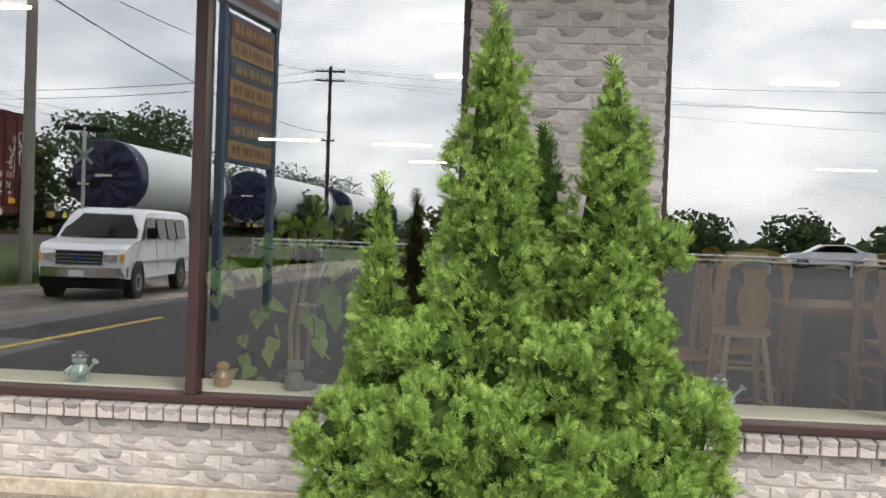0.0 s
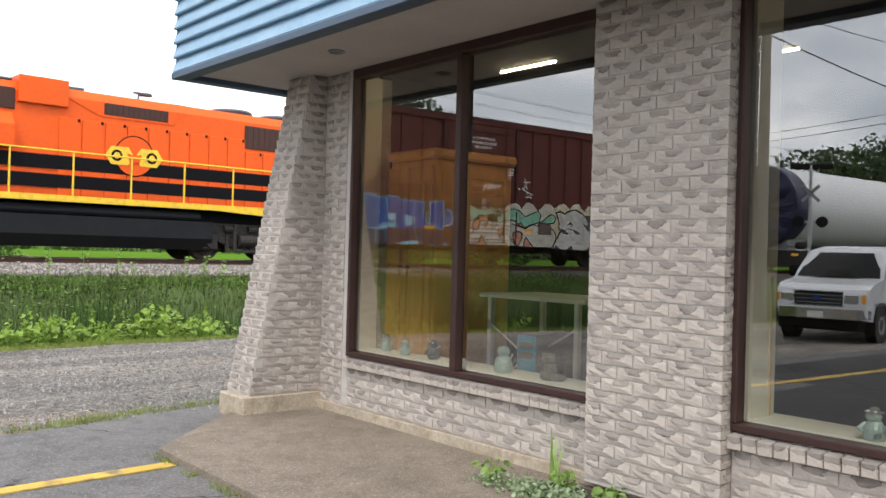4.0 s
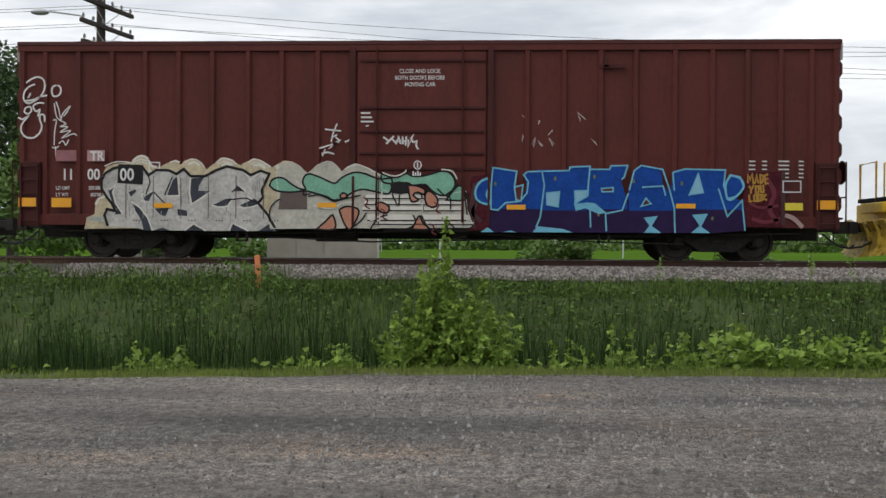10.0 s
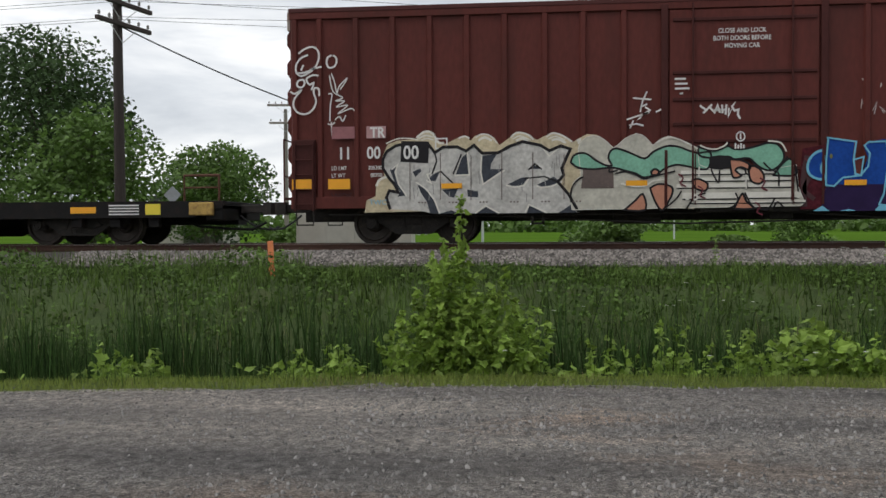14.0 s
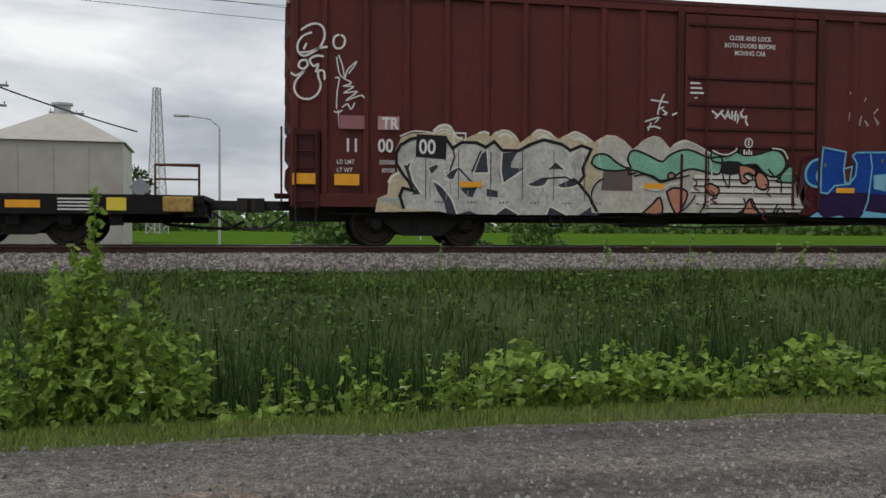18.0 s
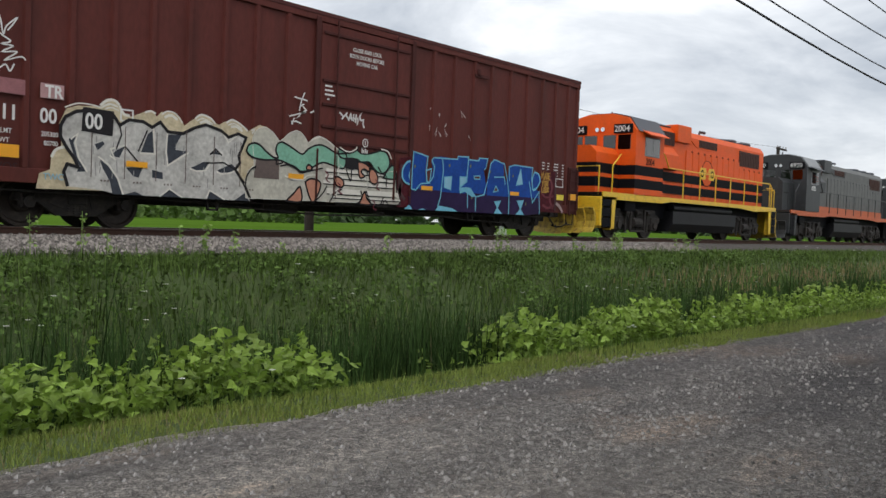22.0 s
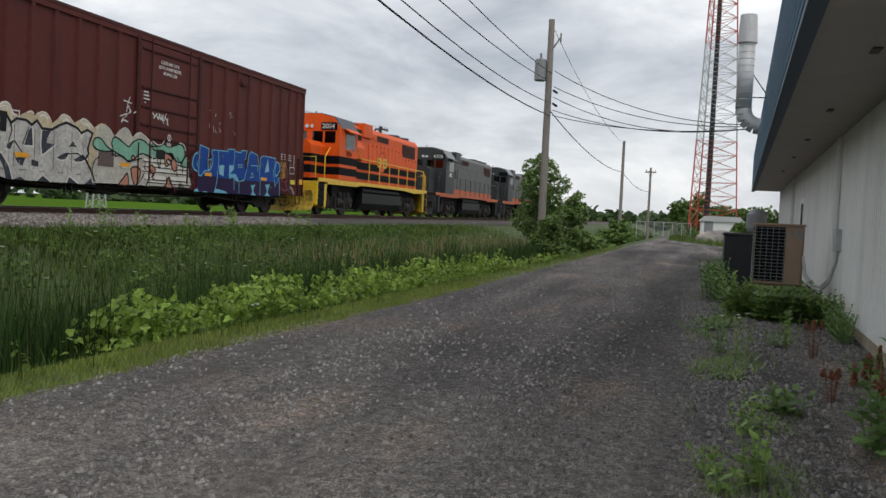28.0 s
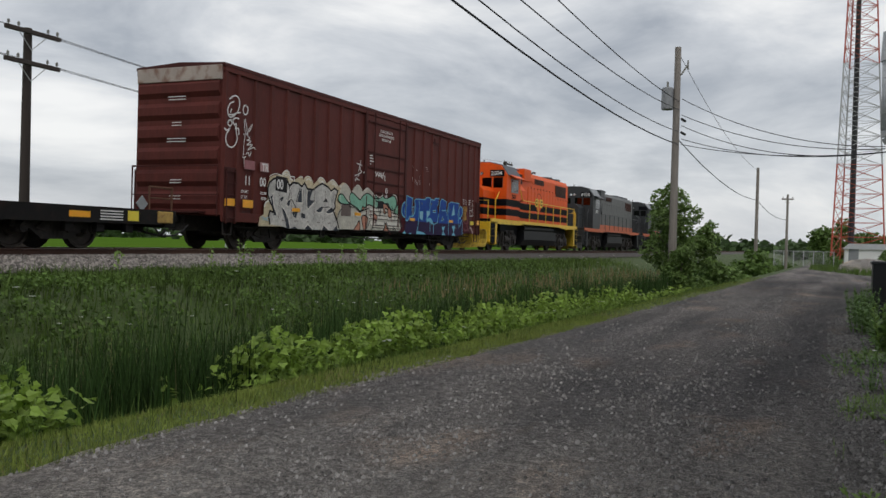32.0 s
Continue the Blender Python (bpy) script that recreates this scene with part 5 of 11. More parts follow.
        paint(car, rib, Y + 0.0125, M_GW, "white paint on a door rib")
        squiggle(car, [(rib[0][0], rib[2][1] - 0.02), (rib[2][0], rib[2][1] - 0.02)], 0.026, M_GK, D - 0.0145, "dark gap below a door rib")
    for line in ([(-0.94, 2.01), (-0.78, 1.95), (-0.59, 1.92), (-0.37, 2.01), (-0.31, 2.08)],
                 [(-3.56, 0.88), (-3.55, 1.15), (-3.44, 1.33), (-3.3, 1.41)],
                 [(-1.19, 0.71), (-1.01, 0.96), (-0.79, 1.05)],
                 [(-0.19, 1.05), (-0.13, 0.9), (-0.19, 0.8), (-0.33, 0.72)],
                 [(0, 1.05), (0.15, 0.78), (0.29, 0.72), (0.48, 0.72), (0.6, 0.93)],
                 [(0.37, 1.67), (0.52, 1.52), (0.67, 1.45), (0.68, 1.18)],
                 [(-2.65, 1.47), (-2.42, 1.51), (-2.21, 1.44), (-2.05, 1.36), (-1.83, 1.41), (-1.41, 1.51)],
                 [(-0.68, 1.54), (-0.63, 1.42), (-0.53, 1.27), (-0.51, 1.52)],
                 [(0.57, 1.52), (0.78, 1.67), (0.85, 1.79)],
                 [(1, 1.59), (1.03, 1.36), (1.07, 1.06)],
                 [(-1.67, 0.7), (-1.4, 0.92), (-1.28, 1.1)],
                 [(-0.14, 1.57), (-0, 1.52), (0.02, 1.35), (0.05, 1.13)],
                 [(0.57, 0.72), (0.66, 0.85), (0.79, 0.73)],
                 [(-2.74, 1.62), (-2.76, 1.51), (-2.59, 1.54)]):
        squiggle(car, flow(line), 0.034, M_GK, D - 0.026, "dark painted line over the door")
    for line in ([(-1.79, 2.11), (-1.54, 2.21), (-1.29, 2.15), (-0.95, 1.97)], [(-0.91, 2.04), (-0.74, 1.97), (-0.56, 1.96), (-0.39, 2.04), (-0.36, 2.1)], [(0.46, 2.11), (0.71, 2.07), (0.83, 1.89)], [(-2.52, 1.26), (-2.25, 1.2), (-2.02, 1.21), (-1.86, 1.31), (-1.59, 1.34)], [(-0.92, 1.6), (-0.93, 1.39)], [(0.02, 1.42), (0.03, 1.13)]):
        squiggle(car, flow(line), 0.03, M_GW, D - 0.0262, "white highlight of the painted band")
    for x, z in ((-1.16, 0.97), (-1, 0.96), (1.07, 0.99)):
        squiggle(car, loop_pts(x, z, 0.045, 0.05, n=10), 0.03, M_GW, D - 0.029, "small white painted ring")
    for k in range(4):             # dark posts and rods stand clear of the paint
        x = (-1.6, -1.0, 0.98, 1.56)[k]
        squiggle(car, [(x, 0.8), (x + 0.004, 1.95)], (0.06, 0.02, 0.02, 0.05)[k], M_CARD, D - 0.0275, "bare dark door rod")
    for x, z in ((-0.95, 1.2), (0.3, 1.35), (-1.35, 1.45), (0.2, 0.85)):
        squiggle(car, flow([(x, z), (x + 0.1, z - 0.08), (x + 0.05, z - 0.2), (x + 0.16, z - 0.26)]), 0.03, M_GR, D - 0.0265, "dark red painted line")
    squiggle(car, loop_pts(-0.09, 2.21, 0.085, 0.095, n=12), 0.025, M_DECALW, D - 0.030, "white ring mark on the door")
    squiggle(car, [(-0.09, 2.15), (-0.09, 2.27)], 0.03, M_DECALW, D - 0.030, "white bar in the ring mark")
    for k in range(4):
        squiggle(car, [(-0.19 + 0.055 * k, 1.96), (-0.19 + 0.055 * k, 2.07 - 0.03 * (k % 2))], 0.035, M_DECALW, D - 0.030, "unreadable white stencil mark")
    paint(car, [(1.12, 0.7), (1.10, 1.3), (1.16, 1.95), (1.62, 2.02), (1.66, 0.7)], Y - 0.002, M_GCRUST, "dark crimson painted patch")
    for line, w in (([(1.2, 0.75), (1.18, 1.3), (1.26, 1.8)], 0.12), ([(1.3, 1.35), (1.2, 1.1), (1.4, 0.9)], 0.09)):
        squiggle(car, flow(line), w, M_GK2, D - 0.001, "black sprayed stroke")
    squiggle(car, flow([(1.2, 1.75), (1.3, 1.66), (1.45, 1.6)]), 0.035, M_GR, D - 0.002, "crimson sprayed stroke")
    # third piece: royal blue letters that turn purple downwards, with light blue outlines
    letters = ([(1.66, 2.16), (2.18, 2.07), (2.14, 1.7), (2.18, 1.43), (2.29, 1.37), (2.37, 1.51), (2.45, 1.75), (2.37, 1.95), (2.45, 2.06), (2.77, 2.12), (2.82, 1.75), (2.8, 1.38), (2.78, 1.01), (2.7, 0.8), (2.52, 0.66), (1.56, 0.66), (1.54, 0.97), (1.66, 1.17), (1.62, 1.48)],
               [(2.77, 2.11), (3.42, 2.1), (3.44, 2.16), (3.89, 2.19), (3.88, 1.75), (3.84, 1.59), (3.79, 1.35), (3.97, 0.66), (2.52, 0.66), (2.7, 0.8), (2.8, 1.38), (2.82, 1.75)],
               [(3.9, 2.13), (4.32, 2.13), (4.36, 2.2), (4.75, 2.21), (4.68, 1.94), (4.6, 1.9), (4.7, 1.58), (4.8, 1.09), (5.06, 0.66), (3.97, 0.66), (3.79, 1.35), (3.84, 1.59), (3.9, 1.81)],
               [(4.91, 2.06), (5.03, 2.2), (5.52, 2.13), (5.57, 1.76), (5.73, 1.58), (5.82, 1.13), (5.82, 0.66), (5.06, 0.66), (4.8, 1.09), (4.78, 1.58), (4.84, 1.86)],
               [(5.81, 2.09), (6.06, 2.13), (6.96, 2.12), (6.96, 1.58), (7.35, 1.41), (7.44, 0.72), (6.72, 0.66), (5.82, 0.66), (5.82, 1.13), (5.72, 1.52)])
    for k, poly in enumerate(letters):
        paint(car, poly, Y + 0.004 + 0.001 * k, M_GB, "royal blue painted letter")
        paint(car, clipped(poly, 1.20 - 0.03 * (k % 2)), Y + 0.010 + 0.001 * k, M_GP, "purple lower half of a painted letter")
    for poly in ([(1.56, 1.91), (1.39, 1.84), (1.27, 1.67), (1.27, 1.46), (1.4, 1.34), (1.6, 1.32), (1.52, 1.52), (1.57, 1.7)],
                 [(7.1, 1.99), (7.32, 1.92), (7.4, 1.72), (7.23, 1.5), (7.05, 1.44), (6.99, 1.75)]):
        paint(car, poly, Y + 0.0165, M_GB, "royal blue painted curl")
        squiggle(car, flow(poly + poly[:1]), 0.05, M_GL, D - 0.019, "light blue outline of a curl")
    for k, hole in enumerate(([(2.9, 1.57), (3.2, 1.6), (3.17, 1.25), (2.91, 1.3)],
                             [(3.55, 1.62), (3.83, 1.63), (3.81, 1.48), (3.56, 1.35)],
                             [(4.16, 1.68), (4.43, 1.7), (4.43, 1.61), (4.18, 1.6)],
                             [(5.18, 1.46), (5.3, 1.33), (5.07, 1.27)],
                             [(6.37, 2.03), (6.49, 1.59), (6.17, 1.54)],
                             [(2.16, 1.7), (2.36, 1.76), (2.31, 1.38), (2.2, 1.42)])):
        paint(car, hole, Y + 0.0155, M_CAR if k in (2, 3, 5) else M_GT2, "bare hole in a painted letter")
        squiggle(car, hole + hole[:1], 0.032, M_GL, D - 0.021, "light blue outline of a hole")
    for poly in ([(3.53, 1.33), (3.79, 1.34), (4.01, 1.32), (4.25, 1.11), (4.11, 1.09), (3.79, 1.22), (3.58, 1.16)],
                 [(2.7, 0.8), (3.29, 0.74), (3.52, 0.66), (2.58, 0.66)],
                 [(5.13, 1.01), (5.46, 1.05), (5.32, 0.82), (5.54, 0.66), (5.14, 0.66), (5.27, 0.83)],
                 [(6.24, 1.08), (6.6, 1.11), (6.45, 0.81), (6.65, 0.66), (6.21, 0.66), (6.41, 0.83)],
                 [(1.89, 0.66), (2.08, 0.7), (2.21, 0.66)],
                 [(1.55, 0.77), (1.69, 0.66), (1.56, 0.66), (1.37, 0.66)]):
        paint(car, poly, Y + 0.017, M_GL, "pale blue flare of a painted letter")
    for line in ([(1.63, 2.16), (2.21, 2.07), (2.16, 1.7), (2.2, 1.39)],
                 [(1.66, 2.16), (1.62, 1.68), (1.62, 1.19), (1.78, 1.17), (1.95, 1.34), (2.3, 1.38), (2.45, 1.57), (2.48, 1.83), (2.37, 1.99), (2.47, 2.07)],
                 [(2.45, 2.06), (3.42, 2.09), (3.44, 2.17), (3.9, 2.19), (3.86, 1.75), (3.85, 1.51), (3.56, 1.33)],
                 [(2.79, 2.09), (2.85, 1.75), (2.8, 1.33), (2.76, 1.01), (2.66, 0.77)],
                 [(3.9, 2.12), (4.35, 2.12), (4.38, 2.2), (4.76, 2.21), (4.68, 1.94), (4.62, 1.89)],
                 [(4.78, 1.57), (4.64, 1.18), (4.27, 1.1), (4.01, 1.32), (3.79, 1.34)],
                 [(4.8, 1.64), (4.91, 2.09), (5.07, 2.21), (5.56, 2.12), (5.71, 1.69), (5.83, 1.24), (5.85, 0.66)],
                 [(5.83, 1.64), (5.79, 2.05), (6.06, 2.13), (6.99, 2.11), (6.95, 1.75), (7.01, 1.58)],
                 [(6.83, 1.69), (7.04, 1.05), (7.37, 1.41), (7.44, 0.72)],
                 [(7.1, 2), (7.32, 1.95), (7.41, 1.72), (7.25, 1.51), (7.03, 1.45)],
                 [(3.9, 1.33), (3.92, 0.78)],
                 [(4.26, 1.1), (4.28, 0.69)],
                 [(5.09, 1.71), (5.57, 1.74), (5.63, 1.52)]):
        squiggle(car, line, 0.036, M_GL, D - 0.0195, "light blue outline of a painted letter")
    for x, z in ((1.72, 1.78), (3.1, 1.9), (4.0, 1.95), (4.9, 1.85), (6.0, 1.8), (6.7, 1.0), (4.1, 1.08)):
        paint(car, loop_pts(x, z, 0.03, 0.05, n=10)[:-1], Y + 0.0165, M_GOLIVE, "small faded olive spray dot")
    paint(car, [(7.42, 0.80), (7.40, 1.55), (7.45, 2.06), (8.28, 2.08), (8.33, 1.6), (8.31, 0.80)], Y - 0.001, M_GCRUST, "dark crimson painted patch")
    for line, w in (([(7.9, 1.95), (8.1, 1.6), (8.0, 1.2), (8.2, 0.9)], 0.10), ([(7.55, 1.35), (7.8, 1.25), (8.2, 1.3)], 0.06), ([(7.6, 1.0), (7.9, 0.92), (8.25, 1.0)], 0.08)):
        squiggle(car, flow(line), w, M_GR, D - 0.002, "crimson sprayed stroke")
    squiggle(car, [(8.3, 2.05), (8.31, 0.85)], 0.09, M_GK2, D - 0.0035, "black edge of the painted patch")
    for line in ([(7.5, 1.81), (7.5, 2.01), (7.55, 1.89), (7.6, 2.02), (7.63, 1.79)],
                 [(7.66, 1.79), (7.7, 2.01), (7.74, 1.81)],
                 [(7.67, 1.88), (7.73, 1.89)],
                 [(7.78, 2), (7.79, 1.81), (7.84, 1.85), (7.85, 1.98), (7.78, 2)],
                 [(7.96, 2.02), (7.88, 1.99), (7.89, 1.91), (7.94, 1.91), (7.89, 1.9), (7.9, 1.8), (7.97, 1.81)],
                 [(7.53, 1.75), (7.58, 1.66), (7.64, 1.77)],
                 [(7.58, 1.66), (7.57, 1.57)],
                 [(7.68, 1.74), (7.68, 1.59), (7.74, 1.59), (7.75, 1.74), (7.68, 1.74)],
                 [(7.79, 1.76), (7.8, 1.61), (7.86, 1.61), (7.85, 1.78)],
                 [(7.53, 1.55), (7.54, 1.39), (7.61, 1.4)],
                 [(7.64, 1.53), (7.65, 1.4), (7.71, 1.4), (7.7, 1.54), (7.64, 1.53)],
                 [(7.74, 1.55), (7.75, 1.4), (7.81, 1.42), (7.8, 1.55), (7.74, 1.55)],
                 [(7.84, 1.57), (7.85, 1.41)],
                 [(7.92, 1.56), (7.85, 1.48), (7.93, 1.42)]):
        squiggle(car, line, 0.042, M_GOCH, D - 0.006, "ochre hand-sprayed letter stroke")
    squiggle(car, flow([(8.35, 1.08), (8.55, 1.0), (8.75, 0.8)]), 0.10, M_DUST, D - 0.004, "faded pink sprayed stroke")
    stencil("TWC", 0.16, M_GT2, car, pose(-7.86, D - 0.012, 0.86) @ SIDE, label="pale blue hand-sprayed letters")
    stencil("WOS", 0.2, M_GK2, car, pose(-8.72, -1.512, 0.98) @ SIDE, label="faint dark hand-sprayed letters")
    for x, z in ((-6.08, 1.25), (-2.2, 1.27), (2.2, 1.24), (6.09, 1.28)):
        paint(car, [(x - 0.22, z - 0.055), (x + 0.22, z - 0.055), (x + 0.22, z + 0.055), (x - 0.22, z + 0.055)], Y + 0.03, M_AMBER, "amber reflective strip")
    for x in (-9.32, -8.52, 9.3):
        paint(car, [(x - 0.24, 1.2), (x + 0.24, 1.2), (x + 0.24, 1.42), (x - 0.24, 1.42)], Y + 0.022, M_AMBER, "amber reflective strip")
    paint(car, [(8.34, 1.19), (8.74, 1.19), (8.74, 1.36), (8.34, 1.36)], Y + 0.03, M_LABELY, "yellow inspection label")
    # white tags
    YT = -W - 0.064
    squiggle(car, flow([(-9.19, 4.11), (-9.35, 4.04), (-9.45, 3.9), (-9.45, 3.74), (-9.35, 3.66), (-9.19, 3.72), (-9.03, 3.85), (-8.95, 4.04), (-8.98, 4.21), (-9.1, 4.28), (-9.26, 4.24), (-9.4, 4.14)]), 0.04, M_DECALW, YT)
    squiggle(car, flow([(-9.42, 3.72), (-9.24, 3.74), (-9.07, 3.81), (-8.89, 3.85)]), 0.04, M_DECALW, YT)
    squiggle(car, flow([(-9.35, 3.78), (-9.29, 3.9)]), 0.04, M_DECALW, YT)
    squiggle(car, flow([(-8.96, 3.66), (-9.1, 3.67), (-9.23, 3.59), (-9.16, 3.47), (-9.07, 3.51), (-9.12, 3.35)]), 0.04, M_DECALW, YT)
    squiggle(car, flow([(-9.29, 3.58), (-9.4, 3.56), (-9.44, 3.46), (-9.35, 3.41), (-9.27, 3.49), (-9.3, 3.59)]), 0.04, M_DECALW, YT)
    squiggle(car, flow([(-9.59, 3.33), (-9.49, 3.28), (-9.35, 3.35), (-9.49, 3.18), (-9.52, 3.01), (-9.42, 2.87), (-9.24, 2.84), (-9.09, 2.94), (-9.02, 3.11), (-9.07, 3.28), (-9.05, 3.39), (-8.96, 3.37), (-8.95, 3.22)]), 0.04, M_DECALW, YT)
    squiggle(car, flow([(-8.67, 4.09), (-8.76, 4.04), (-8.78, 3.92), (-8.73, 3.83), (-8.63, 3.84), (-8.57, 3.92), (-8.57, 4.03), (-8.64, 4.09)]), 0.04, M_DECALW, YT)
    squiggle(car, flow([(-8.68, 3.7), (-8.61, 3.51), (-8.56, 3.28), (-8.51, 3.42), (-8.34, 3.59), (-8.39, 3.49), (-8.49, 3.35)]), 0.026, M_DECALW, YT)
    squiggle(car, flow([(-8.72, 3.66), (-8.65, 3.32), (-8.44, 3.18), (-8.58, 3.11), (-8.4, 3.1), (-8.57, 2.98), (-8.33, 3.01), (-8.53, 2.84), (-8.26, 2.94), (-8.18, 2.89)]), 0.026, M_DECALW, YT)
    squiggle(car, flow([(-8.75, 3.26), (-8.67, 3.25), (-8.71, 2.98), (-8.72, 2.67)]), 0.026, M_DECALW, YT)
    squiggle(car, flow([(-8.61, 2.7), (-8.51, 2.77), (-8.44, 2.67), (-8.37, 2.8)]), 0.026, M_DECALW, YT)
    squiggle(car, flow([(-8.77, 2.62), (-8.68, 2.6), (-8.61, 2.65)]), 0.026, M_DECALW, YT)
    squiggle(car, flow([(-8.69, 2.65), (-8.67, 2.35)]), 0.026, M_DECALW, YT)
    for pts in ([(-0.9, 2.87), (-0.78, 2.78)],
                [(-0.65, 2.89), (-0.83, 2.71)],
                [(-0.69, 2.82), (-0.6, 2.72), (-0.54, 2.87), (-0.49, 2.71)],
                [(-0.61, 2.76), (-0.48, 2.78)],
                [(-0.45, 2.88), (-0.44, 2.7)],
                [(-0.36, 2.88), (-0.38, 2.67)],
                [(-0.45, 2.77), (-0.36, 2.78)],
                [(-0.31, 2.81), (-0.32, 2.64), (-0.19, 2.92), (-0.25, 2.84), (-0.2, 2.75), (-0.12, 2.77), (-0.13, 2.66), (-0.08, 2.58)]):
        squiggle(car, pts, 0.042, M_DECALW, -W - 0.056)
    for pts in ([(-2.27, 3.05), (-2.1, 3.03), (-1.89, 3.01)],
                [(-1.98, 3.18), (-2.06, 3.01), (-2.1, 2.86), (-1.98, 2.92)],
                [(-2.4, 2.6), (-2.18, 2.67), (-1.93, 2.75)],
                [(-1.95, 2.74), (-2.06, 2.71), (-2.18, 2.59), (-2.1, 2.65)],
                [(-2.35, 2.48), (-2.2, 2.51), (-2.05, 2.47)],
                [(-2.26, 2.58), (-2.33, 2.42)],
                [(-2.1, 2.88), (-2.12, 2.75)],
                [(-1.8, 2.75), (-1.71, 2.79), (-1.61, 2.86)],
                [(-1.67, 2.62), (-1.61, 2.68)],
                [(-1.31, 3.12), (-1.24, 3.13)],
                [(-2.02, 2.86), (-1.92, 2.79), (-2.01, 2.74)]):
        squiggle(car, pts, 0.034, M_DECALW, YT)
    for k in range(9):
        x, z = r.uniform(2.2, 4.2), r.uniform(2.6, 3.3)
        squiggle(car, [(x, z), (x + r.uniform(-.1, .1), z + r.uniform(.05, .2)), (x + r.uniform(0, .15), z + r.uniform(-.1, .1))], 0.012, M_DECALW, -W - 0.003, "white paint scratch")
    # stencils
    def mark(text, x, z, size, y=-W - 0.0035, align='LEFT', mat=M_DECALW):
        stencil(text, size, mat, car, pose(x, y, z) @ SIDE, align=align, squeeze=0.85, bold=0.001 if size < 0.2 else 0.008)
    mark("CLOSE AND LOCK\nBOTH DOORS BEFORE\nMOVING CAR", -0.05, 4.36, 0.135, -W - 0.055, 'CENTER')
    mark("11", -8.57, 1.86, 0.36)
    mark("00", -7.92, 1.86, 0.36, -W - 0.064)
    mark("LD LMT", -8.71, 1.62, 0.12); mark("LT WT", -8.71, 1.46, 0.12)
    mark("205300", -7.89, 1.62, 0.12, -W - 0.064); mark("80700", -7.84, 1.46, 0.12, -W - 0.064)
    paint(car, [(-8.68, 2.29), (-8.18, 2.29), (-8.18, 2.55), (-8.68, 2.55)], 0.012, material("faded_pink_patch", (0.30, 0.12, 0.13), 0.7), "faded pink paint patch")
    paint(car, [(-7.92, 2.29), (-7.5, 2.29), (-7.5, 2.55), (-7.92, 2.55)], 0.012, material("dusty_rose_patch", (0.42, 0.24, 0.24), 0.7), "dusty rose patch")
    mark("TR", -7.84, 2.31, 0.31, -W - 0.076)
    paint(car, [(-7.18, 1.78), (-6.58, 1.74), (-6.56, 2.2), (-7.16, 2.22)], Y + 0.014, M_GK, "black number patch")
    mark("00", -7.12, 1.84, 0.40, D - 0.019)
    squiggle(car, [(-6.42, 2.05), (-6.42, 2.26), (-6.18, 2.26), (-6.18, 2.05), (-6.42, 2.05)], 0.03, M_DECALW, D - 0.006, "white stencilled frame")
    for x0, w, rows in ((7.53, 0.15, 3), (7.83, 0.11, 3), (8.20, 0.24, 5), (8.66, 0.11, 5)):
        for k in range(rows):
            z = 2.30 - k * 0.092
            paint(car, [(x0, z), (x0 + w, z), (x0 + w, z + 0.030), (x0, z + 0.030)], 0.006, M_DECALW, "unreadable white dimensional data")
    squiggle(car, [(8.3, 1.61), (8.3, 1.86), (8.7, 1.86), (8.7, 1.61), (8.3, 1.61)], 0.025, M_DECALW, D - 0.004, "white stencilled box")
    for k in range(3):
        paint(car, [(-1.42, 3.4 - k * 0.1), (-1.2 + 0.04 * k, 3.4 - k * 0.1), (-1.2 + 0.04 * k, 3.44 - k * 0.1), (-1.42, 3.44 - k * 0.1)], 0.012 + 0.04, M_DECALW, "unreadable white stencil line")
    for z, w in ((4.22, 0.62), (3.50, 0.34), (3.05, 0.66), (1.9, 0.4), (1.45, 0.4)):
        for k in range(2):
            part("end_stencil", Shape().box(-L - 0.096, -L - 0.094, -w / 2, w / 2, z - k * 0.08, z + 0.022 - k * 0.08), M_DECALW, car, "unreadable white stencil line")


build_boxcar()


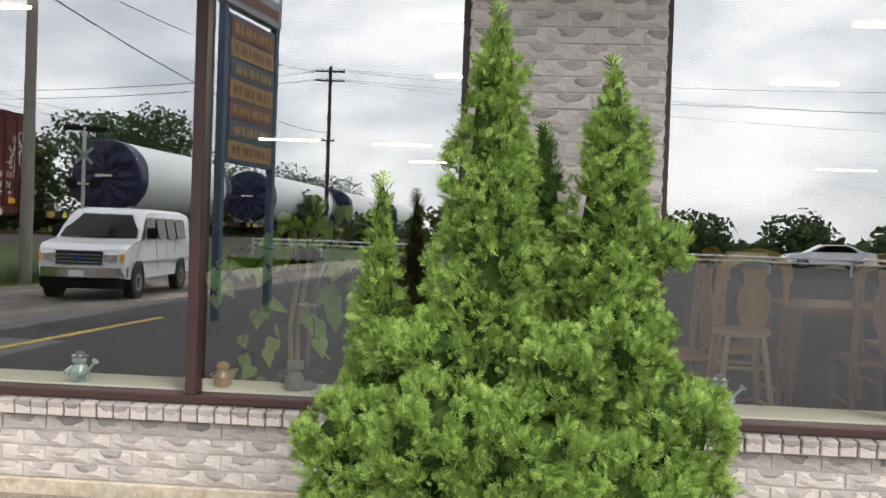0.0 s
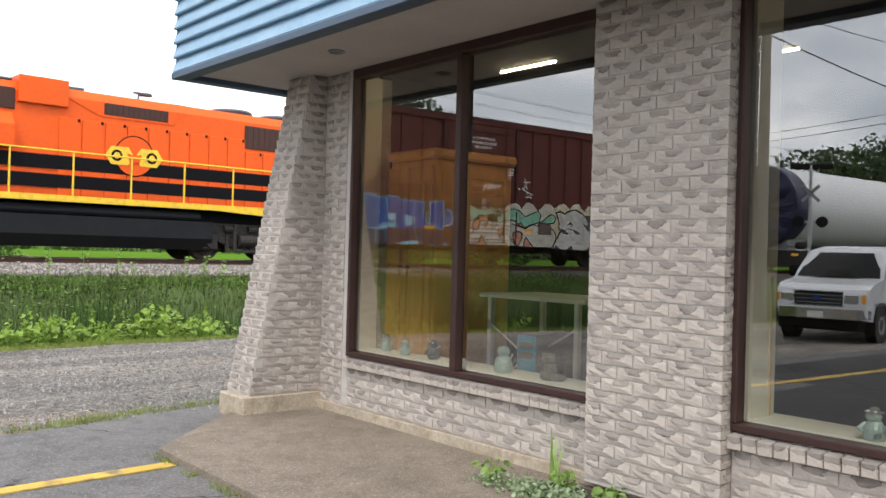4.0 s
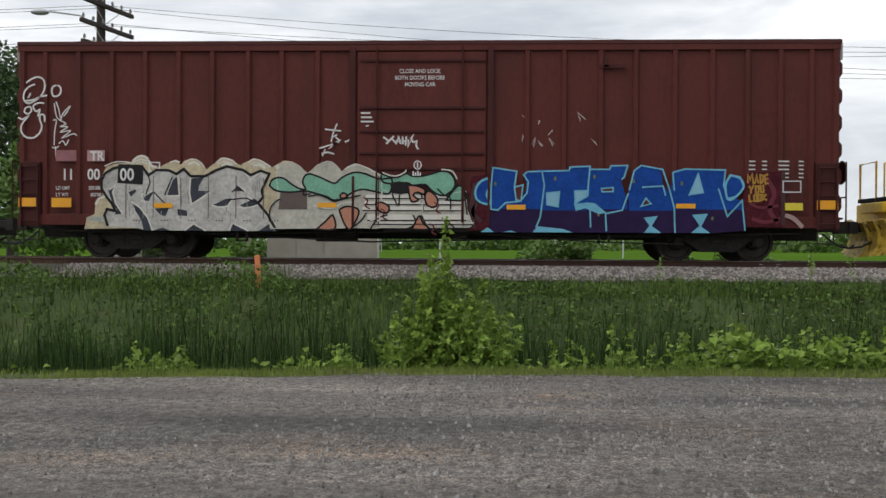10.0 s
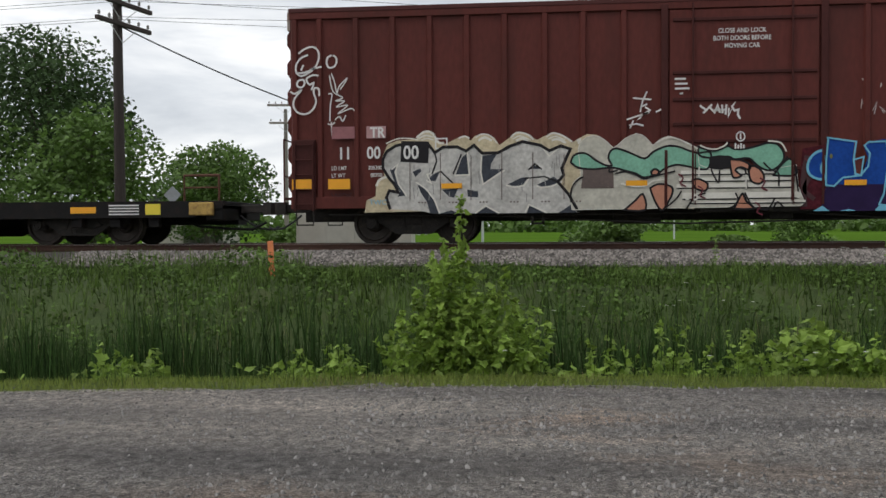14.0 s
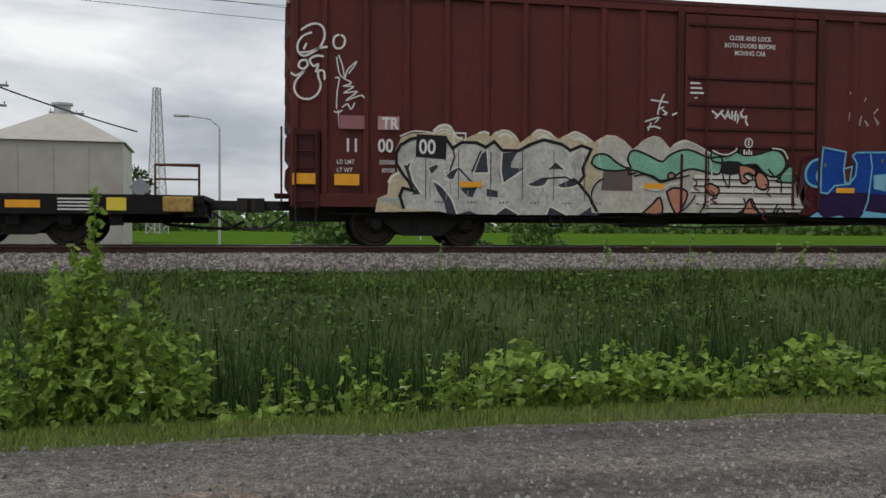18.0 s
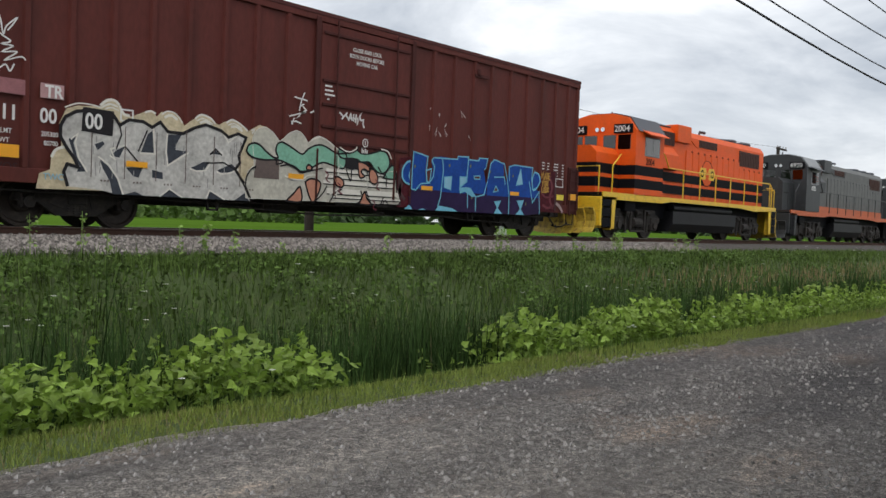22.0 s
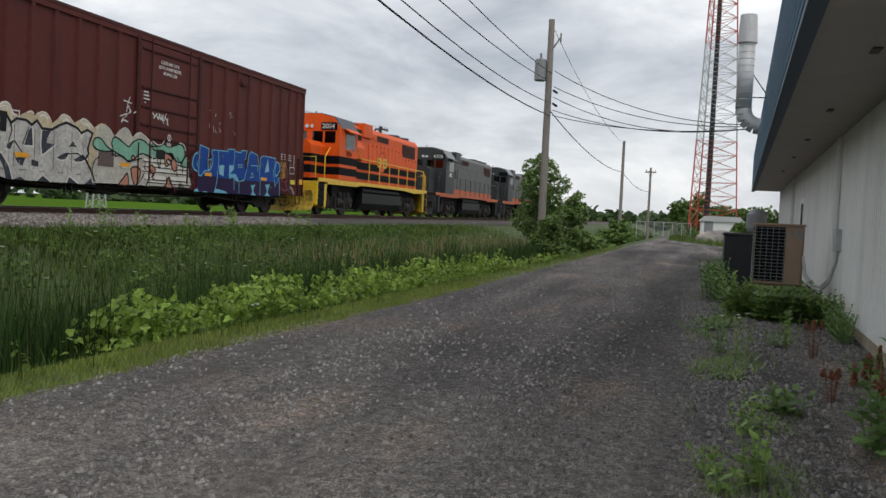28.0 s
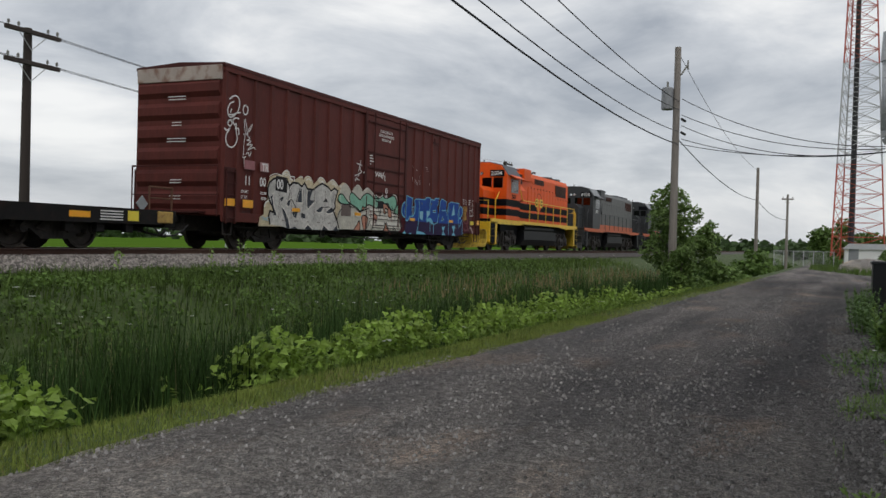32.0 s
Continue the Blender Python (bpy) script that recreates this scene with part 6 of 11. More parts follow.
def engine(name, label, offset, length, axles, hood, stripe, sill, cab_roof, rail_mat, number, long_hood):
    """A road-switcher diesel with its short nose at -x."""
    eng = thing(name, label, "locomotive", pose(0, TRACK_Y, RAIL_Z), group="diesel locomotives of the train")
    MOVING.append((eng, offset))
    h = length / 2
    deck = 1.6
    end_mat = sill if hood is M_ORANGE else hood
    part("frame", Shape().box(-h + 0.6, h - 0.6, -1.45, 1.45, deck - 0.1, deck, 0.01).box(-h + 0.6, h - 0.6, -0.6, 0.6, 0.85, deck - 0.1), M_TRUCK if rail_mat is not M_YELLOW else M_BLACK, eng)
    for side in (-1, 1):
        y0, y1 = sorted((side * 1.45, side * 1.5))
        part("side_sill", Shape().prism([(-h + 0.7, deck + 0.02), (h - 0.7, deck + 0.02), (h - 0.7, deck - 0.16), (h * 0.62, deck - 0.24), (h * 0.42, deck - 0.14), (-h * 0.34, deck - 0.14), (-h * 0.42, deck - 0.22), (-h + 0.7, deck - 0.24)], y0, y1, "y"), sill, eng, "painted side sill of the walkway")
    # nose, cab and long hood
    x_nose, x_cab, x_hood = -h + 1.2, -h + 2.85, -h + 5.45
    part("nose", Shape().prism([(-0.85, deck), (0.85, deck), (0.85, 3.05), (0.6, 3.3), (-0.6, 3.3), (-0.85, 3.05)], x_nose, x_cab + 0.05, "x"), hood, eng, "short low nose")
    prof = [(-1.5, deck), (1.5, deck), (1.5, 3.95), (1.12, 4.45), (0.5, 4.6), (-0.5, 4.6), (-1.12, 4.45), (-1.5, 3.95)]
    cab = part("cab", Shape().prism(prof, x_cab, x_hood - 0.4, "x"), hood, eng, "driver's cab")
    roof = [(-1.54, 3.94), (-1.15, 4.49), (-0.5, 4.64), (0.5, 4.64), (1.15, 4.49), (1.54, 3.94), (1.5, 3.97), (1.12, 4.47), (0.5, 4.62), (-0.5, 4.62), (-1.12, 4.47), (-1.5, 3.97)]
    part("cab_roof", Shape().prism(roof, x_cab + 0.16, x_hood - 0.35, "x"), cab_roof, cab, "dark grey cab roof")
    for side in (-1, 1):
        y0, y1 = sorted((side * 1.495, side * 1.52))
        xa = x_cab + 0.68
        win = part("side_window", Shape().box(xa, xa + 1.16, y0, y1, 3.06, 3.78, 0.01), M_SILVER, cab, "sliding side window in an aluminium frame")
        g0, g1 = sorted((side * 1.515, side * 1.527))
        for k in (0, 1):
            part("pane", Shape().box(xa + 0.07 + k * 0.53, xa + 0.56 + k * 0.53, g0, g1, 3.12, 3.72), M_ENGLASS, win)
        part("awning", Shape().prism([(side * 1.5, 3.96), (side * 1.82, 3.80), (side * 1.82, 3.83), (side * 1.5, 4.0)], xa - 0.2, xa + 1.36, "x"), hood, cab)
    for y in (-1.28, -0.66, 0.14, 0.76):
        part("windscreen", Shape().box(x_cab - 0.02, x_cab + 0.01, y, y + 0.52, 3.28, 3.8, 0.008), M_ENGLASS, cab, "dark front cab window")
    for y in (-1.36, 0.58):
        part("number_board", Shape().box(x_cab - 0.06, x_cab + 0.01, y, y + 0.78, 3.86, 4.2, 0.02), M_BLACK, cab, "black number board")
        if number:
            stencil(number, 0.32, M_WHITE, cab, pose(x_cab - 0.066, y + 0.74, 3.92) @ pose(0, 0, 0, 90, 0, -90), label="white number on a black board")
    part("headlight", Shape().cyl((x_cab - 0.06, -0.12, 4.02), (x_cab + 0.02, -0.12, 4.02), 0.085, n=12).cyl((x_cab - 0.06, 0.12, 4.02), (x_cab + 0.02, 0.12, 4.02), 0.085, n=12), M_CHROME, cab, "twin round headlights")
    hoodp = [(-0.85, deck), (0.85, deck), (0.85, 4.25), (0.68, 4.5), (-0.68, 4.5), (-0.85, 4.25)]
    part("long_hood", Shape().prism(hoodp, x_hood - 0.45, h - 0.9, "x"), long_hood, eng, "long engine hood")
    part("inertial_filter_box", Shape().box(x_hood + 1.78, x_hood + 3.02, -0.98, 0.98, 3.96, 4.66, 0.02), hood, eng)
    part("blower_duct", Shape().prism([(-0.85, 2.75), (-1.12, 2.8), (-1.12, 3.35), (-0.85, 3.68)], x_hood + 0.2, x_hood + 1.66, "x"), hood, eng)
    part("roof_hatch", Shape().box(x_hood - 0.3, x_hood + 1.7, -0.7, 0.7, 4.5, 4.58, 0.03), M_ENGROOF, eng)
    for k in range(2 if axles == 2 else 3):
        x = h - 2.2 - k * 1.7
        part("radiator_fan", Shape().lathe([(0.62, 4.48), (0.66, 4.6), (0.6, 4.66), (0.2, 4.66)], 20, (x, 0, 0)), M_ENGROOF, eng, "round dark roof fan")
    part("exhaust_stack", Shape().box(x_hood + 3.2, x_hood + 3.7, -0.25, 0.25, 4.48, 4.66, 0.02), M_ENGROOF, eng)
    part("air_horn", Shape().tube([Vector((x_hood + 5.2, -0.3, 4.48)), Vector((x_hood + 5.2, -0.3, 4.68)), Vector((x_hood + 5.6, -0.3, 4.72))], 0.04, 6).cyl((x_hood + 5.0, -0.4, 4.72), (x_hood + 5.5, -0.4, 4.70), 0.03, 0.07, 8), M_ENGROOF, eng)
    part("antenna", Shape().cyl((x_cab + 1.3, 0.3, 4.6), (x_cab + 1.3, 0.3, 4.85), 0.03, n=6), M_BLACK, eng)
    for side in (-1, 1):
        y0, y1 = sorted((side * 0.85, side * 0.885))
        grs = [(x_hood + 0.15, x_hood + 1.72, 3.76, 4.3), (x_hood + 4.0, x_hood + 5.85, 3.92, 4.24), (h - 3.9, h - 1.5, 3.45, 4.15)]
        w0, w1 = sorted((side * 0.85, side * 0.872))
        part("radiator_wing", Shape().prism([(x_hood + 3.0, 4.25), (x_hood + 3.9, 3.86), (x_hood + 6.0, 3.86), (x_hood + 6.3, 4.25)], w0, w1, "y"), hood, eng, "flared panel round the upper grille")
        for xa, xb, za, zb in grs:
            g = part("radiator_grille", Shape().box(xa, xb, y0, y1, za, zb, 0.01), M_GRILLE, eng, "dark slatted air intake grille")
            for k in range(12):
                x = xa + (xb - xa) * (k + 0.5) / 12
                part("slat", Shape().box(x - 0.018, x + 0.018, min(y0, side * 0.9), max(y1, side * 0.9), za + 0.03, zb - 0.03), M_GRILLE, g)
        # hood doors
        for k in range(int((h - 1.2 - x_hood - 2.8) / 0.62)):
            x = x_hood + 2.8 + k * 0.62
            dz = 3.7 if x < h - 4.0 else 3.35
            part("hood_door", Shape().box(x + 0.015, x + 0.605, y0 if side < 0 else y0, y1 - side * 0.018 if side > 0 else y1, 1.62, dz, 0.012) if side < 0 else Shape().box(x + 0.015, x + 0.605, 0.85, 0.868, 1.62, dz, 0.008), long_hood, eng)
            part("door_latch", Shape().box(x + 0.5, x + 0.56, min(y0, side * 0.905), max(y1, side * 0.905), 3.62 if x < h - 4.0 else 3.26, 3.70 if x < h - 4.0 else 3.34), stripe, eng)
    # stripes
    if stripe is M_BLACK:
        for za, zb in ((2.33, 2.69), (1.84, 2.19)):
            part("stripe", Shape().box(x_nose - 0.004, x_cab - 0.004, -0.858, 0.858, za, zb), stripe, eng, "black livery stripe")
            part("stripe", Shape().box(x_cab - 0.004, x_hood - 0.396, -1.506, 1.506, za, zb), stripe, eng, "black livery stripe")
            part("stripe", Shape().box(x_hood - 0.396, h - 0.896, -0.892, 0.892, za, zb), stripe, eng, "black livery stripe")
        # round crest with a yellow device on the hood
        cxm = h - 7.38
        for side in (-1,):
            y = side * 0.9
            ring = Shape().lathe([(0.57, y), (0.57, y - 0.006), (0.545, y - 0.006), (0.545, y)], 28, (cxm, 0, 2.86), "y")
            part("crest_ring", ring, stripe, eng, "round crest outline")
            part("crest_disc", Shape().cyl((cxm, y - 0.003, 2.86), (cxm, y, 2.86), 0.54, n=28), hood, eng)
            for k in (-1, 1):
                hexa = [(cxm + k * 0.42 + 0.40 * a, 2.84 + 0.25 * b) for a, b in ((-1, 0), (-.6, 1), (.6, 1), (1, 0), (.6, -1), (-.6, -1))]
                part("crest_wing", Shape().prism(hexa, y - 0.014, y - 0.008, "y"), M_YELLOW, eng, "yellow crest device")
                part("crest_wheel", Shape().cyl((cxm + k * 0.5, y - 0.018, 2.84), (cxm + k * 0.5, y - 0.014, 2.84), 0.16, n=16), M_BLACK, eng)
                part("crest_wheel", Shape().cyl((cxm + k * 0.5, y - 0.022, 2.84), (cxm + k * 0.5, y - 0.018, 2.84), 0.09, n=12), M_YELLOW, eng)
            part("crest_leaf", Shape().prism([(cxm - 0.14, 2.67), (cxm + 0.14, 2.67), (cxm + 0.2, 2.92), (cxm + 0.06, 2.88), (cxm, 3.06), (cxm - 0.06, 2.88), (cxm - 0.2, 2.92)], y - 0.026, y - 0.02, "y"), M_ORANGE, eng)
    else:
        part("stripe", Shape().box(x_hood - 0.396, h - 0.896, -0.895, 0.895, 1.63, 2.02), M_REDSTR, eng, "orange-red stripe along the foot of the hood")
    if number:
        stencil(number, 0.34, M_BLACK if hood is M_ORANGE else M_WHITE, cab, pose(x_cab + 0.79, -1.504, 2.75) @ SIDE, label="painted engine number", bold=0.006)
    # end pilots, steps, handrails
    for e in (-1, 1):
        xa, xb = sorted((e * (h - 0.7), e * (h - 0.58)))
        p = part("pilot", Shape().box(xa, xb, -1.48, 1.48, 0.42, 1.45, 0.02), end_mat, eng, "end pilot sheet")
        plow_mat = M_PLOW if hood is M_ORANGE else end_mat
        plow = part("plow", Shape().box(min(e * (h - 0.6), e * (h - 0.12)), max(e * (h - 0.6), e * (h - 0.12)), -0.75, 0.75, 0.4, 0.6), plow_mat, eng, "dirty V-shaped snow plough")
        blade = [(0.10, 0.10), (-0.06, 0.28), (-0.13, 0.50), (-0.10, 0.72), (0.02, 0.95), (-0.03, 0.97), (-0.17, 0.74), (-0.20, 0.50), (-0.13, 0.25), (0.02, 0.10)]
        for side in (-1, 1):           # hollow blades that sweep back from the middle
            for q in range(4):
                ya, yb = sorted((side * 0.35 * q, side * 0.35 * (q + 1)))
                part("blade", Shape().prism([(e * (h + 0.06 - 0.10 * q + u), z + 0.03 * q) for u, z in blade], ya, yb, "y"), plow_mat, plow)
        for side in (-1, 1):
            y0, y1 = sorted((side * 1.2, side * 1.5))
            st = part("step_well", Shape().box(min(e * (h - 1.25), e * (h - 0.7)), max(e * (h - 1.25), e * (h - 0.7)), y0, y0 + 0.04 if side > 0 else y0 + 0.04, 0.35, 1.45), M_BLACK, eng)
            part("step_side", Shape().box(min(e * (h - 1.32), e * (h - 1.24)), max(e * (h - 1.32), e * (h - 1.24)), y0, y1, 0.3, 1.45, 0.01), end_mat, eng)
            o0, o1 = sorted((side * 1.46, side * 1.50))
            part("step_plate", Shape().prism([(e * (h - 1.24), 0.34), (e * (h - 1.52), 0.34), (e * (h - 1.58), 1.3), (e * (h - 1.66), 1.45), (e * (h - 1.24), 1.45)], o0, o1, "y"), end_mat, eng, "painted plate beside the steps")
            for k in range(3):
                part("step", Shape().box(min(e * (h - 1.25), e * (h - 0.7)), max(e * (h - 1.25), e * (h - 0.7)), y0, y1, 0.36 + k * 0.36, 0.4 + k * 0.36), rail_mat, st)
            part("grab_rail", Shape().tube([Vector((e * (h - 1.3), side * 1.48, 1.4)), Vector((e * (h - 1.3), side * 1.48, 2.55)), Vector((e * (h - 1.9), side * 1.45, 3.0 if e < 0 else 2.5))], 0.022, 6), rail_mat, eng)
            part("end_rail", Shape().tube([Vector((e * (h - 0.62), side * 1.35, 1.5)), Vector((e * (h - 0.62), side * 1.35, 2.5)), Vector((e * (h - 0.62), side * 0.45, 2.5)), Vector((e * (h - 0.62), side * 0.45, 1.5))], 0.022, 6), rail_mat, eng)
        part("anticlimber", Shape().box(min(e * (h - 0.58), e * (h - 0.3)), max(e * (h - 0.58), e * (h - 0.3)), -0.6, 0.6, 1.2, 1.45, 0.02), end_mat, eng)
        coupler(eng, e * (h - 0.5), e)
    n = 7 if axles == 2 else 9
    for side in (-1, 1):
        y = side * 1.46
        xs = [x_hood - 0.1 + (h - 1.4 - x_hood) * k / n for k in range(n + 1)]
        for x in xs[1:]:
            part("stanchion", Shape().box(x - 0.022, x + 0.022, y - 0.015, y + 0.015, deck - 0.1, 2.74), rail_mat, eng, "handrail post")
        part("handrail", Shape().tube([Vector((x_hood - 0.45, side * 1.5, 3.3)), Vector((xs[0] - 0.1, y, 3.2)), Vector((xs[0] + 0.25, y, 2.76)), Vector((xs[-1], y, 2.74)), Vector((xs[-1] + 0.4, y, 2.45))], 0.022, 6), rail_mat, eng, "long side handrail")
    # tank, trucks
    # black block added to fill the dark space between trucks and tank
    part("underframe", Shape().box(-h + 1.6, h - 1.6, -0.95, 0.95, 0.8, deck - 0.12), M_BLACK, eng, "black block added for the dark space under the deck")
    part("battery_box", Shape().box(-h + 2.6, -h + 3.4, -1.3, -0.95, 1.0, deck - 0.14, 0.02), M_BLACK, eng)
    tx = 3.1 if axles == 2 else 2.7
    part("fuel_tank", Shape().prism([(-1.35, 0.62), (-1.1, 0.3), (1.1, 0.3), (1.35, 0.62), (1.35, 1.12), (-1.35, 1.12)], -tx + 0.6, tx + 0.6, "x"), M_TANK, eng, "black fuel tank")
    part("air_reservoir", Shape().cyl((-tx + 0.7, -1.2, 1.26), (tx + 0.2, -1.2, 1.26), 0.14, n=12), M_TANK, eng)
    r, gap = 0.51, (2.74 if axles == 2 else 1.95)
    for e in (-1, 1):
        cx = e * (h - 3.75 if axles == 2 else h - 4.4)
        ax_x = [cx - gap / 2, cx + gap / 2] if axles == 2 else [cx - gap, cx, cx + gap]
        for x in ax_x:
            wheelset(eng, x, r, r)
        for side in (-1, 1):
            y0 = side * 1.05
            x0, x1 = ax_x[0] - 0.55, ax_x[-1] + 0.55
            s = Shape().prism([(x0, 0.75), (x0 + 0.3, 0.92), (x1 - 0.3, 0.92), (x1, 0.75), (x1 - 0.1, 0.6), (x1 - 0.6, 0.66), (cx + 0.5, 0.34), (cx - 0.5, 0.34), (x0 + 0.6, 0.66), (x0 + 0.1, 0.6)], y0 - 0.08, y0 + 0.08, "y")
            for x in ax_x:
                s.box(x - 0.26, x + 0.26, y0 - 0.13, y0 + 0.15, 0.30, 0.82, 0.05)
                s.cyl((x, y0, r), (x, y0 + side * 0.2, r), 0.15, n=10)
            s.box(x0 + 0.35, x1 - 0.35, y0 - 0.07, y0 + 0.07, 0.86, 1.10, 0.03)
            s.cyl((cx - 0.48, y0 + side * 0.16, 0.60), (cx + 0.12, y0 + side * 0.16, 0.60), 0.17, n=12)
            for x in (cx - 0.62, cx + 0.42):
                s.box(x - 0.05, x + 0.05, y0 + side * 0.2 - 0.04, y0 + side * 0.2 + 0.04, 0.28, 1.08, 0.01)
            s.box(cx - 0.66, cx + 0.46, y0 + side * 0.2 - 0.03, y0 + side * 0.2 + 0.03, 0.24, 0.32, 0.01)
            for x in (ax_x[0] + 0.55, ax_x[-1] - 0.55, cx):
                s.cyl((x - 0.14, y0 + side * 0.13, 0.95), (x + 0.14, y0 + side * 0.13, 0.95), 0.1, n=8)
                s.box(x - 0.05, x + 0.05, y0 + side * 0.1 - 0.03, y0 + side * 0.1 + 0.03, 0.25, 0.9)
            part("truck_side_frame", s, M_TRUCK, eng, "grimy cast truck side frame")
            for x in (cx - 0.32, cx, cx + 0.32):
                coil = [(0.02, 0.40)] + [(0.115 if q % 2 else 0.08, 0.40 + 0.032 * q) for q in range(10)] + [(0.02, 0.70)]
                part("spring", Shape().lathe(coil, 10, (x, y0 + side * 0.1, 0)), M_TRUCK, eng, "grimy coil spring")
        part("truck_bolster", Shape().box(cx - 0.3, cx + 0.3, -1.0, 1.0, 0.5, 0.9), M_TRUCK, eng)
    return eng


engine("diesel_locomotive", "bright orange four-axle diesel locomotive with black stripes and yellow handrails", 19.55, 17.7, 2, M_ORANGE, M_BLACK, M_YELLOW, M_ENGROOF, M_YELLOW, "2004", M_ORANGE)
engine("diesel_locomotive", "dark grey six-axle diesel locomotive with an orange-red sill", 39.4, 20.6, 3, M_GREYENG, M_ENGPANEL, M_REDSTR, M_SILVER, M_GREYENG, "6920", M_HOODGREY)
engine("diesel_locomotive", "dark grey six-axle diesel locomotive coupled at the head of the train", 60.6, 20.6, 3, M_GREYENG, M_ENGPANEL, M_REDSTR, M_SILVER, M_GREYENG, "", M_HOODGREY)


def tarp_cap(x, e, r, zc, seed):
    """A cloth cap pulled over a tube's end: sleeve, rim and a sagging, pleated face."""
    s, n = Shape(), 72
    rows = [(1.012, -1.0, 0.02), (1.018, -0.6, 0.03), (1.02, -0.2, 0.03), (1.0, 0.04, 0.03), (0.94, 0.10, 0.05), (0.82, 0.13, 0.09), (0.66, 0.16, 0.11), (0.48, 0.17, 0.11), (0.3, 0.18, 0.08), (0.12, 0.18, 0.05), (0.01, 0.18, 0.0)]
    v = []
    for i, (f, dx, amp) in enumerate(rows):
        for j in range(n):
            t = 2 * math.pi * j / n
            fold = math.sin(7 * t + 1.3 * i + seed) * 0.5 + math.sin(13 * t - 0.9 * i + 2 * seed) * 0.35 + math.sin(23 * t + 2.1 * i) * 0.25
            q = r * f * (1 + (0.012 * fold if i < 4 else 0))
            v.append((x + e * (dx + (amp * fold if i > 2 else 0)), q * math.cos(t), zc + q * math.sin(t)))
    m = len(rows)
    s.add(v, [(i * n + j, i * n + (j + 1) % n, (i + 1) * n + (j + 1) % n, (i + 1) * n + j) for i in range(m - 1) for j in range(n)])
    return s


def flatcar(offset, first):
    car = thing("flatcar", "black heavy-duty flatcar carrying a white tower section", "flatcar", pose(0, TRACK_Y, RAIL_Z), group="flatcars of the train")
    MOVING.append((car, offset))
    h = 12.0
    part("deck", Shape().box(-h, h, -1.38, 1.38, 0.8, 0.98, 0.01), M_FLAT, car, "black steel deck")
    for side in (-1, 1):
        y0, y1 = sorted((side * 1.38, side * 1.44))
        part("side_sill", Shape().prism([(-h + 0.6, 0.98), (h - 0.6, 0.98), (h - 0.6, 0.62), (h - 5.2, 0.60), (h - 6.4, 0.18), (-h + 6.4, 0.18), (-h + 5.2, 0.60), (-h + 0.6, 0.62)], y0, y1, "y"), M_FLAT, car, "deep black fishbelly side sill")
        f = side * 1.446
        for x in (h - 8.5, h - 3.2, -h + 3.2):
            part("reflector", Shape().box(x - 0.3, x + 0.3, min(f, f - side * 0.006), max(f, f - side * 0.006), 0.72, 0.86), M_AMBER, car, "faded amber reflective strip")
        part("inspection_label", Shape().box(h - 1.75, h - 1.4, min(f, f - side * 0.006), max(f, f - side * 0.006), 0.68, 0.92), M_LABELY, car, "yellow inspection label")
        for k in range(4):
            part("data_line", Shape().box(h - 2.6, h - 1.9, min(f, f - side * 0.006), max(f, f - side * 0.006), 0.68 + k * 0.065, 0.71 + k * 0.065), M_DECALW, car, "unreadable white data line")
        part("end_casting", Shape().box(h - 0.75, h - 0.2, min(side * 1.2, side * 1.46), max(side * 1.2, side * 1.46), 0.66, 0.95, 0.02), M_LABELY2, car, "faded yellow end casting")
    for e in (-1, 1):
        part("end_sill", Shape().box(min(e * h, e * (h - 0.4)), max(e * h, e * (h - 0.4)), -1.35, 1.35, 0.55, 0.9, 0.02), M_FLAT, car)
        part("end_handrail", Shape().tube([Vector((e * (h - 0.9), -1.3, 0.98)), Vector((e * (h - 0.9), -1.3, 1.55)), Vector((e * (h - 0.1), -1.3, 1.55)), Vector((e * (h - 0.1), -1.3, 0.98))], 0.026, 6).tube([Vector((e * (h - 0.9), -1.3, 1.28)), Vector((e * (h - 0.1), -1.3, 1.28))], 0.02, 6), M_RUSTY, car, "rusty end handrail")
        coupler(car, e * (h - 0.05), e)
        part("brake_hose", Shape().tube([Vector((e * (h - 1.0), -0.9, 0.55)), Vector((e * (h - 0.7), -1.0, 0.42)), Vector((e * (h - 0.1), -0.8, 0.36)), Vector((e * (h + 0.4), -0.5, 0.34)), Vector((e * (h + 0.7), -0.4, 0.5))], 0.03, 6), M_FLAT, car, "black rubber brake hose")
        for q in range(3):
            part("end_bracket", Shape().box(e * (h - 1.6 - 0.9 * q) - 0.12, e * (h - 1.6 - 0.9 * q) + 0.12, -1.36, -1.2, 0.40, 0.66, 0.01), M_FLAT, car)
        freight_truck(car, e * (h - 3.5), 1.9)
    part("centre_sill", Shape().box(-h, h, -0.3, 0.3, 0.45, 0.8), M_FLAT, car)
    post = part("placard_post", Shape().box(10.78, 10.84, -1.3, -1.26, 0.9, 1.2), M_FLAT, car)
    part("placard", Shape().prism([(10.83, 0.92), (11.03, 1.12), (10.83, 1.32), (10.63, 1.12)], -1.33, -1.31, "y"), M_SILVER, post, "plain pale diamond placard")
    # the load
    load = thing("tower_section", "white steel tower section under a dark blue end tarpaulin, on cradles", "wind tower", pose(0, TRACK_Y, RAIL_Z), group="tower sections on the flatcars")
    MOVING.append((load, offset))
    x0, x1, r, zc = (-h + 3.2 if first else -h + 1.0), (h - 7.75 if first else h - 4.0), 2.0, 3.12
    part("shell", Shape().lathe([(r * 0.985, x0), (r, x0 + 0.05), (r, x1 - 0.05), (r * 0.99, x1)], 48, (0, 0, zc), "x"), M_TOWER, load, "smooth white tapered steel tube", True)
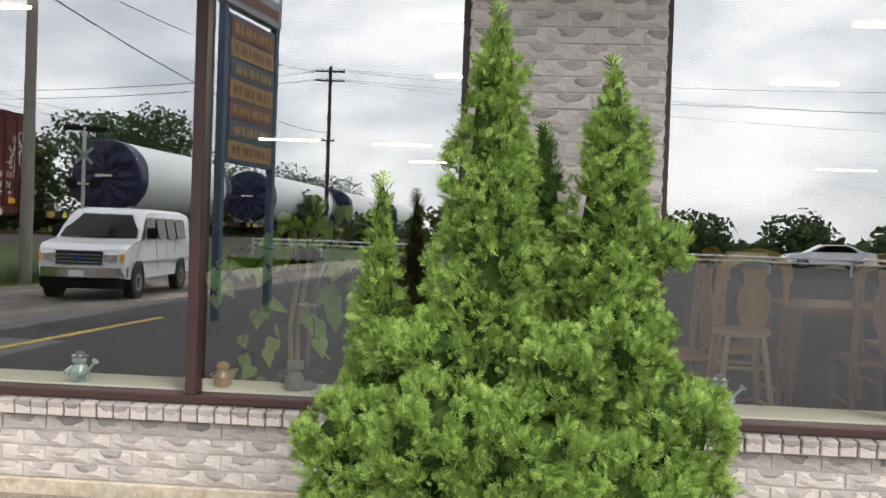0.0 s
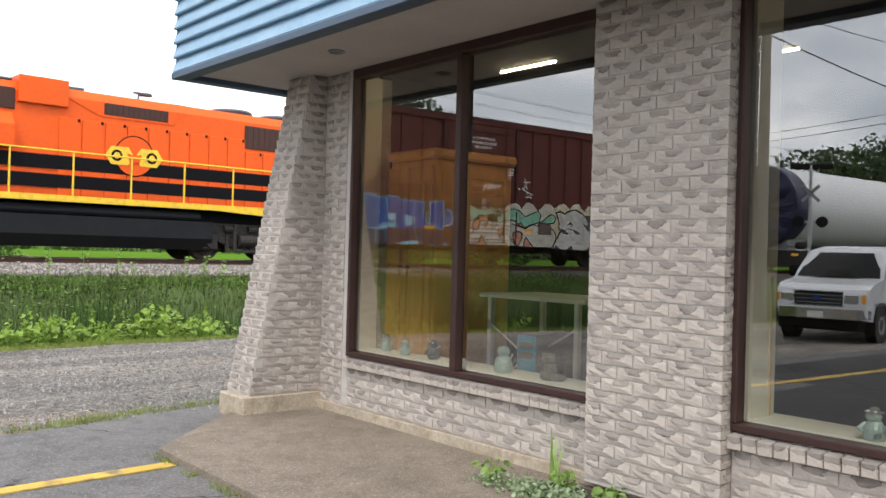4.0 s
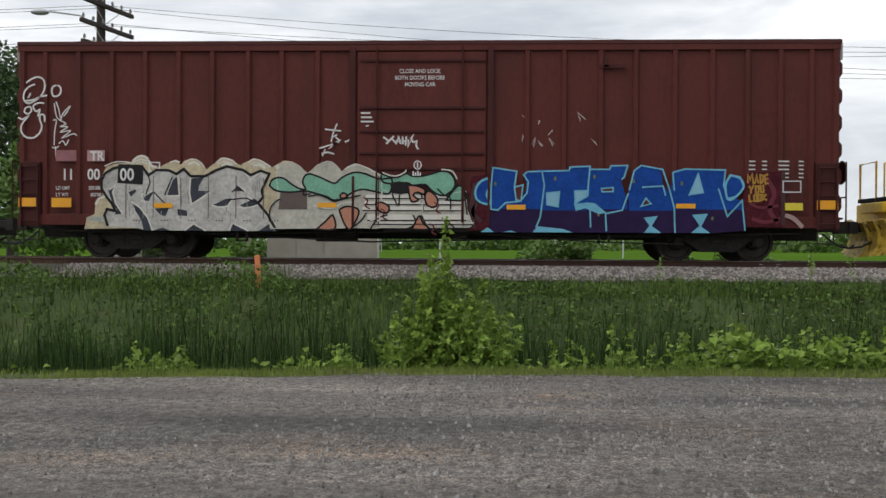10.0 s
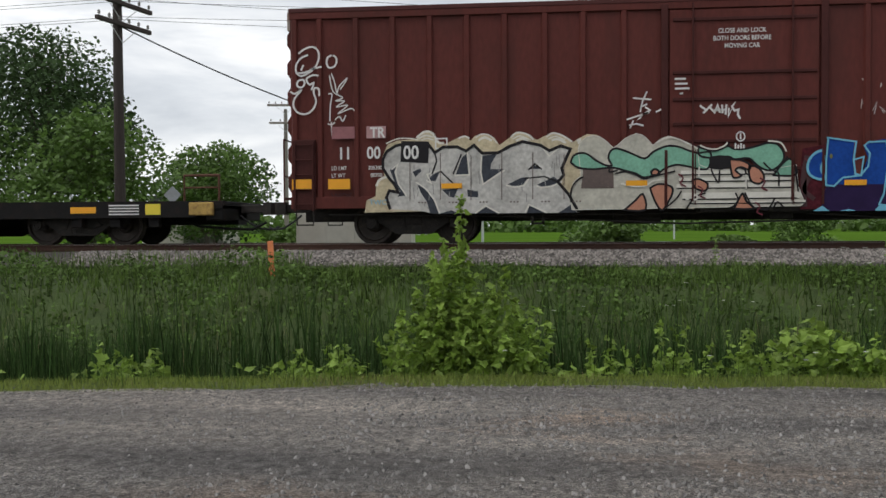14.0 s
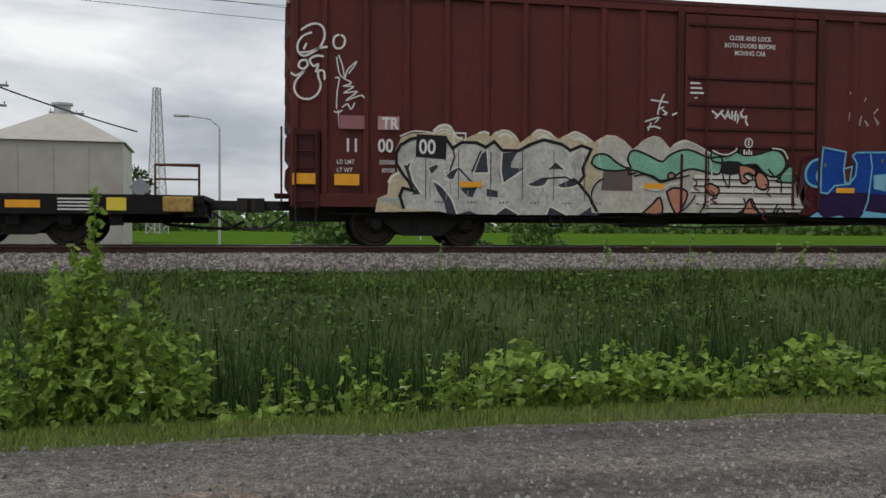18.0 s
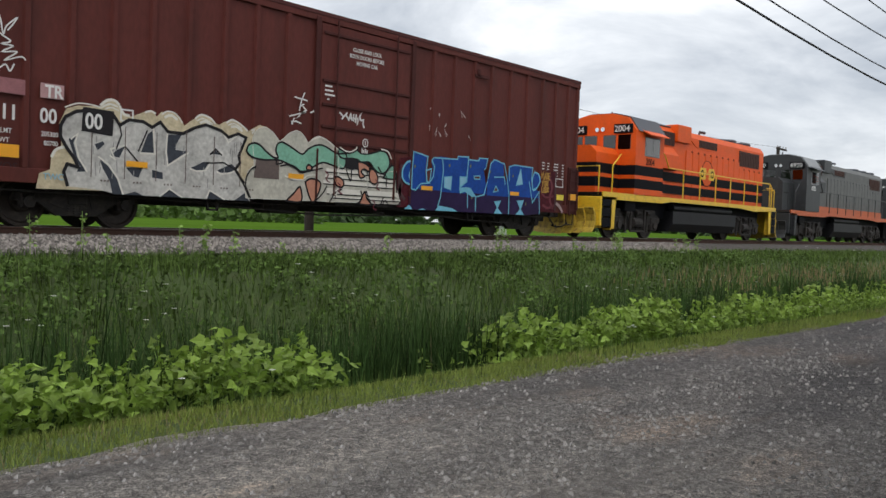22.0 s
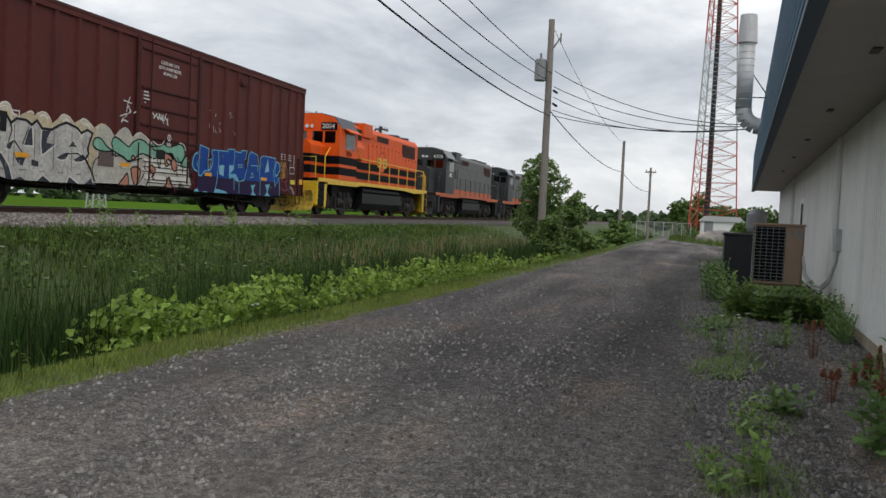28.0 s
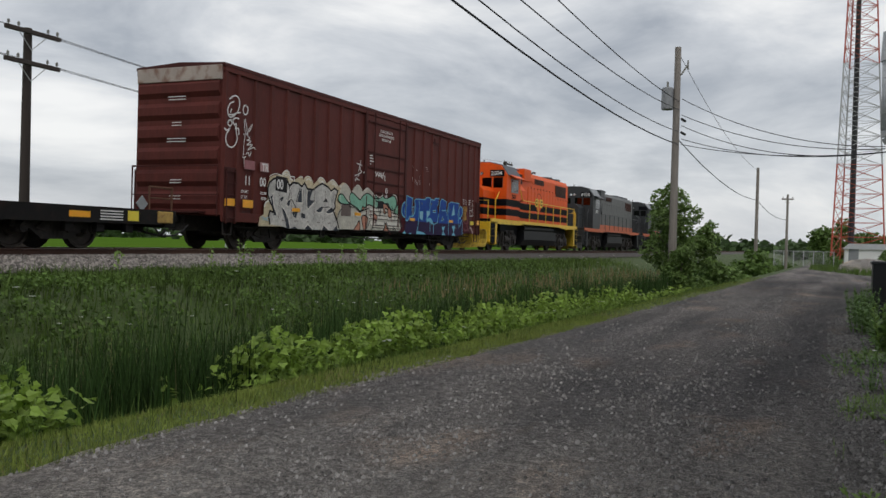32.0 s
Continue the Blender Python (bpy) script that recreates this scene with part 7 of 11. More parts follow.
    for e, x in ((1, x1), (-1, x0)):
        part("end_tarpaulin", tarp_cap(x, e, r, zc, offset), M_TARP, load, "wrinkled dark blue tarpaulin cover")
        part("logo_bar", Shape().box(min(x + e * 0.29, x + e * 0.295), max(x + e * 0.29, x + e * 0.295), -0.5, 0.5, zc - 0.06, zc + 0.08), M_DECALW, load, "plain white mark on the tarpaulin")
        part("lashing", Shape().tube([Vector((x + e * 0.3, -0.8, zc + 1.8)), Vector((x + e * 0.3, -0.5, zc + 0.2)), Vector((x + e * 0.16, -1.2, zc - 1.7))], 0.012, 5).tube([Vector((x + e * 0.3, 0.9, zc + 1.7)), Vector((x + e * 0.3, 0.1, zc + 0.1)), Vector((x + e * 0.16, 1.2, zc - 1.7))], 0.012, 5), M_CABLE, load, "lashing rope")
        xc = x - e * 0.6
        part("cradle", Shape().prism([(-1.3, 0.985), (1.3, 0.985), (1.35, 1.5), (1.0, 1.45), (0.5, 1.17), (0, 1.1), (-0.5, 1.17), (-1.0, 1.45), (-1.35, 1.5)], xc - 0.35, xc + 0.35, "x"), M_SILVER, load, "grey steel cradle")
        for k in range(4):
            part("bolt", Shape().cyl((xc - 0.3 + k * 0.2, -1.36, 1.2), (xc - 0.3 + k * 0.2, -1.3, 1.2), 0.06, n=8), M_CHROME, load)


for k in range(4):
    flatcar(-23.2 - 25.3 * k, k == 0)


# ---- building ----
B = pose(-0.2, -0.64, 0, 0, 0, -3.6)         # its front looks to -x
BS = B                                # its long side looks to +y
CORNER_Y, END_Y = 0.68, -20.0
WINDOWS = [(-0.13, -2.79, -1.485), (-3.70, -6.34, -5.015), (-7.26, -9.91, -8.59), (-10.79, -13.4, -12.1)]
WZ0, WZ1, TOP = 0.565, 2.90, 2.94
R_BRICK = random.Random(21)


def brick_mesh(w, h, d, seed):
    """A rock-faced brick: chamfered block with a rough, bulging front that faces -x."""
    r = random.Random(seed)
    n, m = 4, 3
    v, f = [], []
    for i in range(n + 1):
        for j in range(m + 1):
            edge = i in (0, n) or j in (0, m)
            v.append((-0.007 if edge else -d - r.uniform(-0.004, 0.004), -w / 2 + w * i / n, -h / 2 + h * j / m))
    for i in range(n):
        for j in range(m):
            a = i * (m + 1) + j
            f.append((a, a + 1, a + m + 2, a + m + 1))
    k = len(v)
    v += [(0.05, -w / 2, -h / 2), (0.05, w / 2, -h / 2), (0.05, w / 2, h / 2), (0.05, -w / 2, h / 2)]
    c = [0, n * (m + 1), n * (m + 1) + m, m]
    f += [(c[q], c[(q + 1) % 4], k + (q + 1) % 4, k + q) for q in range(4)]
    s = Shape()
    s.v, s.f = v, f
    return s.mesh("brick", M_BRICK)


BW, BH, BD = 0.227, 0.0772, 0.013
BRICKS = [brick_mesh(BW - 0.011, BH - 0.010, BD, 100 + k) for k in range(7)]
HALVES = [brick_mesh(BW / 2 - 0.011, BH - 0.010, BD, 200 + k) for k in range(3)]
BATS = [brick_mesh(0.142, BH - 0.010, BD, 300 + k) for k in range(3)]


def brick_panel(owner, y0, y1, z0, z1, m, cut=None):
    """Courses of single bricks between y1 < y0; m carries the panel's plane. cut(y, z): False where no brick lies."""
    rows = int(round((z1 - z0) / BH))
    for j in range(rows):
        z = z0 + (j + 0.5) * (z1 - z0) / rows
        y = y0 - (BW / 2 if j % 2 else 0.0)
        ys = []
        if j % 2:
            ys.append((y0 - BW / 4, True))
        while y - BW > y1 - 0.02:
            ys.append((y - BW / 2, False))
            y -= BW
        if y - y1 > BW * 0.4:
            ys.append((y - BW / 4, True))
        for c, half in ys:
            if cut and not cut(c, z):
                continue
            ob = new("brick", R_BRICK.choice(HALVES if half else BRICKS))
            ob.parent = owner
            ob.matrix_basis = m @ pose(R_BRICK.uniform(-0.003, 0.002), c, z, 0, 0, R_BRICK.uniform(-0.5, 0.5))


def build_front():
    # footing, low walls, piers
    solid("wall_footing", Shape().box(-0.035, 0.2, END_Y, 0.3, 0, 0.13, 0.006), M_FOOT, "pale stained concrete footing", "footing", B)
    for k, (a, b, mid) in enumerate(WINDOWS):
        low = solid("wall_below_window", Shape().box(0.0, 0.2, b, a, 0.13, 0.47), M_MORTAR, "low grey-pink rock-faced brick wall under a shop window", "brick wall", B)
        if k < 3:
            brick_panel(low, a, b, 0.13, 0.45, pose(0, 0, 0))
        sill = solid("window_sill_bricks", Shape().box(0.0, 0.14, b, a, 0.46, 0.54), M_MORTAR, "sloping brick rowlock sill", "sill", B)
        n = int((a - b) / 0.083)
        me = Shape().box(-0.06, 0.1, -0.0385, 0.0385, -0.045, 0.03, 0.006).mesh("sill_brick", M_BRICK)
        for i in range(n if k < 3 else 0):
            ob = new("sill_brick", me)
            ob.parent = sill
            ob.matrix_basis = pose(-0.005 + R_BRICK.uniform(-0.004, 0.004), a - (i + 0.5) * (a - b) / n, 0.507, 0, -6 + R_BRICK.uniform(-1.5, 1.5), 0)
        build_window(k, a, b, mid)
    piers = [(-2.80, -3.69), (-6.35, -7.25), (-9.92, -10.78), (-13.4, END_Y)]
    for k, (a, b) in enumerate(piers):
        p = solid("brick_pier", Shape().box(-0.105, 0.2, b, a, 0.1, TOP), M_MORTAR, "grey-pink rock-faced brick pier between shop windows", "brick pier", B)
        if k < 3:
            brick_panel(p, a, b, 0.12, TOP, pose(-0.105, 0, 0))
            for side, y in ((1, a), (-1, b)):
                for j in range(35):
                    ob = new("brick", R_BRICK.choice(HALVES))
                    ob.parent = p
                    ob.matrix_basis = pose(-0.052, y, 0.16 + j * BH, 0, 0, -90 * side)
    # corner strip and raking buttress
    p = solid("brick_corner_strip", Shape().box(0.0, 0.2, -0.125, 0.30, 0.1, TOP), M_MORTAR, "narrow brick strip beside the buttress", "brick wall", B)
    brick_panel(p, 0.295, -0.125, 0.12, TOP, pose(0, 0, 0))
    rake = lambda z: -0.70 + 0.54 * (z - 0.1) / 2.8
    s = Shape().prism([(rake(0.1), 0.1), (0.25, 0.1), (0.25, TOP), (rake(TOP), TOP)], 0.30, CORNER_Y, "y")
    w = solid("brick_buttress", s, M_MORTAR, "raking grey brick corner buttress on a concrete footing", "buttress", B)
    part("footing", Shape().box(-0.75, 0.2, 0.27, CORNER_Y + 0.02, 0, 0.2, 0.012), M_FOOT, w, "stained concrete base")
    rows = 35
    for j in range(rows):
        z = 0.2 + (j + 0.5) * 2.74 / rows
        x0 = rake(z - 0.04) + 0.004
        c = 0.0 - (BW / 2 if j % 2 else 0)
        if j % 2:
            ob = new("brick", R_BRICK.choice(HALVES)); ob.parent = w
            ob.matrix_basis = pose(-BW / 4, 0.30, z, 0, 0, 90)
        while c - BW > x0 - 0.01:
            ob = new("brick", R_BRICK.choice(BRICKS)); ob.parent = w
            ob.matrix_basis = pose(c - BW / 2, 0.30 + R_BRICK.uniform(-0.003, 0.002), z, 0, 0, 90)
            c -= BW
        if c - x0 > 0.085:
            ob = new("brick", R_BRICK.choice(BATS if c - x0 > 0.135 else HALVES)); ob.parent = w
            ob.matrix_basis = pose((c + x0) / 2, 0.30, z, 0, 0, 90)
        for y, kind in (((0.41, BRICKS), (0.602, BATS)) if j % 2 else ((0.375, BATS), (0.565, BRICKS))):
            ob = new("brick", R_BRICK.choice(kind)); ob.parent = w
            ob.matrix_basis = pose(x0 + R_BRICK.uniform(-0.004, 0.003), y, z, 0, 0, R_BRICK.uniform(-0.6, 0.6))
    # soffit and fascia over the front
    solid("soffit_front", Shape().box(-0.97, 0.2, END_Y, 1.2, TOP, TOP + 0.05), M_SOFFIT, "taupe plywood soffit over the shop front", "soffit", B)
    fas = solid("fascia_front", Shape().box(-0.98, -0.92, END_Y, 1.22, 2.92, 4.5), M_BLUED, "blue horizontal lap siding on the front fascia", "fascia", B)
    for k in range(12):
        z = 2.95 + k * 0.128
        part("siding_board", Shape().prism([(-0.98, z + 0.13), (-1.02, z + 0.012), (-1.015, z), (-0.98, z)], END_Y, 1.24, "y"), M_BLUE, fas, "faded blue lap board")
    part("drip_edge", Shape().box(-1.025, -0.9, END_Y, 1.25, 2.895, 2.95, 0.005), M_BLUED, fas, "dark blue metal edge")
    for y in (-0.6, -3.7, -7.4):
        solid("soffit_light", Shape().lathe([(0.065, 0.0), (0.07, -0.01), (0.055, -0.015), (0.045, 0.0)], 18, (-0.5, y, TOP)), M_SILVER, "small round recessed soffit light", "recessed light", B, kind="")


def build_window(k, a, b, mid):
    win = tagged(new("window_%d" % (k + 1)), "tall dark-framed shop window of two panes", "window", kind="structure")
    win.matrix_basis = B
    t = 0.035
    part("frame_bottom", Shape().box(-0.03, 0.09, b, a, WZ0 - 0.02, WZ0 + 0.022, 0.006), M_FRAME, win)
    part("frame_top", Shape().box(-0.03, 0.09, b, a, WZ1 - t, WZ1 + 0.04, 0.006), M_FRAME, win)
    for y0, y1 in ((a - t, a), (b, b + t), (mid - 0.03, mid + 0.03)):
        part("mullion", Shape().box(-0.03, 0.055, y0, y1, WZ0 + 0.022, WZ1 - t, 0.006), M_FRAME, win, "dark bronze upright")
    for y0, y1 in ((mid + 0.03, a - t), (b + t, mid - 0.03)):
        y0, y1 = sorted((y0, y1))
        p = new("pane", raw_mesh("pane", [(0.03, y0, WZ0 + 0.022), (0.03, y0, WZ1 - t), (0.03, y1, WZ1 - t), (0.03, y1, WZ0 + 0.022)], [(0, 1, 2, 3)], M_GLASS))
        p.parent = win
        tagged(p, "reflecting glass pane")
        p.visible_shadow = False
    part("inner_sill", Shape().box(0.09, 0.42, b, a, WZ0 - 0.06, WZ0 + 0.03, 0.006), M_SILL, win, "cream-painted inner sill")
    for y0, y1 in ((a - 0.03, a + 0.1), (b - 0.1, b + 0.03)):
        part("reveal", Shape().box(0.09, 0.36, y0, y1, WZ0, WZ1), M_SILL, win, "cream-painted reveal")


build_front()


def build_room():
    """The shop behind the windows; its dimness is put into near-black surface colours."""
    solid("floor_shop", Shape().box(0.2, 16, END_Y, 0.0, 0.2, 0.3), M_CARPET, "brown carpeted shop floor, darkened to keep the room dim", "floor", B)
    solid("ceiling_shop", Shape().box(0.2, 16, END_Y, 0.0, 2.94, 3.0), M_DARK, "shop ceiling coloured near black for dimness", "ceiling", B)
    solid("wall_shop_back", Shape().box(16, 16.15, END_Y, 0.0, 0.2, 3.0), M_DARK, "back wall of the shop coloured near black for dimness", "wall", B)
    solid("wall_shop_end", Shape().box(0.2, 16, END_Y - 0.15, END_Y, 0.2, 3.1), M_DARK, "end wall of the shop coloured near black for dimness", "wall", B)
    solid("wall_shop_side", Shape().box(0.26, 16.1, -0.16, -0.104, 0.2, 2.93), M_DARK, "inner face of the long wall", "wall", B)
    solid("roof_shop", Shape().box(-0.92, 16.2, END_Y, 1.1, 4.4, 4.48), M_SOFFIT, "flat roof deck", "roof", B)
    glow = glow_material("fluorescent_tube", (1.0, 0.80, 0.48), 40.0)
    # the lamp at (0.85, -1.3) is unseen, added to brighten the wardrobe
    for x, y, h in ((0.85, -1.3, 0.3), (1.7, -2.97, 0.15), (1.86, -6.0, 0.18), (4.0, -6.1, 0.3), (1.86, -9.0, 0.18), (4.0, -9.2, 0.3), (10.2, -4.7, 0.5), (9.9, -2.85, 0.5), (13.4, -4.9, 0.45), (12.6, -12.8, 0.55), (13.4, -8.2, 0.45), (1.86, -12.6, 0.34)):
        lamp = thing("ceiling_light", "lit fluorescent strip light on the shop ceiling; one is added", "strip light", B @ pose(x, y, 2.95), group="strip lights in the shop")
        part("housing", Shape().box(-0.04, 0.04, -h - 0.03, h + 0.03, 0.0, 0.06, 0.01), M_WHITE, lamp)
        part("tube", Shape().cyl((0, -h, -0.018), (0, h, -0.018), 0.009, n=8), glow, lamp, "glowing tube")


build_room()


def build_side():
    L = 37.3
    wall = solid("wall_side", Shape().box(0.26, L, -0.1, 0.06, 0, TOP), M_WSIDE, "white ribbed steel long wall", "wall", B)
    for i in range(250):
        x = 0.4 + i * 0.147
        part("rib", Shape().prism([(x - 0.050, 0.06), (x + 0.050, 0.06), (x + 0.030, 0.105), (x - 0.030, 0.105)], 0.16, TOP, "z"), M_WSIDE, wall)
    solid("wall_side_footing", Shape().box(0.26, L, -0.08, 0.095, 0, 0.16, 0.008), M_FOOT, "concrete footing of the long wall", "footing", B)
    solid("wall_end", Shape().box(L - 0.15, L, -14, -0.1, 0, TOP), M_WSIDE, "white ribbed steel end wall", "wall", B)
    solid("soffit_side", Shape().box(0.21, L, 0.0, 1.2, TOP, TOP + 0.05), M_SOFFIT, "plain soffit over the long wall", "soffit", B)
    fas = solid("fascia_side", Shape().box(-0.98, L, 1.14, 1.21, 2.92, 4.5), M_BLUED, "blue siding on the long fascia", "fascia", B)
    for k in range(12):
        z = 2.95 + k * 0.128
        part("siding_board", Shape().prism([(1.21, z + 0.13), (1.25, z + 0.012), (1.245, z), (1.21, z)], -1.0, L, "x"), M_BLUE, fas, "faded blue lap board")
    part("drip_edge", Shape().box(-0.9, L, 1.12, 1.255, 2.895, 2.95, 0.005), M_BLUED, fas, "dark blue metal edge")
    solid("roof_side", Shape().box(16.2, L, -14, 1.1, 4.4, 4.48), M_SOFFIT, "flat roof deck", "roof", B)
    for x in (6, 10, 14, 18, 23):
        solid("soffit_vent", Shape().box(x - 0.13, x + 0.13, 0.55, 0.63, TOP - 0.014, TOP - 0.001, 0.003), M_FRAME, "small dark slot vent in the soffit", "vent", B, kind="")


build_side()

# concrete apron in front of the shop
s = Shape()
s.prism([(0.0, -2.895), (0.0, 0.28), (-0.72, 0.5), (-1.22, 0.05), (-1.75, -0.47), (-1.76, -2.895)], 0.0, 0.055, "z")
s.prism([(0.0, -20.0), (0.0, -2.91), (-1.76, -2.91), (-1.77, -20.0)], 0.0, 0.053, "z")
solid("pavement", s, M_CONC, "worn tan concrete apron in front of the shop", "pavement", B)
s = Shape().box(-9.0, -2.03, -1.36, -1.24, 0.010, 0.019)
solid("parking_line", s, M_YLINE, "worn yellow parking line", "road marking", None)


# ---- plants ----
def blades(name, pts, height, width, mat, label, lean=0.35, seg=2, seed=1, droop=0.0, kind="stuff", category="grass", uneven=0.0):
    """One mesh of many bent tapering blades that root at pts (n, 3)."""
    r = np.random.RandomState(seed)
    n = len(pts)
    hgt = height[0] + (height[1] - height[0]) * r.rand(n)
    wid = width[0] + (width[1] - width[0]) * r.rand(n)
    if uneven:
        hgt *= 1 - uneven + 1.4 * uneven * (0.5 + 0.25 * np.sin(pts[:, 0] * 1.7 + 2 * np.sin(pts[:, 1] * 1.3)) + 0.25 * np.sin(pts[:, 0] * 4.1 + pts[:, 1] * 2.3))
    a = r.uniform(0, 6.283, n)
    out = np.stack([np.cos(a), np.sin(a), 0 * a], -1)
    b = a + 1.57 + r.uniform(-0.6, 0.6, n)
    side = np.stack([np.cos(b), np.sin(b), 0 * b], -1)
    k = lean * r.rand(n)
    rows = []
    for i in range(seg + 1):
        t = i / seg
        c = pts + out * (k * hgt * t ** 1.8)[:, None]
        c[:, 2] += hgt * (t - droop * t ** 3 * k)
        w = wid * (1 - t) ** 0.7 if i < seg else wid * 0
        if i < seg:
            rows += [c - side * (w / 2)[:, None], c + side * (w / 2)[:, None]]
        else:
            rows.append(c)
    v = np.stack(rows, 1)
    m = v.shape[1]
    tri = []
    for i in range(seg - 1):
        q = 2 * i
        tri += [(q, q + 1, q + 3), (q, q + 3, q + 2)]
    tri.append((2 * seg - 2, 2 * seg - 1, 2 * seg))
    f = (np.array(tri)[None] + (m * np.arange(n))[:, None, None]).reshape(-1, 3)
    return tagged(new(name, raw_mesh(name, v.reshape(-1, 3), f, mat)), label, category, kind=kind)


def leaves_mesh(name, centers, size, mat, seed, up=0.6, shape="oval"):
    """One mesh of many folded leaves at centers."""
    r = np.random.RandomState(seed)
    n = len(centers)
    sz = size[0] + (size[1] - size[0]) * r.rand(n)
    d = r.randn(n, 3); d[:, 2] = d[:, 2] * 0.5 - 0.15
    d /= np.linalg.norm(d, axis=1)[:, None]
    nrm = r.randn(n, 3) * (1 - up) + np.array([0, 0, up])
    side = np.cross(d, nrm); side /= np.linalg.norm(side, axis=1)[:, None] + 1e-9
    nn = np.cross(side, d)
    if shape == "vine":
        prof = [(0, 0, 0), (-0.06, 0.38, 0.03), (0.34, 0.52, 0.09), (0.55, 0.26, 0.04), (1.0, 0, -0.14), (0.55, -0.26, 0.04), (0.34, -0.52, 0.09), (-0.06, -0.38, 0.03)]
        tri = [(0, 1, 2), (0, 2, 3), (0, 3, 4), (0, 4, 5), (0, 5, 6), (0, 6, 7)]
    elif shape == "oval":
        prof = [(0, 0, 0), (0.35, 0.36, 0.08), (0.75, 0.26, 0.05), (1.0, 0, -0.1), (0.75, -0.26, 0.05), (0.35, -0.36, 0.08)]
        tri = [(0, 1, 5), (1, 2, 5), (2, 4, 5), (2, 3, 4)]
    else:
        prof = [(0, 0, 0), (0.1, 0.45, 0.05), (0.6, 0.42, 0.06), (1.0, 0, -0.12), (0.6, -0.42, 0.06), (0.1, -0.45, 0.05)]
        tri = [(0, 1, 2), (0, 2, 3), (0, 3, 4), (0, 4, 5)]
    v = np.stack([centers + (d * a + side * b + nn * c) * sz[:, None] for a, b, c in prof], 1)
    f = (np.array(tri)[None] + (len(prof) * np.arange(n))[:, None, None]).reshape(-1, 3)
    return raw_mesh(name, v.reshape(-1, 3), f, mat)


RV = np.random.RandomState(77)


def patchy(x, y, s=0.6, seed=0.0):
    return 0.5 + 0.25 * np.sin(x * s + 1.7 * np.sin(y * s * 0.8 + seed)) + 0.25 * np.sin(x * s * 2.3 + y * s * 1.9 + 2 + seed)


def rooted(n, xr, d0, d1, keep=None, power=1.0):
    """Roots between two distances past the verge line; denser near x in (-12, 14)."""
    x = RV.uniform(*xr, n)
    d = d0 + (d1 - d0) * RV.rand(n) ** power
    y = verge(x) + d
    if keep is not None:
        ok = RV.rand(n) < keep(x, y)
        x, y = x[ok], y[ok]
    return np.stack([x, y, ground_z(x, y) - 0.02], -1)


def build_ditch_plants():
    far = lambda x, y: np.clip(1.3 - np.abs(x - 4) / 45, 0.25, 1)
    # mown verge, then taller bank grass on both sides of the ditch
    blades("verge_grass", rooted(95000, (-9, 15), -0.10, 1.15, lambda x, y: 0.35 + 0.65 * patchy(x, y, 2.1, 2)), (0.02, 0.075), (0.005, 0.010), M_GRASS, "short green verge grass", 0.9, 1, 2)
    blades("far_verge_grass", rooted(26000, (-22, 45), -0.10, 1.2, far), (0.03, 0.09), (0.008, 0.016), M_GRASS, "short green verge grass further along the lane", 0.9, 1, 22)
    blades("verge_tufts", rooted(15000, (-20, 45), 0.15, 1.7, lambda x, y: far(x, y) * patchy(x, y, 1.4, 4)), (0.07, 0.26), (0.005, 0.010), M_BANK, "taller green grass tufts along the ditch", 0.8, 2, 3)
    x = RV.uniform(-22, 50, 72000); y = RV.uniform(9.8, 15.6, 72000)
    rim = np.where(x < -8.5, 15.6, 14.05 + 0.75 * patchy(x, 0 * x, 1.3, 7))        # the ballast lies bare but for the far west end
    ok = RV.rand(len(x)) < far(x, y) * (0.45 + 0.55 * patchy(x, y)) * np.where(y > 15.3, 0.5, 1.0) * np.where(y > rim, 0.0, 1.0)
    p = np.stack([x, y, np.maximum(ground_z(x, y), np.interp(y, (15.05, 15.35, 16.15), (0.58, 0.68, 0.84)) * (y > 15.05) - 2.0 * (y <= 15.05)) - 0.02], -1)[ok]
    blades("embankment_grass", p, (0.14, 0.42), (0.016, 0.034), M_BANK, "green grass and weeds on the railway embankment", 0.9, 2, 4)
    x = RV.uniform(-9, 50, 22000); y = RV.uniform(13.6, 15.15, 22000)
    ok = RV.rand(len(x)) < far(x, y)
    blades("shoulder_grass", np.stack([x, y, ground_z(x, y) - 0.01], -1)[ok], (0.06, 0.19), (0.012, 0.026), M_BANK, "short green grass at the foot of the ballast", 0.9, 2, 24)
    # leafy vetch and weeds that cover the slope in low mounds
    x = RV.uniform(-18, 36, 64000); y = RV.uniform(9.3, 14.9, 64000)
    hump = np.clip(patchy(x, y, 1.1, 6) * 1.5 - 0.3, 0, 1)
    ok = RV.rand(len(x)) < far(x, y) * (0.15 + 0.85 * hump)
    x, y, hump = x[ok], y[ok], hump[ok]
    z = ground_z(x, y) + 0.04 + (0.10 + 0.38 * hump) * np.where(x < -8.5, 1.0, np.interp(y, (12.4, 14.2), (1.0, 0.22))) * RV.rand(len(x)) ** 0.6
    tagged(new("embankment_weeds", leaves_mesh("embankment_weeds", np.stack([x, y, z], -1), (0.045, 0.10), M_BANKLEAF, 18, 0.5)), "low leafy weeds in mounds on the embankment", "weeds", kind="stuff")
    # cattails: upright stands and wind-bent clumps
    blades("cattails", rooted(66000, (-22, 48), 1.7, 4.9, lambda x, y: far(x, y) * (0.5 + 0.5 * patchy(x, y, 0.5, 3))), (0.8, 1.55), (0.010, 0.021), M_CAT, "tall dark green cattails standing in the ditch", 0.36, 3, 5, category="cattails", uneven=0.4)
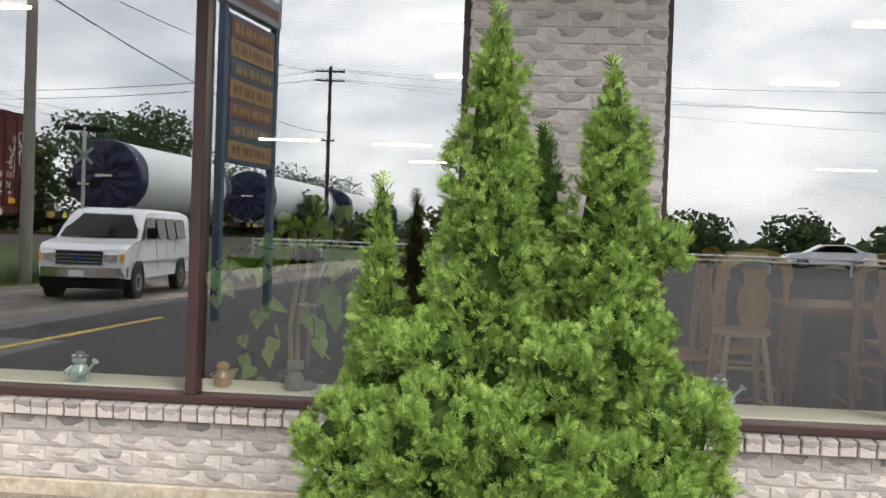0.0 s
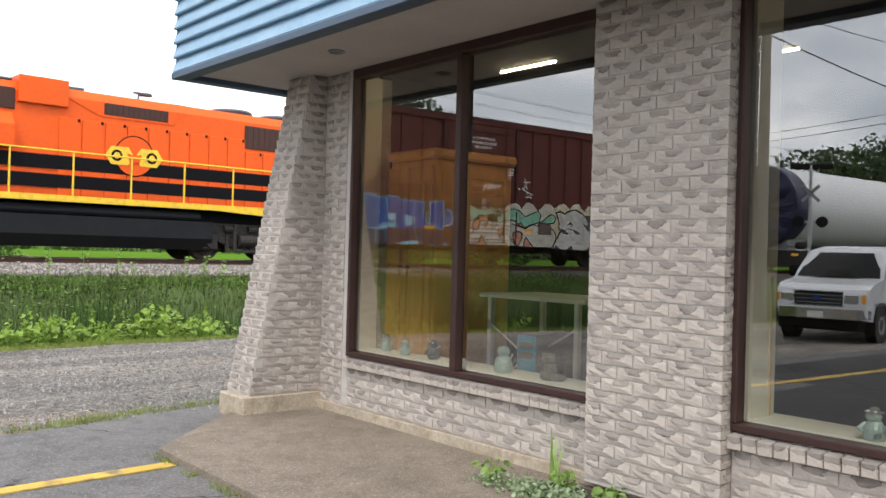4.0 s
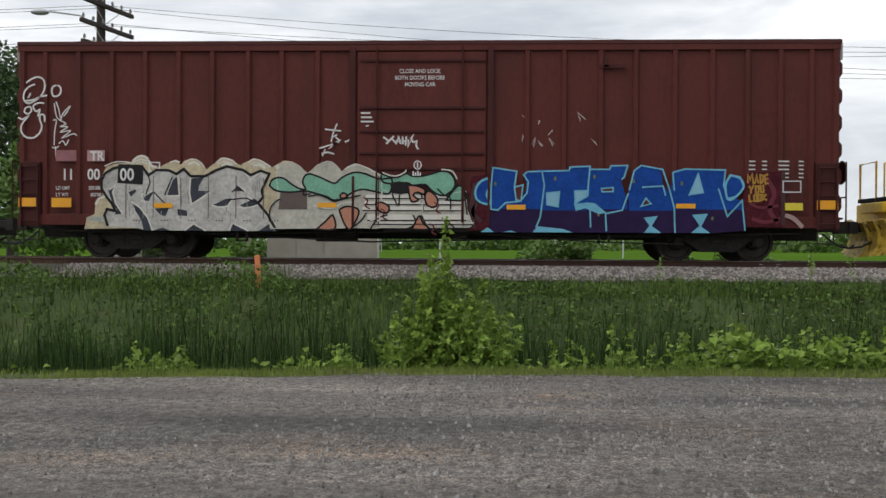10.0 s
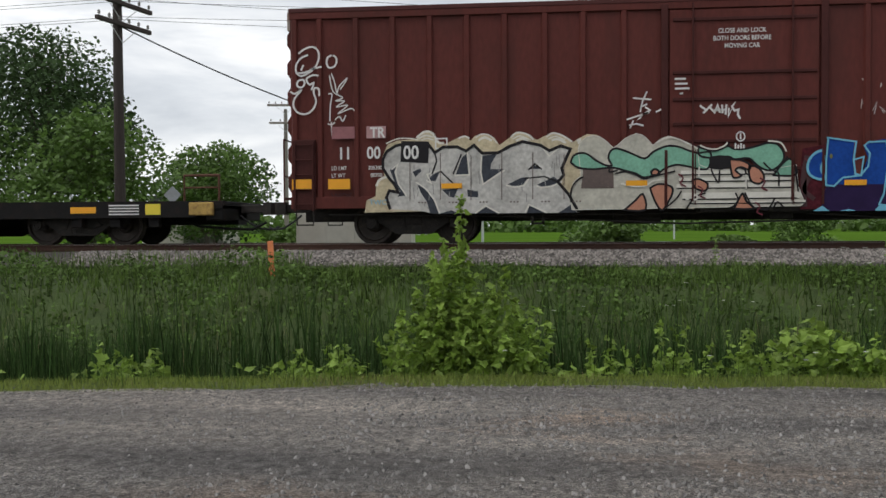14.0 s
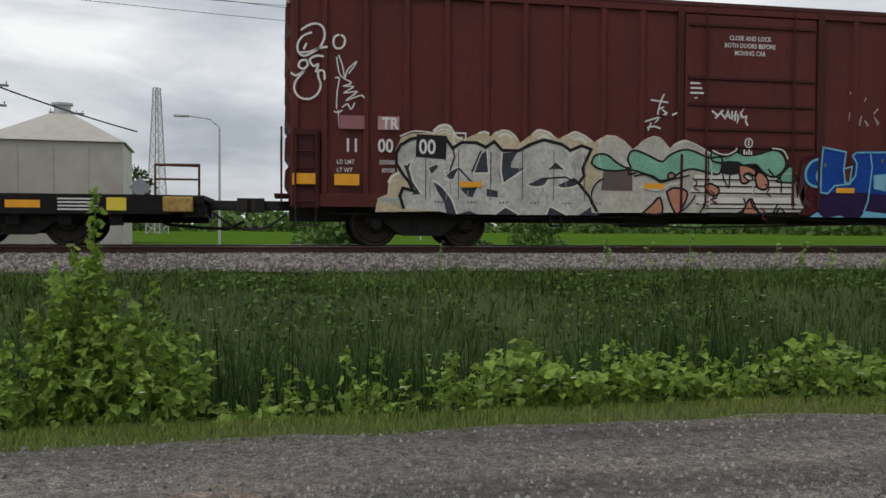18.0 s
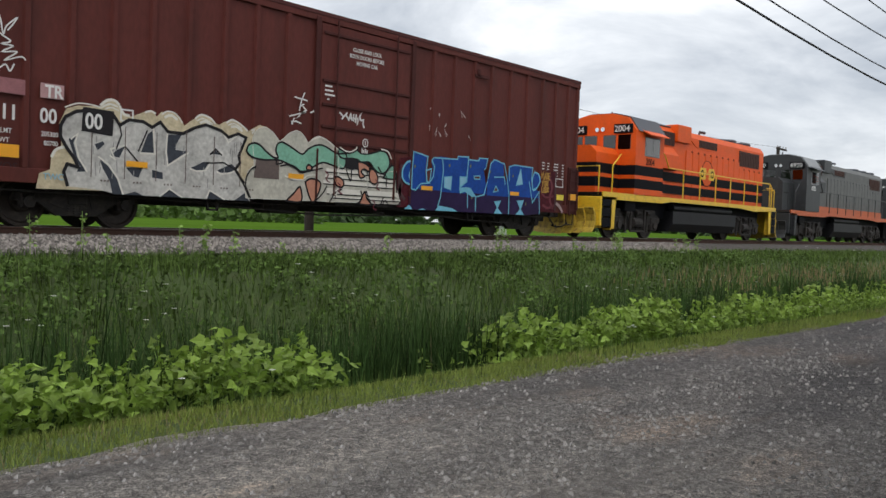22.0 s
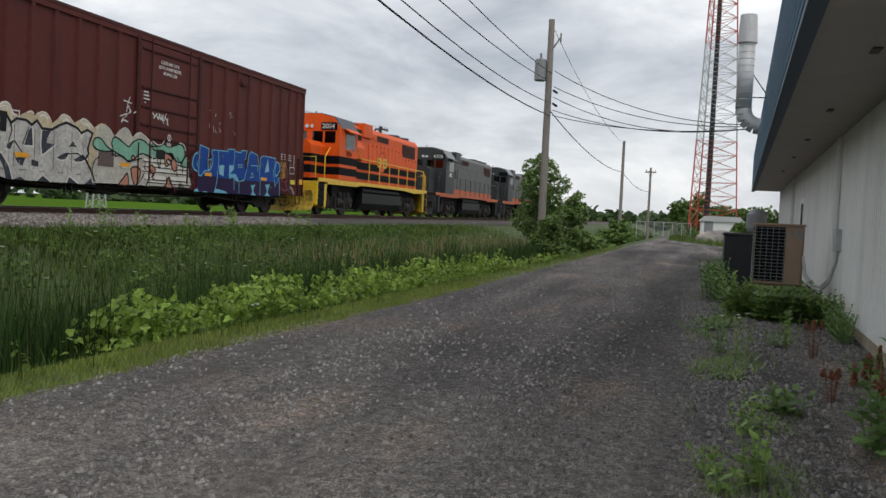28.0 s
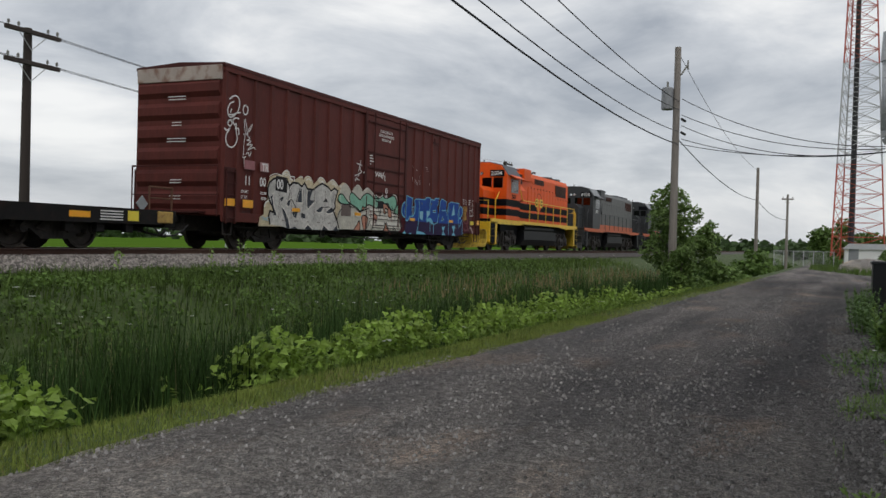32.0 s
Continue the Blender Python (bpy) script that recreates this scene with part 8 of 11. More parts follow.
    blades("bent_cattails", rooted(16000, (-22, 40), 1.6, 5.6, lambda x, y: far(x, y) * (patchy(x, y, 0.9, 8) > 0.6)), (0.9, 1.5), (0.010, 0.018), M_CAT2, "wind-bent lighter cattail leaves", 1.1, 4, 15, 0.5, category="cattails")
    blades("dry_reeds", rooted(700, (-20, 50), 1.9, 5.6), (0.9, 1.5), (0.006, 0.011), M_CATDRY, "pale dry reeds among the cattails", 0.5, 2, 6, category="reeds")
    x = RV.uniform(14, 34, 700)
    p = np.stack([x, verge(x) + RV.uniform(2.2, 5.5, 700), np.zeros(700)], -1); p[:, 2] = 0.10 + RV.rand(700) * 0.35
    blades("reed_plumes", p, (0.12, 0.25), (0.025, 0.04), M_CATDRY, "pale pinkish reed plumes above the cattails", 0.2, 2, 16, category="reeds")
    blades("dry_verge_grass", rooted(9000, (-9, 16), -0.12, 0.8, lambda x, y: np.clip(patchy(x, y, 1.2, 9) * 2 - 0.8, 0.03, 1)), (0.02, 0.09), (0.004, 0.008), M_CATDRY, "dry straw among the verge grass", 1.0, 1, 27)
    # vines and broad-leaved weeds along the verge, in mounds with gaps
    xs = RV.uniform(-16, 30, 25000)
    den = np.clip(patchy(xs, 0 * xs, 0.9, 1.0) * 1.9 - 0.45, 0.06, 1)
    west = 0.03 + 0.5 * (np.abs(xs + 8.2) < 0.42) + 0.35 * (np.abs(xs + 6.45) < 0.25) + 0.4 * (np.abs(xs + 5.95) < 0.2)     # a few low clumps west of the saplings
    den *= np.where((xs > 3.0) & (xs < 5.6), 0.06, 1.0) * np.clip(1.5 - np.abs(xs - 2) / 18, 0.12, 1) * np.where(xs < -4.6, west, np.where(xs < -3.0, 0.45, 1.0))
    ok = RV.rand(len(xs)) < den
    xs, den = xs[ok], den[ok]
    hump = (0.16 + 0.34 * patchy(xs, 0 * xs, 1.9, 5)) * (0.5 + 0.5 * den) * np.where(xs < -3.2, 0.75, 1.0)
    d = 1.0 + RV.rand(len(xs)) * 1.05
    ys = verge(xs) + d
    zs = np.maximum(ground_z(xs, ys), -0.35) + 0.05 + RV.rand(len(xs)) ** 0.9 * 1.25 * hump * np.clip(1.45 - 1.3 * np.abs(d - 1.5), 0.3, 1.3)
    tagged(new("vine_leaves", leaves_mesh("vine_leaves", np.stack([xs, ys, zs], -1), (0.05, 0.125), M_VINE, 8, 0.55, "vine")), "bright green wild vine leaves sprawling along the verge", "vine", kind="stuff")
    n = 420
    sx = RV.uniform(-9, 22, n); sx = sx[((sx < 2.9) | (sx > 5.7)) & ((sx > -3.4) | (np.abs(sx + 8.2) < 0.4) | (np.abs(sx + 6.2) < 0.4))]; sy = verge(sx) + RV.uniform(1.1, 1.9, len(sx)); sz = np.maximum(ground_z(sx, sy), -0.3)
    pts, stem = [], Shape()
    for a, b, c in zip(sx, sy, sz):
        h = RV.uniform(0.22, 0.68 if a > -3.4 else 0.5)
        lx, ly = RV.uniform(-.16, .16), RV.uniform(-.12, .12)
        stem.cyl((a, b, c), (a + lx, b + ly, c + h), 0.005, 0.002, 4)
        for q in range(18):
            t = 0.25 + 0.75 * q / 17
            w = 0.11 * (1.15 - t)
            pts.append((a + lx * t + RV.uniform(-w, w), b + ly * t + RV.uniform(-w, w), c + h * t))
    tagged(new("vine_shoots", leaves_mesh("vine_shoots", np.array(pts), (0.035, 0.085), M_VINE, 9, 0.4, "vine")), "upright bright green vine shoots", "vine", kind="stuff")
    tagged(new("vine_stems", stem.mesh("vine_stems", M_WEED)), "thin green vine stems", "vine", kind="stuff")
    # tall thin weeds by the ballast
    wx = RV.uniform(-1, 30, 30); wy = RV.uniform(14.0, 15.2, 30)
    pts, stem = [], Shape()
    for a, b in zip(wx, wy):
        c = float(ground_z(a, b)); h = RV.uniform(0.4, 0.85)
        stem.cyl((a, b, c), (a + RV.uniform(-.05, .05), b, c + h), 0.008, 0.004, 4)
        for q in range(26):
            t = RV.rand()
            pts.append((a + RV.uniform(-.06, .06), b + RV.uniform(-.06, .06), c + h * (0.25 + 0.75 * t)))
    tagged(new("trackside_weeds", leaves_mesh("trackside_weeds", np.array(pts), (0.04, 0.10), M_WEED, 19, 0.4)), "tall green weeds beside the ballast", "weeds", kind="stuff")
    tagged(new("trackside_stems", stem.mesh("trackside_stems", M_WEED)), "weed stems beside the ballast", "weeds", kind="stuff")
    # white wild flowers
    x = RV.uniform(-6, 28, 150); y = verge(x) + RV.uniform(0.5, 4.5, 150)
    s = Shape()
    for a, b in zip(x, y):
        z = float(ground_z(a, b)) + (0.25 if b - verge(a) < 1.4 else 1.5)
        for q in range(5):
            an = q * 1.257
            s.add([(a, b, z), (a + 0.02 * math.cos(an) - 0.008 * math.sin(an), b + 0.02 * math.sin(an) + 0.008 * math.cos(an), z + 0.008), (a + 0.03 * math.cos(an), b + 0.03 * math.sin(an), z + 0.004), (a + 0.02 * math.cos(an) + 0.008 * math.sin(an), b + 0.02 * math.sin(an) - 0.008 * math.cos(an), z + 0.008)], [(0, 1, 2, 3)])
    tagged(new("wild_flowers", s.mesh("wild_flowers", M_FLOWER)), "small white wild flowers", "flowers", kind="stuff")


build_ditch_plants()


def crown_points(n, blobs, r, shell=0.55):
    """Points in the outer part of several ellipsoids (centre, radii)."""
    vol = np.array([b[3] * b[4] * b[5] for b in blobs]) ** 0.8
    pick = r.choice(len(blobs), n, p=vol / vol.sum())
    bb = np.array(blobs)[pick]
    d = r.randn(n, 3); d /= np.linalg.norm(d, axis=1)[:, None]
    rad = shell + (1 - shell) * r.rand(n) ** 0.7
    return bb[:, :3] + d * rad[:, None] * bb[:, 3:]


def tree(name, label, x, y, height, spread, leaf_mat, seed, leaf=(0.12, 0.22), count=6000, trunk=0.16, bare=0.25, group="", category="tree", blobs=14, slim=1.0):
    r = np.random.RandomState(seed)
    z = float(ground_z(x, y)) if y > 3 else 0.0
    ob = thing(name, label, category, pose(x, y, z - 0.05), group)
    s = Shape()
    h0 = height * bare
    s.cyl((0, 0, 0), (0.05, 0.02, h0), trunk, trunk * 0.8, 9)
    s.cyl((0.05, 0.02, h0), (0.1, 0.0, height * 0.8), trunk * 0.8, trunk * 0.2, 8)
    bl = []
    for k in range(blobs):
        t = (k + 0.5) / blobs
        zz = h0 + (height - h0) * (0.08 + 0.84 * t)
        prof = math.sin(math.pi * min(0.12 + 0.80 * t, 1.0)) ** 0.7 * slim
        a = k * 2.4 + r.uniform(-.5, .5)
        rr = spread * prof * r.uniform(0.35, 0.75)
        c = (rr * math.cos(a), rr * math.sin(a), zz)
        q = spread * (0.30 + 0.22 * r.rand()) * (0.7 + 0.5 * prof)
        bl.append((*c, q, q, q * r.uniform(0.6, 0.95)))
        s.cyl((0.06, 0.01, max(h0 * 0.8, zz - rr * 0.9)), (c[0], c[1], c[2]), trunk * 0.32, trunk * 0.08, 6)
    part("trunk", s, M_BARK, ob, "grey bark trunk and limbs")
    crown = new("crown", leaves_mesh("crown", crown_points(count, bl, r), leaf, leaf_mat, seed + 1, 0.45))
    crown.parent = ob
    return ob


def bush(name, label, x, y, h, w, mat, seed, count=2500, leaf=(0.06, 0.13), category="bush", group=""):
    r = np.random.RandomState(seed)
    z = float(ground_z(x, y)) if y > 3 else 0.0
    ob = thing(name, label, category, pose(x, y, z - 0.03), group)
    s = Shape()
    bl = []
    for k in range(9):
        a = k * 2.4
        t = r.rand()
        rr = w * 0.5 * (1 - 0.6 * t) * r.uniform(0.4, 1)
        c = (rr * math.cos(a), rr * math.sin(a), h * (0.25 + 0.6 * t))
        q = w * 0.26
        bl.append((*c, q, q, h * 0.22))
        s.cyl((0.02 * math.cos(a), 0.02 * math.sin(a), 0), c, 0.018, 0.006, 5)
    part("stem", s, M_BARK, ob)
    cr = new("foliage", leaves_mesh("foliage", crown_points(count, bl, r, 0.3), leaf, mat, seed + 1, 0.55, "wide"))
    cr.parent = ob
    return ob


def sapling(x, y, height, width, seed, shoots, label):
    """Many leafy upright shoots from one root; the middle ones are the tallest."""
    r = np.random.RandomState(seed)
    z = max(float(ground_z(x, y)), -0.7)
    ob = thing("sapling", label, "sapling", pose(x, y, z))
    pts = []
    for k in range(shoots):
        a, q = k * 2.4, math.sqrt((k + 0.5) / shoots)
        h = height * (1.05 - 0.72 * q ** 0.9) * r.uniform(0.8, 1.08)
        foot = Vector((0.35 * width * q * math.cos(a), 0.35 * width * q * math.sin(a), 0))
        tip = Vector((0.55 * width * q * math.cos(a) + r.uniform(-.08, .08), 0.55 * width * q * math.sin(a) + r.uniform(-.08, .08), h))
        part("stem", Shape().cyl(foot, tip, 0.009, 0.003, 4), M_WEED, ob, "thin green stem")
        for i in range(int(56 * h)):
            t = 0.12 + 0.88 * r.rand() ** 0.8
            p = foot.lerp(tip, t)
            w = 0.13 * (1.2 - t)
            pts.append((p.x + r.uniform(-w, w), p.y + r.uniform(-w, w), p.z + r.uniform(-.03, .03)))
    c = new("foliage", leaves_mesh("foliage", np.array(pts), (0.045, 0.10), M_VINE, seed + 1, 0.45, "vine"))
    c.parent = ob


# ---- cedars before the shop ----
def spray_mesh(name, foot, way, side, size, mat):
    """Flat branching cedar sprays: a stem with blunt fingers on both sides, as one small fan."""
    prof = [(0, 0.055), (0, -0.055), (1.0, 0.045), (1.0, -0.045)]
    tri = [(0, 1, 3), (0, 3, 2)]
    for t, reach in ((0.10, 0.34), (0.36, 0.36), (0.62, 0.26)):
        for g in (1, -1):
            k = len(prof)
            u = t + (0.06 if g > 0 else 0.0)
            # a slim blunt finger that leaves the stem at about forty degrees
            prof += [(u - 0.05, g * 0.03), (u + 0.07, g * 0.03), (u + 0.28, g * (reach + 0.02)), (u + 0.35, g * (reach - 0.04))]
            tri += [(k, k + 1, k + 3), (k, k + 3, k + 2)]
    n, m = len(foot), len(prof)
    nrm = np.cross(way, side)
    v = np.stack([foot + (way * a + side * b - nrm * (0.25 * a * a + 0.5 * b * b)) * size[:, None] for a, b in prof], 1)
    f = (np.array(tri)[None] + (m * np.arange(n))[:, None, None]).reshape(-1, 3)
    return raw_mesh(name, v.reshape(-1, 3), f, mat)


def cedar(y, x, tip, outline, seed, density, label, lumps=(), mat=None):
    """A cedar: outline (height, radius) of its column, and rounder lumps (y, x, z, r) of foliage at its foot."""
    r = np.random.RandomState(seed)
    ob = thing("cedar_tree", label, "cedar", B @ pose(x, y, 0.03), group="cedars before the shop")
    zs, rs = [q[0] for q in outline], [q[1] for q in outline]
    centre, normal = [], []
    # tufts of foliage on the column, then on the lumps
    z = zs[0]
    while z < tip - 0.03:
        rad = float(np.interp(z, zs, rs))
        step = 0.066 if rad > 0.1 else 0.05
        m = max(2, int(2 * math.pi * rad / 0.066))
        for i in range(m):
            a = 2 * math.pi * (i + r.rand()) / m
            bulge = 1 + 0.15 * math.sin(3 * a + 4.1 * z + seed) + 0.16 * math.sin(14.0 * z + 2 * a + 2 * seed)
            q = rad * bulge * r.uniform(0.82, 1.04)
            centre.append((q * math.cos(a), q * math.sin(a), z + r.uniform(-.03, .03)))
            normal.append((math.cos(a), math.sin(a), 0.55 if rad > 0.1 else 1.1))
        z += step
    # solid core whose dark colour stands in for shade between the sprays
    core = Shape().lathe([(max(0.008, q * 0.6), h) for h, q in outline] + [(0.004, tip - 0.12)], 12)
    part("inner_foliage", core, M_CEDARIN, ob, "dark core with the foliage's inner shade in its colour")
    for ly, lx, lz, lr in lumps:
        c = np.array((lx - x, ly - y, lz))
        m = int(4 * math.pi * lr * lr / 0.0054)
        for i in range(m):
            d = r.randn(3); d /= np.linalg.norm(d)
            if c[2] + d[2] * lr < 0.03 or d[2] < -0.75:
                continue
            centre.append(tuple(c + d * lr * r.uniform(0.86, 1.05)))
            normal.append((d[0], d[1], d[2] + 0.45))
        part("inner_foliage", Shape().ball(tuple(c), lr * 0.62, 12), M_CEDARIN, ob, "dark core with the foliage's inner shade in its colour")
    centre, normal = np.array(centre), np.array(normal)
    # drop tufts that lie inside another lump or inside the column
    keep = np.ones(len(centre), bool)
    for ly, lx, lz, lr in lumps:
        keep &= np.linalg.norm(centre - np.array((lx - x, ly - y, lz)), axis=1) > lr * 0.8
    keep &= np.hypot(centre[:, 0], centre[:, 1]) > np.interp(centre[:, 2], zs, rs, right=0) * 0.72
    centre, normal = centre[keep], normal[keep]
    normal /= np.linalg.norm(normal, axis=1)[:, None]
    # the side towards the wall is thinner
    count = np.where(normal[:, 0] > 0.3, density // 4, density)
    pick = np.repeat(np.arange(len(centre)), count)
    n = len(pick)
    spread = r.randn(n, 3)
    way = normal[pick] + 0.62 * spread + np.array((0, 0, 0.45))
    way /= np.linalg.norm(way, axis=1)[:, None]
    foot = centre[pick] + 0.016 * r.randn(n, 3) - normal[pick] * 0.035
    side = np.cross(way, np.array((0, 0, 1.0)) * 0.3 + 0.8 * r.randn(n, 3))
    side /= np.linalg.norm(side, axis=1)[:, None] + 1e-9
    size = r.uniform(0.022, 0.050, n) * np.where(np.interp(centre[pick, 2], zs, rs, right=0.1) < 0.09, 0.85, 1.0)
    lv = new("foliage", spray_mesh("foliage", foot, way, side, size, mat or M_CEDAR)); lv.parent = ob
    top = np.zeros((9, 3)); top[:, 2] = tip - np.linspace(0.02, 0.2, 9)
    a = np.arange(9) * 2.4
    w = np.stack([0.35 * np.cos(a), 0.35 * np.sin(a), 1 + 0 * a], -1); w /= np.linalg.norm(w, axis=1)[:, None]
    sd = np.stack([-np.sin(a), np.cos(a), 0 * a], -1)
    ld = new("leader", spray_mesh("leader", top, w, sd, np.full(9, 0.085), mat or M_CEDAR)); ld.parent = ob
    part("trunk", Shape().cyl((0, 0, -0.03), (0, 0, tip * 0.9), 0.05, 0.008, 7), M_BARK, ob)
    return ob


# cedar frond again, with the shade behind the front trees mixed into its green
M_CEDARD = material("cedar_frond_shade_painted", (0.085, 0.16, 0.035), 0.65, vary=0.3, scale=5, fine=16, island=0.5, translucent=0.2, spec=0.15)
cedar(-6.49, -0.70, 2.30, ((0.1, 0.22), (0.9, 0.25), (1.2, 0.23), (1.5, 0.20), (1.75, 0.155), (1.95, 0.135), (2.08, 0.095), (2.2, 0.045), (2.28, 0.012)), 3, 30, "tall pointed bright green cedar",
      ((-6.33, -1.00, 0.60, 0.29), (-6.66, -1.06, 0.58, 0.27), (-6.50, -1.12, 0.26, 0.30), (-6.28, -0.86, 0.95, 0.15), (-6.78, -0.95, 0.88, 0.19)))
cedar(-6.96, -0.66, 2.10, ((0.1, 0.24), (0.9, 0.27), (1.2, 0.25), (1.42, 0.20), (1.6, 0.15), (1.8, 0.125), (1.93, 0.07), (2.05, 0.015)), 5, 30, "pointed bright green cedar beside the tallest",
      ((-7.17, -0.90, 0.68, 0.25), (-7.00, -1.02, 0.42, 0.29), (-7.22, -0.86, 0.36, 0.25), (-7.17, -0.70, 1.36, 0.11), (-7.02, -0.92, 1.0, 0.17)))
cedar(-6.03, -0.64, 1.60, ((0.1, 0.14), (0.9, 0.13), (1.1, 0.10), (1.3, 0.075), (1.42, 0.05), (1.52, 0.03), (1.58, 0.012)), 7, 30, "small slender green cedar",
      ((-5.98, -0.88, 0.56, 0.23), (-6.05, -0.92, 0.30, 0.27), (-6.12, -0.76, 0.92, 0.13)))
cedar(-6.70, -0.36, 1.86, ((0.3, 0.16), (1.0, 0.17), (1.4, 0.14), (1.65, 0.09), (1.82, 0.03)), 9, 18, "cedar behind the others with shade painted into its green", mat=M_CEDARD)


# ---- planting bed and weeds by the wall ----
def weed(x, y, h, seed, mat, label, leaves=60, leaf=(0.05, 0.12), spread=0.16, m=None, name="weed"):
    r = np.random.RandomState(seed)
    ob = thing(name, label, "weed", (B if m is None else m) @ pose(x, y, 0))
    s = Shape()
    pts = []
    for k in range(5):
        a = k * 1.3 + r.rand()
        tip = (spread * math.cos(a) * r.uniform(.3, 1), spread * math.sin(a) * r.uniform(.3, 1), h * r.uniform(.6, 1))
        s.cyl((0, 0, 0), tip, 0.006, 0.002, 5)
        for q in range(leaves // 5):
            t = 0.15 + 0.85 * r.rand()
            pts.append((tip[0] * t + r.uniform(-.03, .03), tip[1] * t + r.uniform(-.03, .03), max(tip[2] * t, 0.02)))
    tagged(part("stem", s, mat, ob), "thin weed stalks", kind="stuff")
    c = new("leaves", leaves_mesh("leaves", np.array(pts), leaf, mat, seed, 0.55))
    c.parent = ob
    return ob


bed = solid("planting_bed", Shape().box(-0.48, -0.11, -3.28, -2.62, 0.045, 0.062, 0.004), M_SOIL, "small bare planting bed cut in the apron", "planting bed", B)
M_SEDUM = material("grey_green_creeping_leaf", (0.26, 0.34, 0.19), 0.6, vary=0.2, scale=4, fine=20, island=0.5, translucent=0.15)
R_BED = np.random.RandomState(61)
for k, (x, y) in enumerate(((-0.48, -2.42), (-0.42, -2.58), (-0.50, -2.72), (-0.38, -2.74), (-0.47, -2.90), (-0.35, -2.92), (-0.48, -3.06), (-0.40, -3.18))):
    ob = thing("creeping_plant", "grey-green creeping plant spilling over the bed's edge", "plant", B @ pose(x, y, 0.055))
    q = R_BED.randn(210, 3) * np.array((0.055, 0.085, 0.0)); q[:, 2] = 0.075 * R_BED.rand(210) * np.exp(-(q[:, 1] / 0.1) ** 2)
    lv = new("leaves", leaves_mesh("leaves", q, (0.014, 0.032), M_SEDUM, 610 + k, 0.35)); lv.parent = ob
    part("stem", Shape().tube([Vector((0, -0.06, 0.0)), Vector((0.01, 0, 0.035)), Vector((0, 0.06, 0.0))], 0.004, 5), M_SEDUM, ob)
for k, (x, y, h) in enumerate(((-0.2, -2.72, 0.20), (-0.17, -3.05, 0.15), (-0.24, -3.12, 0.10), (-0.46, -2.36, 0.20))):
    weed(x, y, h, 300 + k, M_WEED, "low green weed in the planting bed", 42, (0.04, 0.075), 0.10)
for k in range(7):
    weed(-0.09, -4.6 - 0.35 * k + 0.1 * (k % 3), 0.07 + 0.03 * (k % 2), 320 + k, M_GRASS, "tiny weed at the foot of the wall", 16, (0.015, 0.04), 0.06)
grass_iris = np.array([(-0.14 + 0.006 * k, -2.60 + 0.012 * k, 0.05) for k in range(5)])
ob = blades("leaf_tuft", np.array([tuple(B @ Vector(p)) for p in grass_iris]), (0.22, 0.36), (0.02, 0.035), M_WEED, "upright sword-leaved tuft by the footing", 0.5, 3, 33, kind="", category="plant")

M_LUSH = material("lush_weed_leaf", (0.165, 0.275, 0.082), 0.5, vary=0.25, scale=1.5, fine=8, island=0.6, translucent=0.25, spec=0.3)


def stalk_weed(x, y, h, seed, mat, label, stems=5, spread=0.16, leaf=0.10, gap=0.03, seed_head=None, blooms=0):
    """Upright stalks with lance leaves that spiral up them, in the lane's own axes; seed_head: material of a spike at the top."""
    r = np.random.RandomState(seed)
    ob = thing("weed", label, "weed", pose(x, y, 0))
    s, c, d, ln = Shape(), [], [], []
    for k in range(stems):
        a = k * 2.4 + r.rand()
        q = spread * math.sqrt((k + 0.3) / stems)
        foot = Vector((0.4 * q * math.cos(a), 0.4 * q * math.sin(a), 0))
        tip = Vector((q * math.cos(a), q * math.sin(a), h * r.uniform(0.7, 1.0)))
        s.cyl(foot, tip, 0.006, 0.003, 5)
        n = max(5, int(tip.z / gap))
        for i in range(n):
            t = 0.08 + 0.92 * i / n
            b = i * 2.4 + r.uniform(-.3, .3)
            p = foot.lerp(tip, t)
            rise = 0.15 + 0.75 * t
            w = np.array((math.cos(b), math.sin(b), rise)); w /= np.linalg.norm(w)
            c.append(tuple(p)); d.append(w); ln.append(leaf * (1.1 - 0.65 * t) * r.uniform(0.75, 1.2))
        if seed_head:
            sp = Shape()
            for i in range(26):
                t = i / 26
                sp.ball((tip.x + r.uniform(-.02, .02) * (1.2 - t), tip.y + r.uniform(-.02, .02) * (1.2 - t), tip.z * 0.78 + 0.22 * h * t), 0.012, 5)
            tagged(part("seed_head", sp, seed_head, ob), "rust-brown seed spike", kind="stuff")
        if k < blooms:
            part("flower", Shape().lathe([(0.002, 0.0), (0.022, 0.004), (0.024, 0.008), (0.004, 0.010)], 10, (tip.x, tip.y, tip.z)), M_FLOWER, ob, "white daisy-like flower")
    tagged(part("stem", s, mat, ob), "green weed stalks", kind="stuff")
    c, d, ln = np.array(c), np.array(d), np.array(ln)
    sd = np.stack([-d[:, 1], d[:, 0], 0 * ln], -1); sd /= np.linalg.norm(sd, axis=1)[:, None] + 1e-9
    up = np.cross(sd, d)
    prof = [(0, 0, 0), (0.3, 0.23, 0.05), (0.3, -0.23, 0.05), (0.65, 0.19, 0.02), (0.65, -0.19, 0.02), (1.0, 0, -0.16)]
    tri = [(0, 2, 1), (1, 2, 4), (1, 4, 3), (3, 4, 5)]
    v = np.stack([c + (d * a + sd * b - up * e) * ln[:, None] for a, b, e in prof], 1)
    f = (np.array(tri)[None] + (6 * np.arange(len(c)))[:, None, None]).reshape(-1, 3)
    lv = new("leaves", raw_mesh("leaves", v.reshape(-1, 3), f, mat)); lv.parent = ob
    return ob


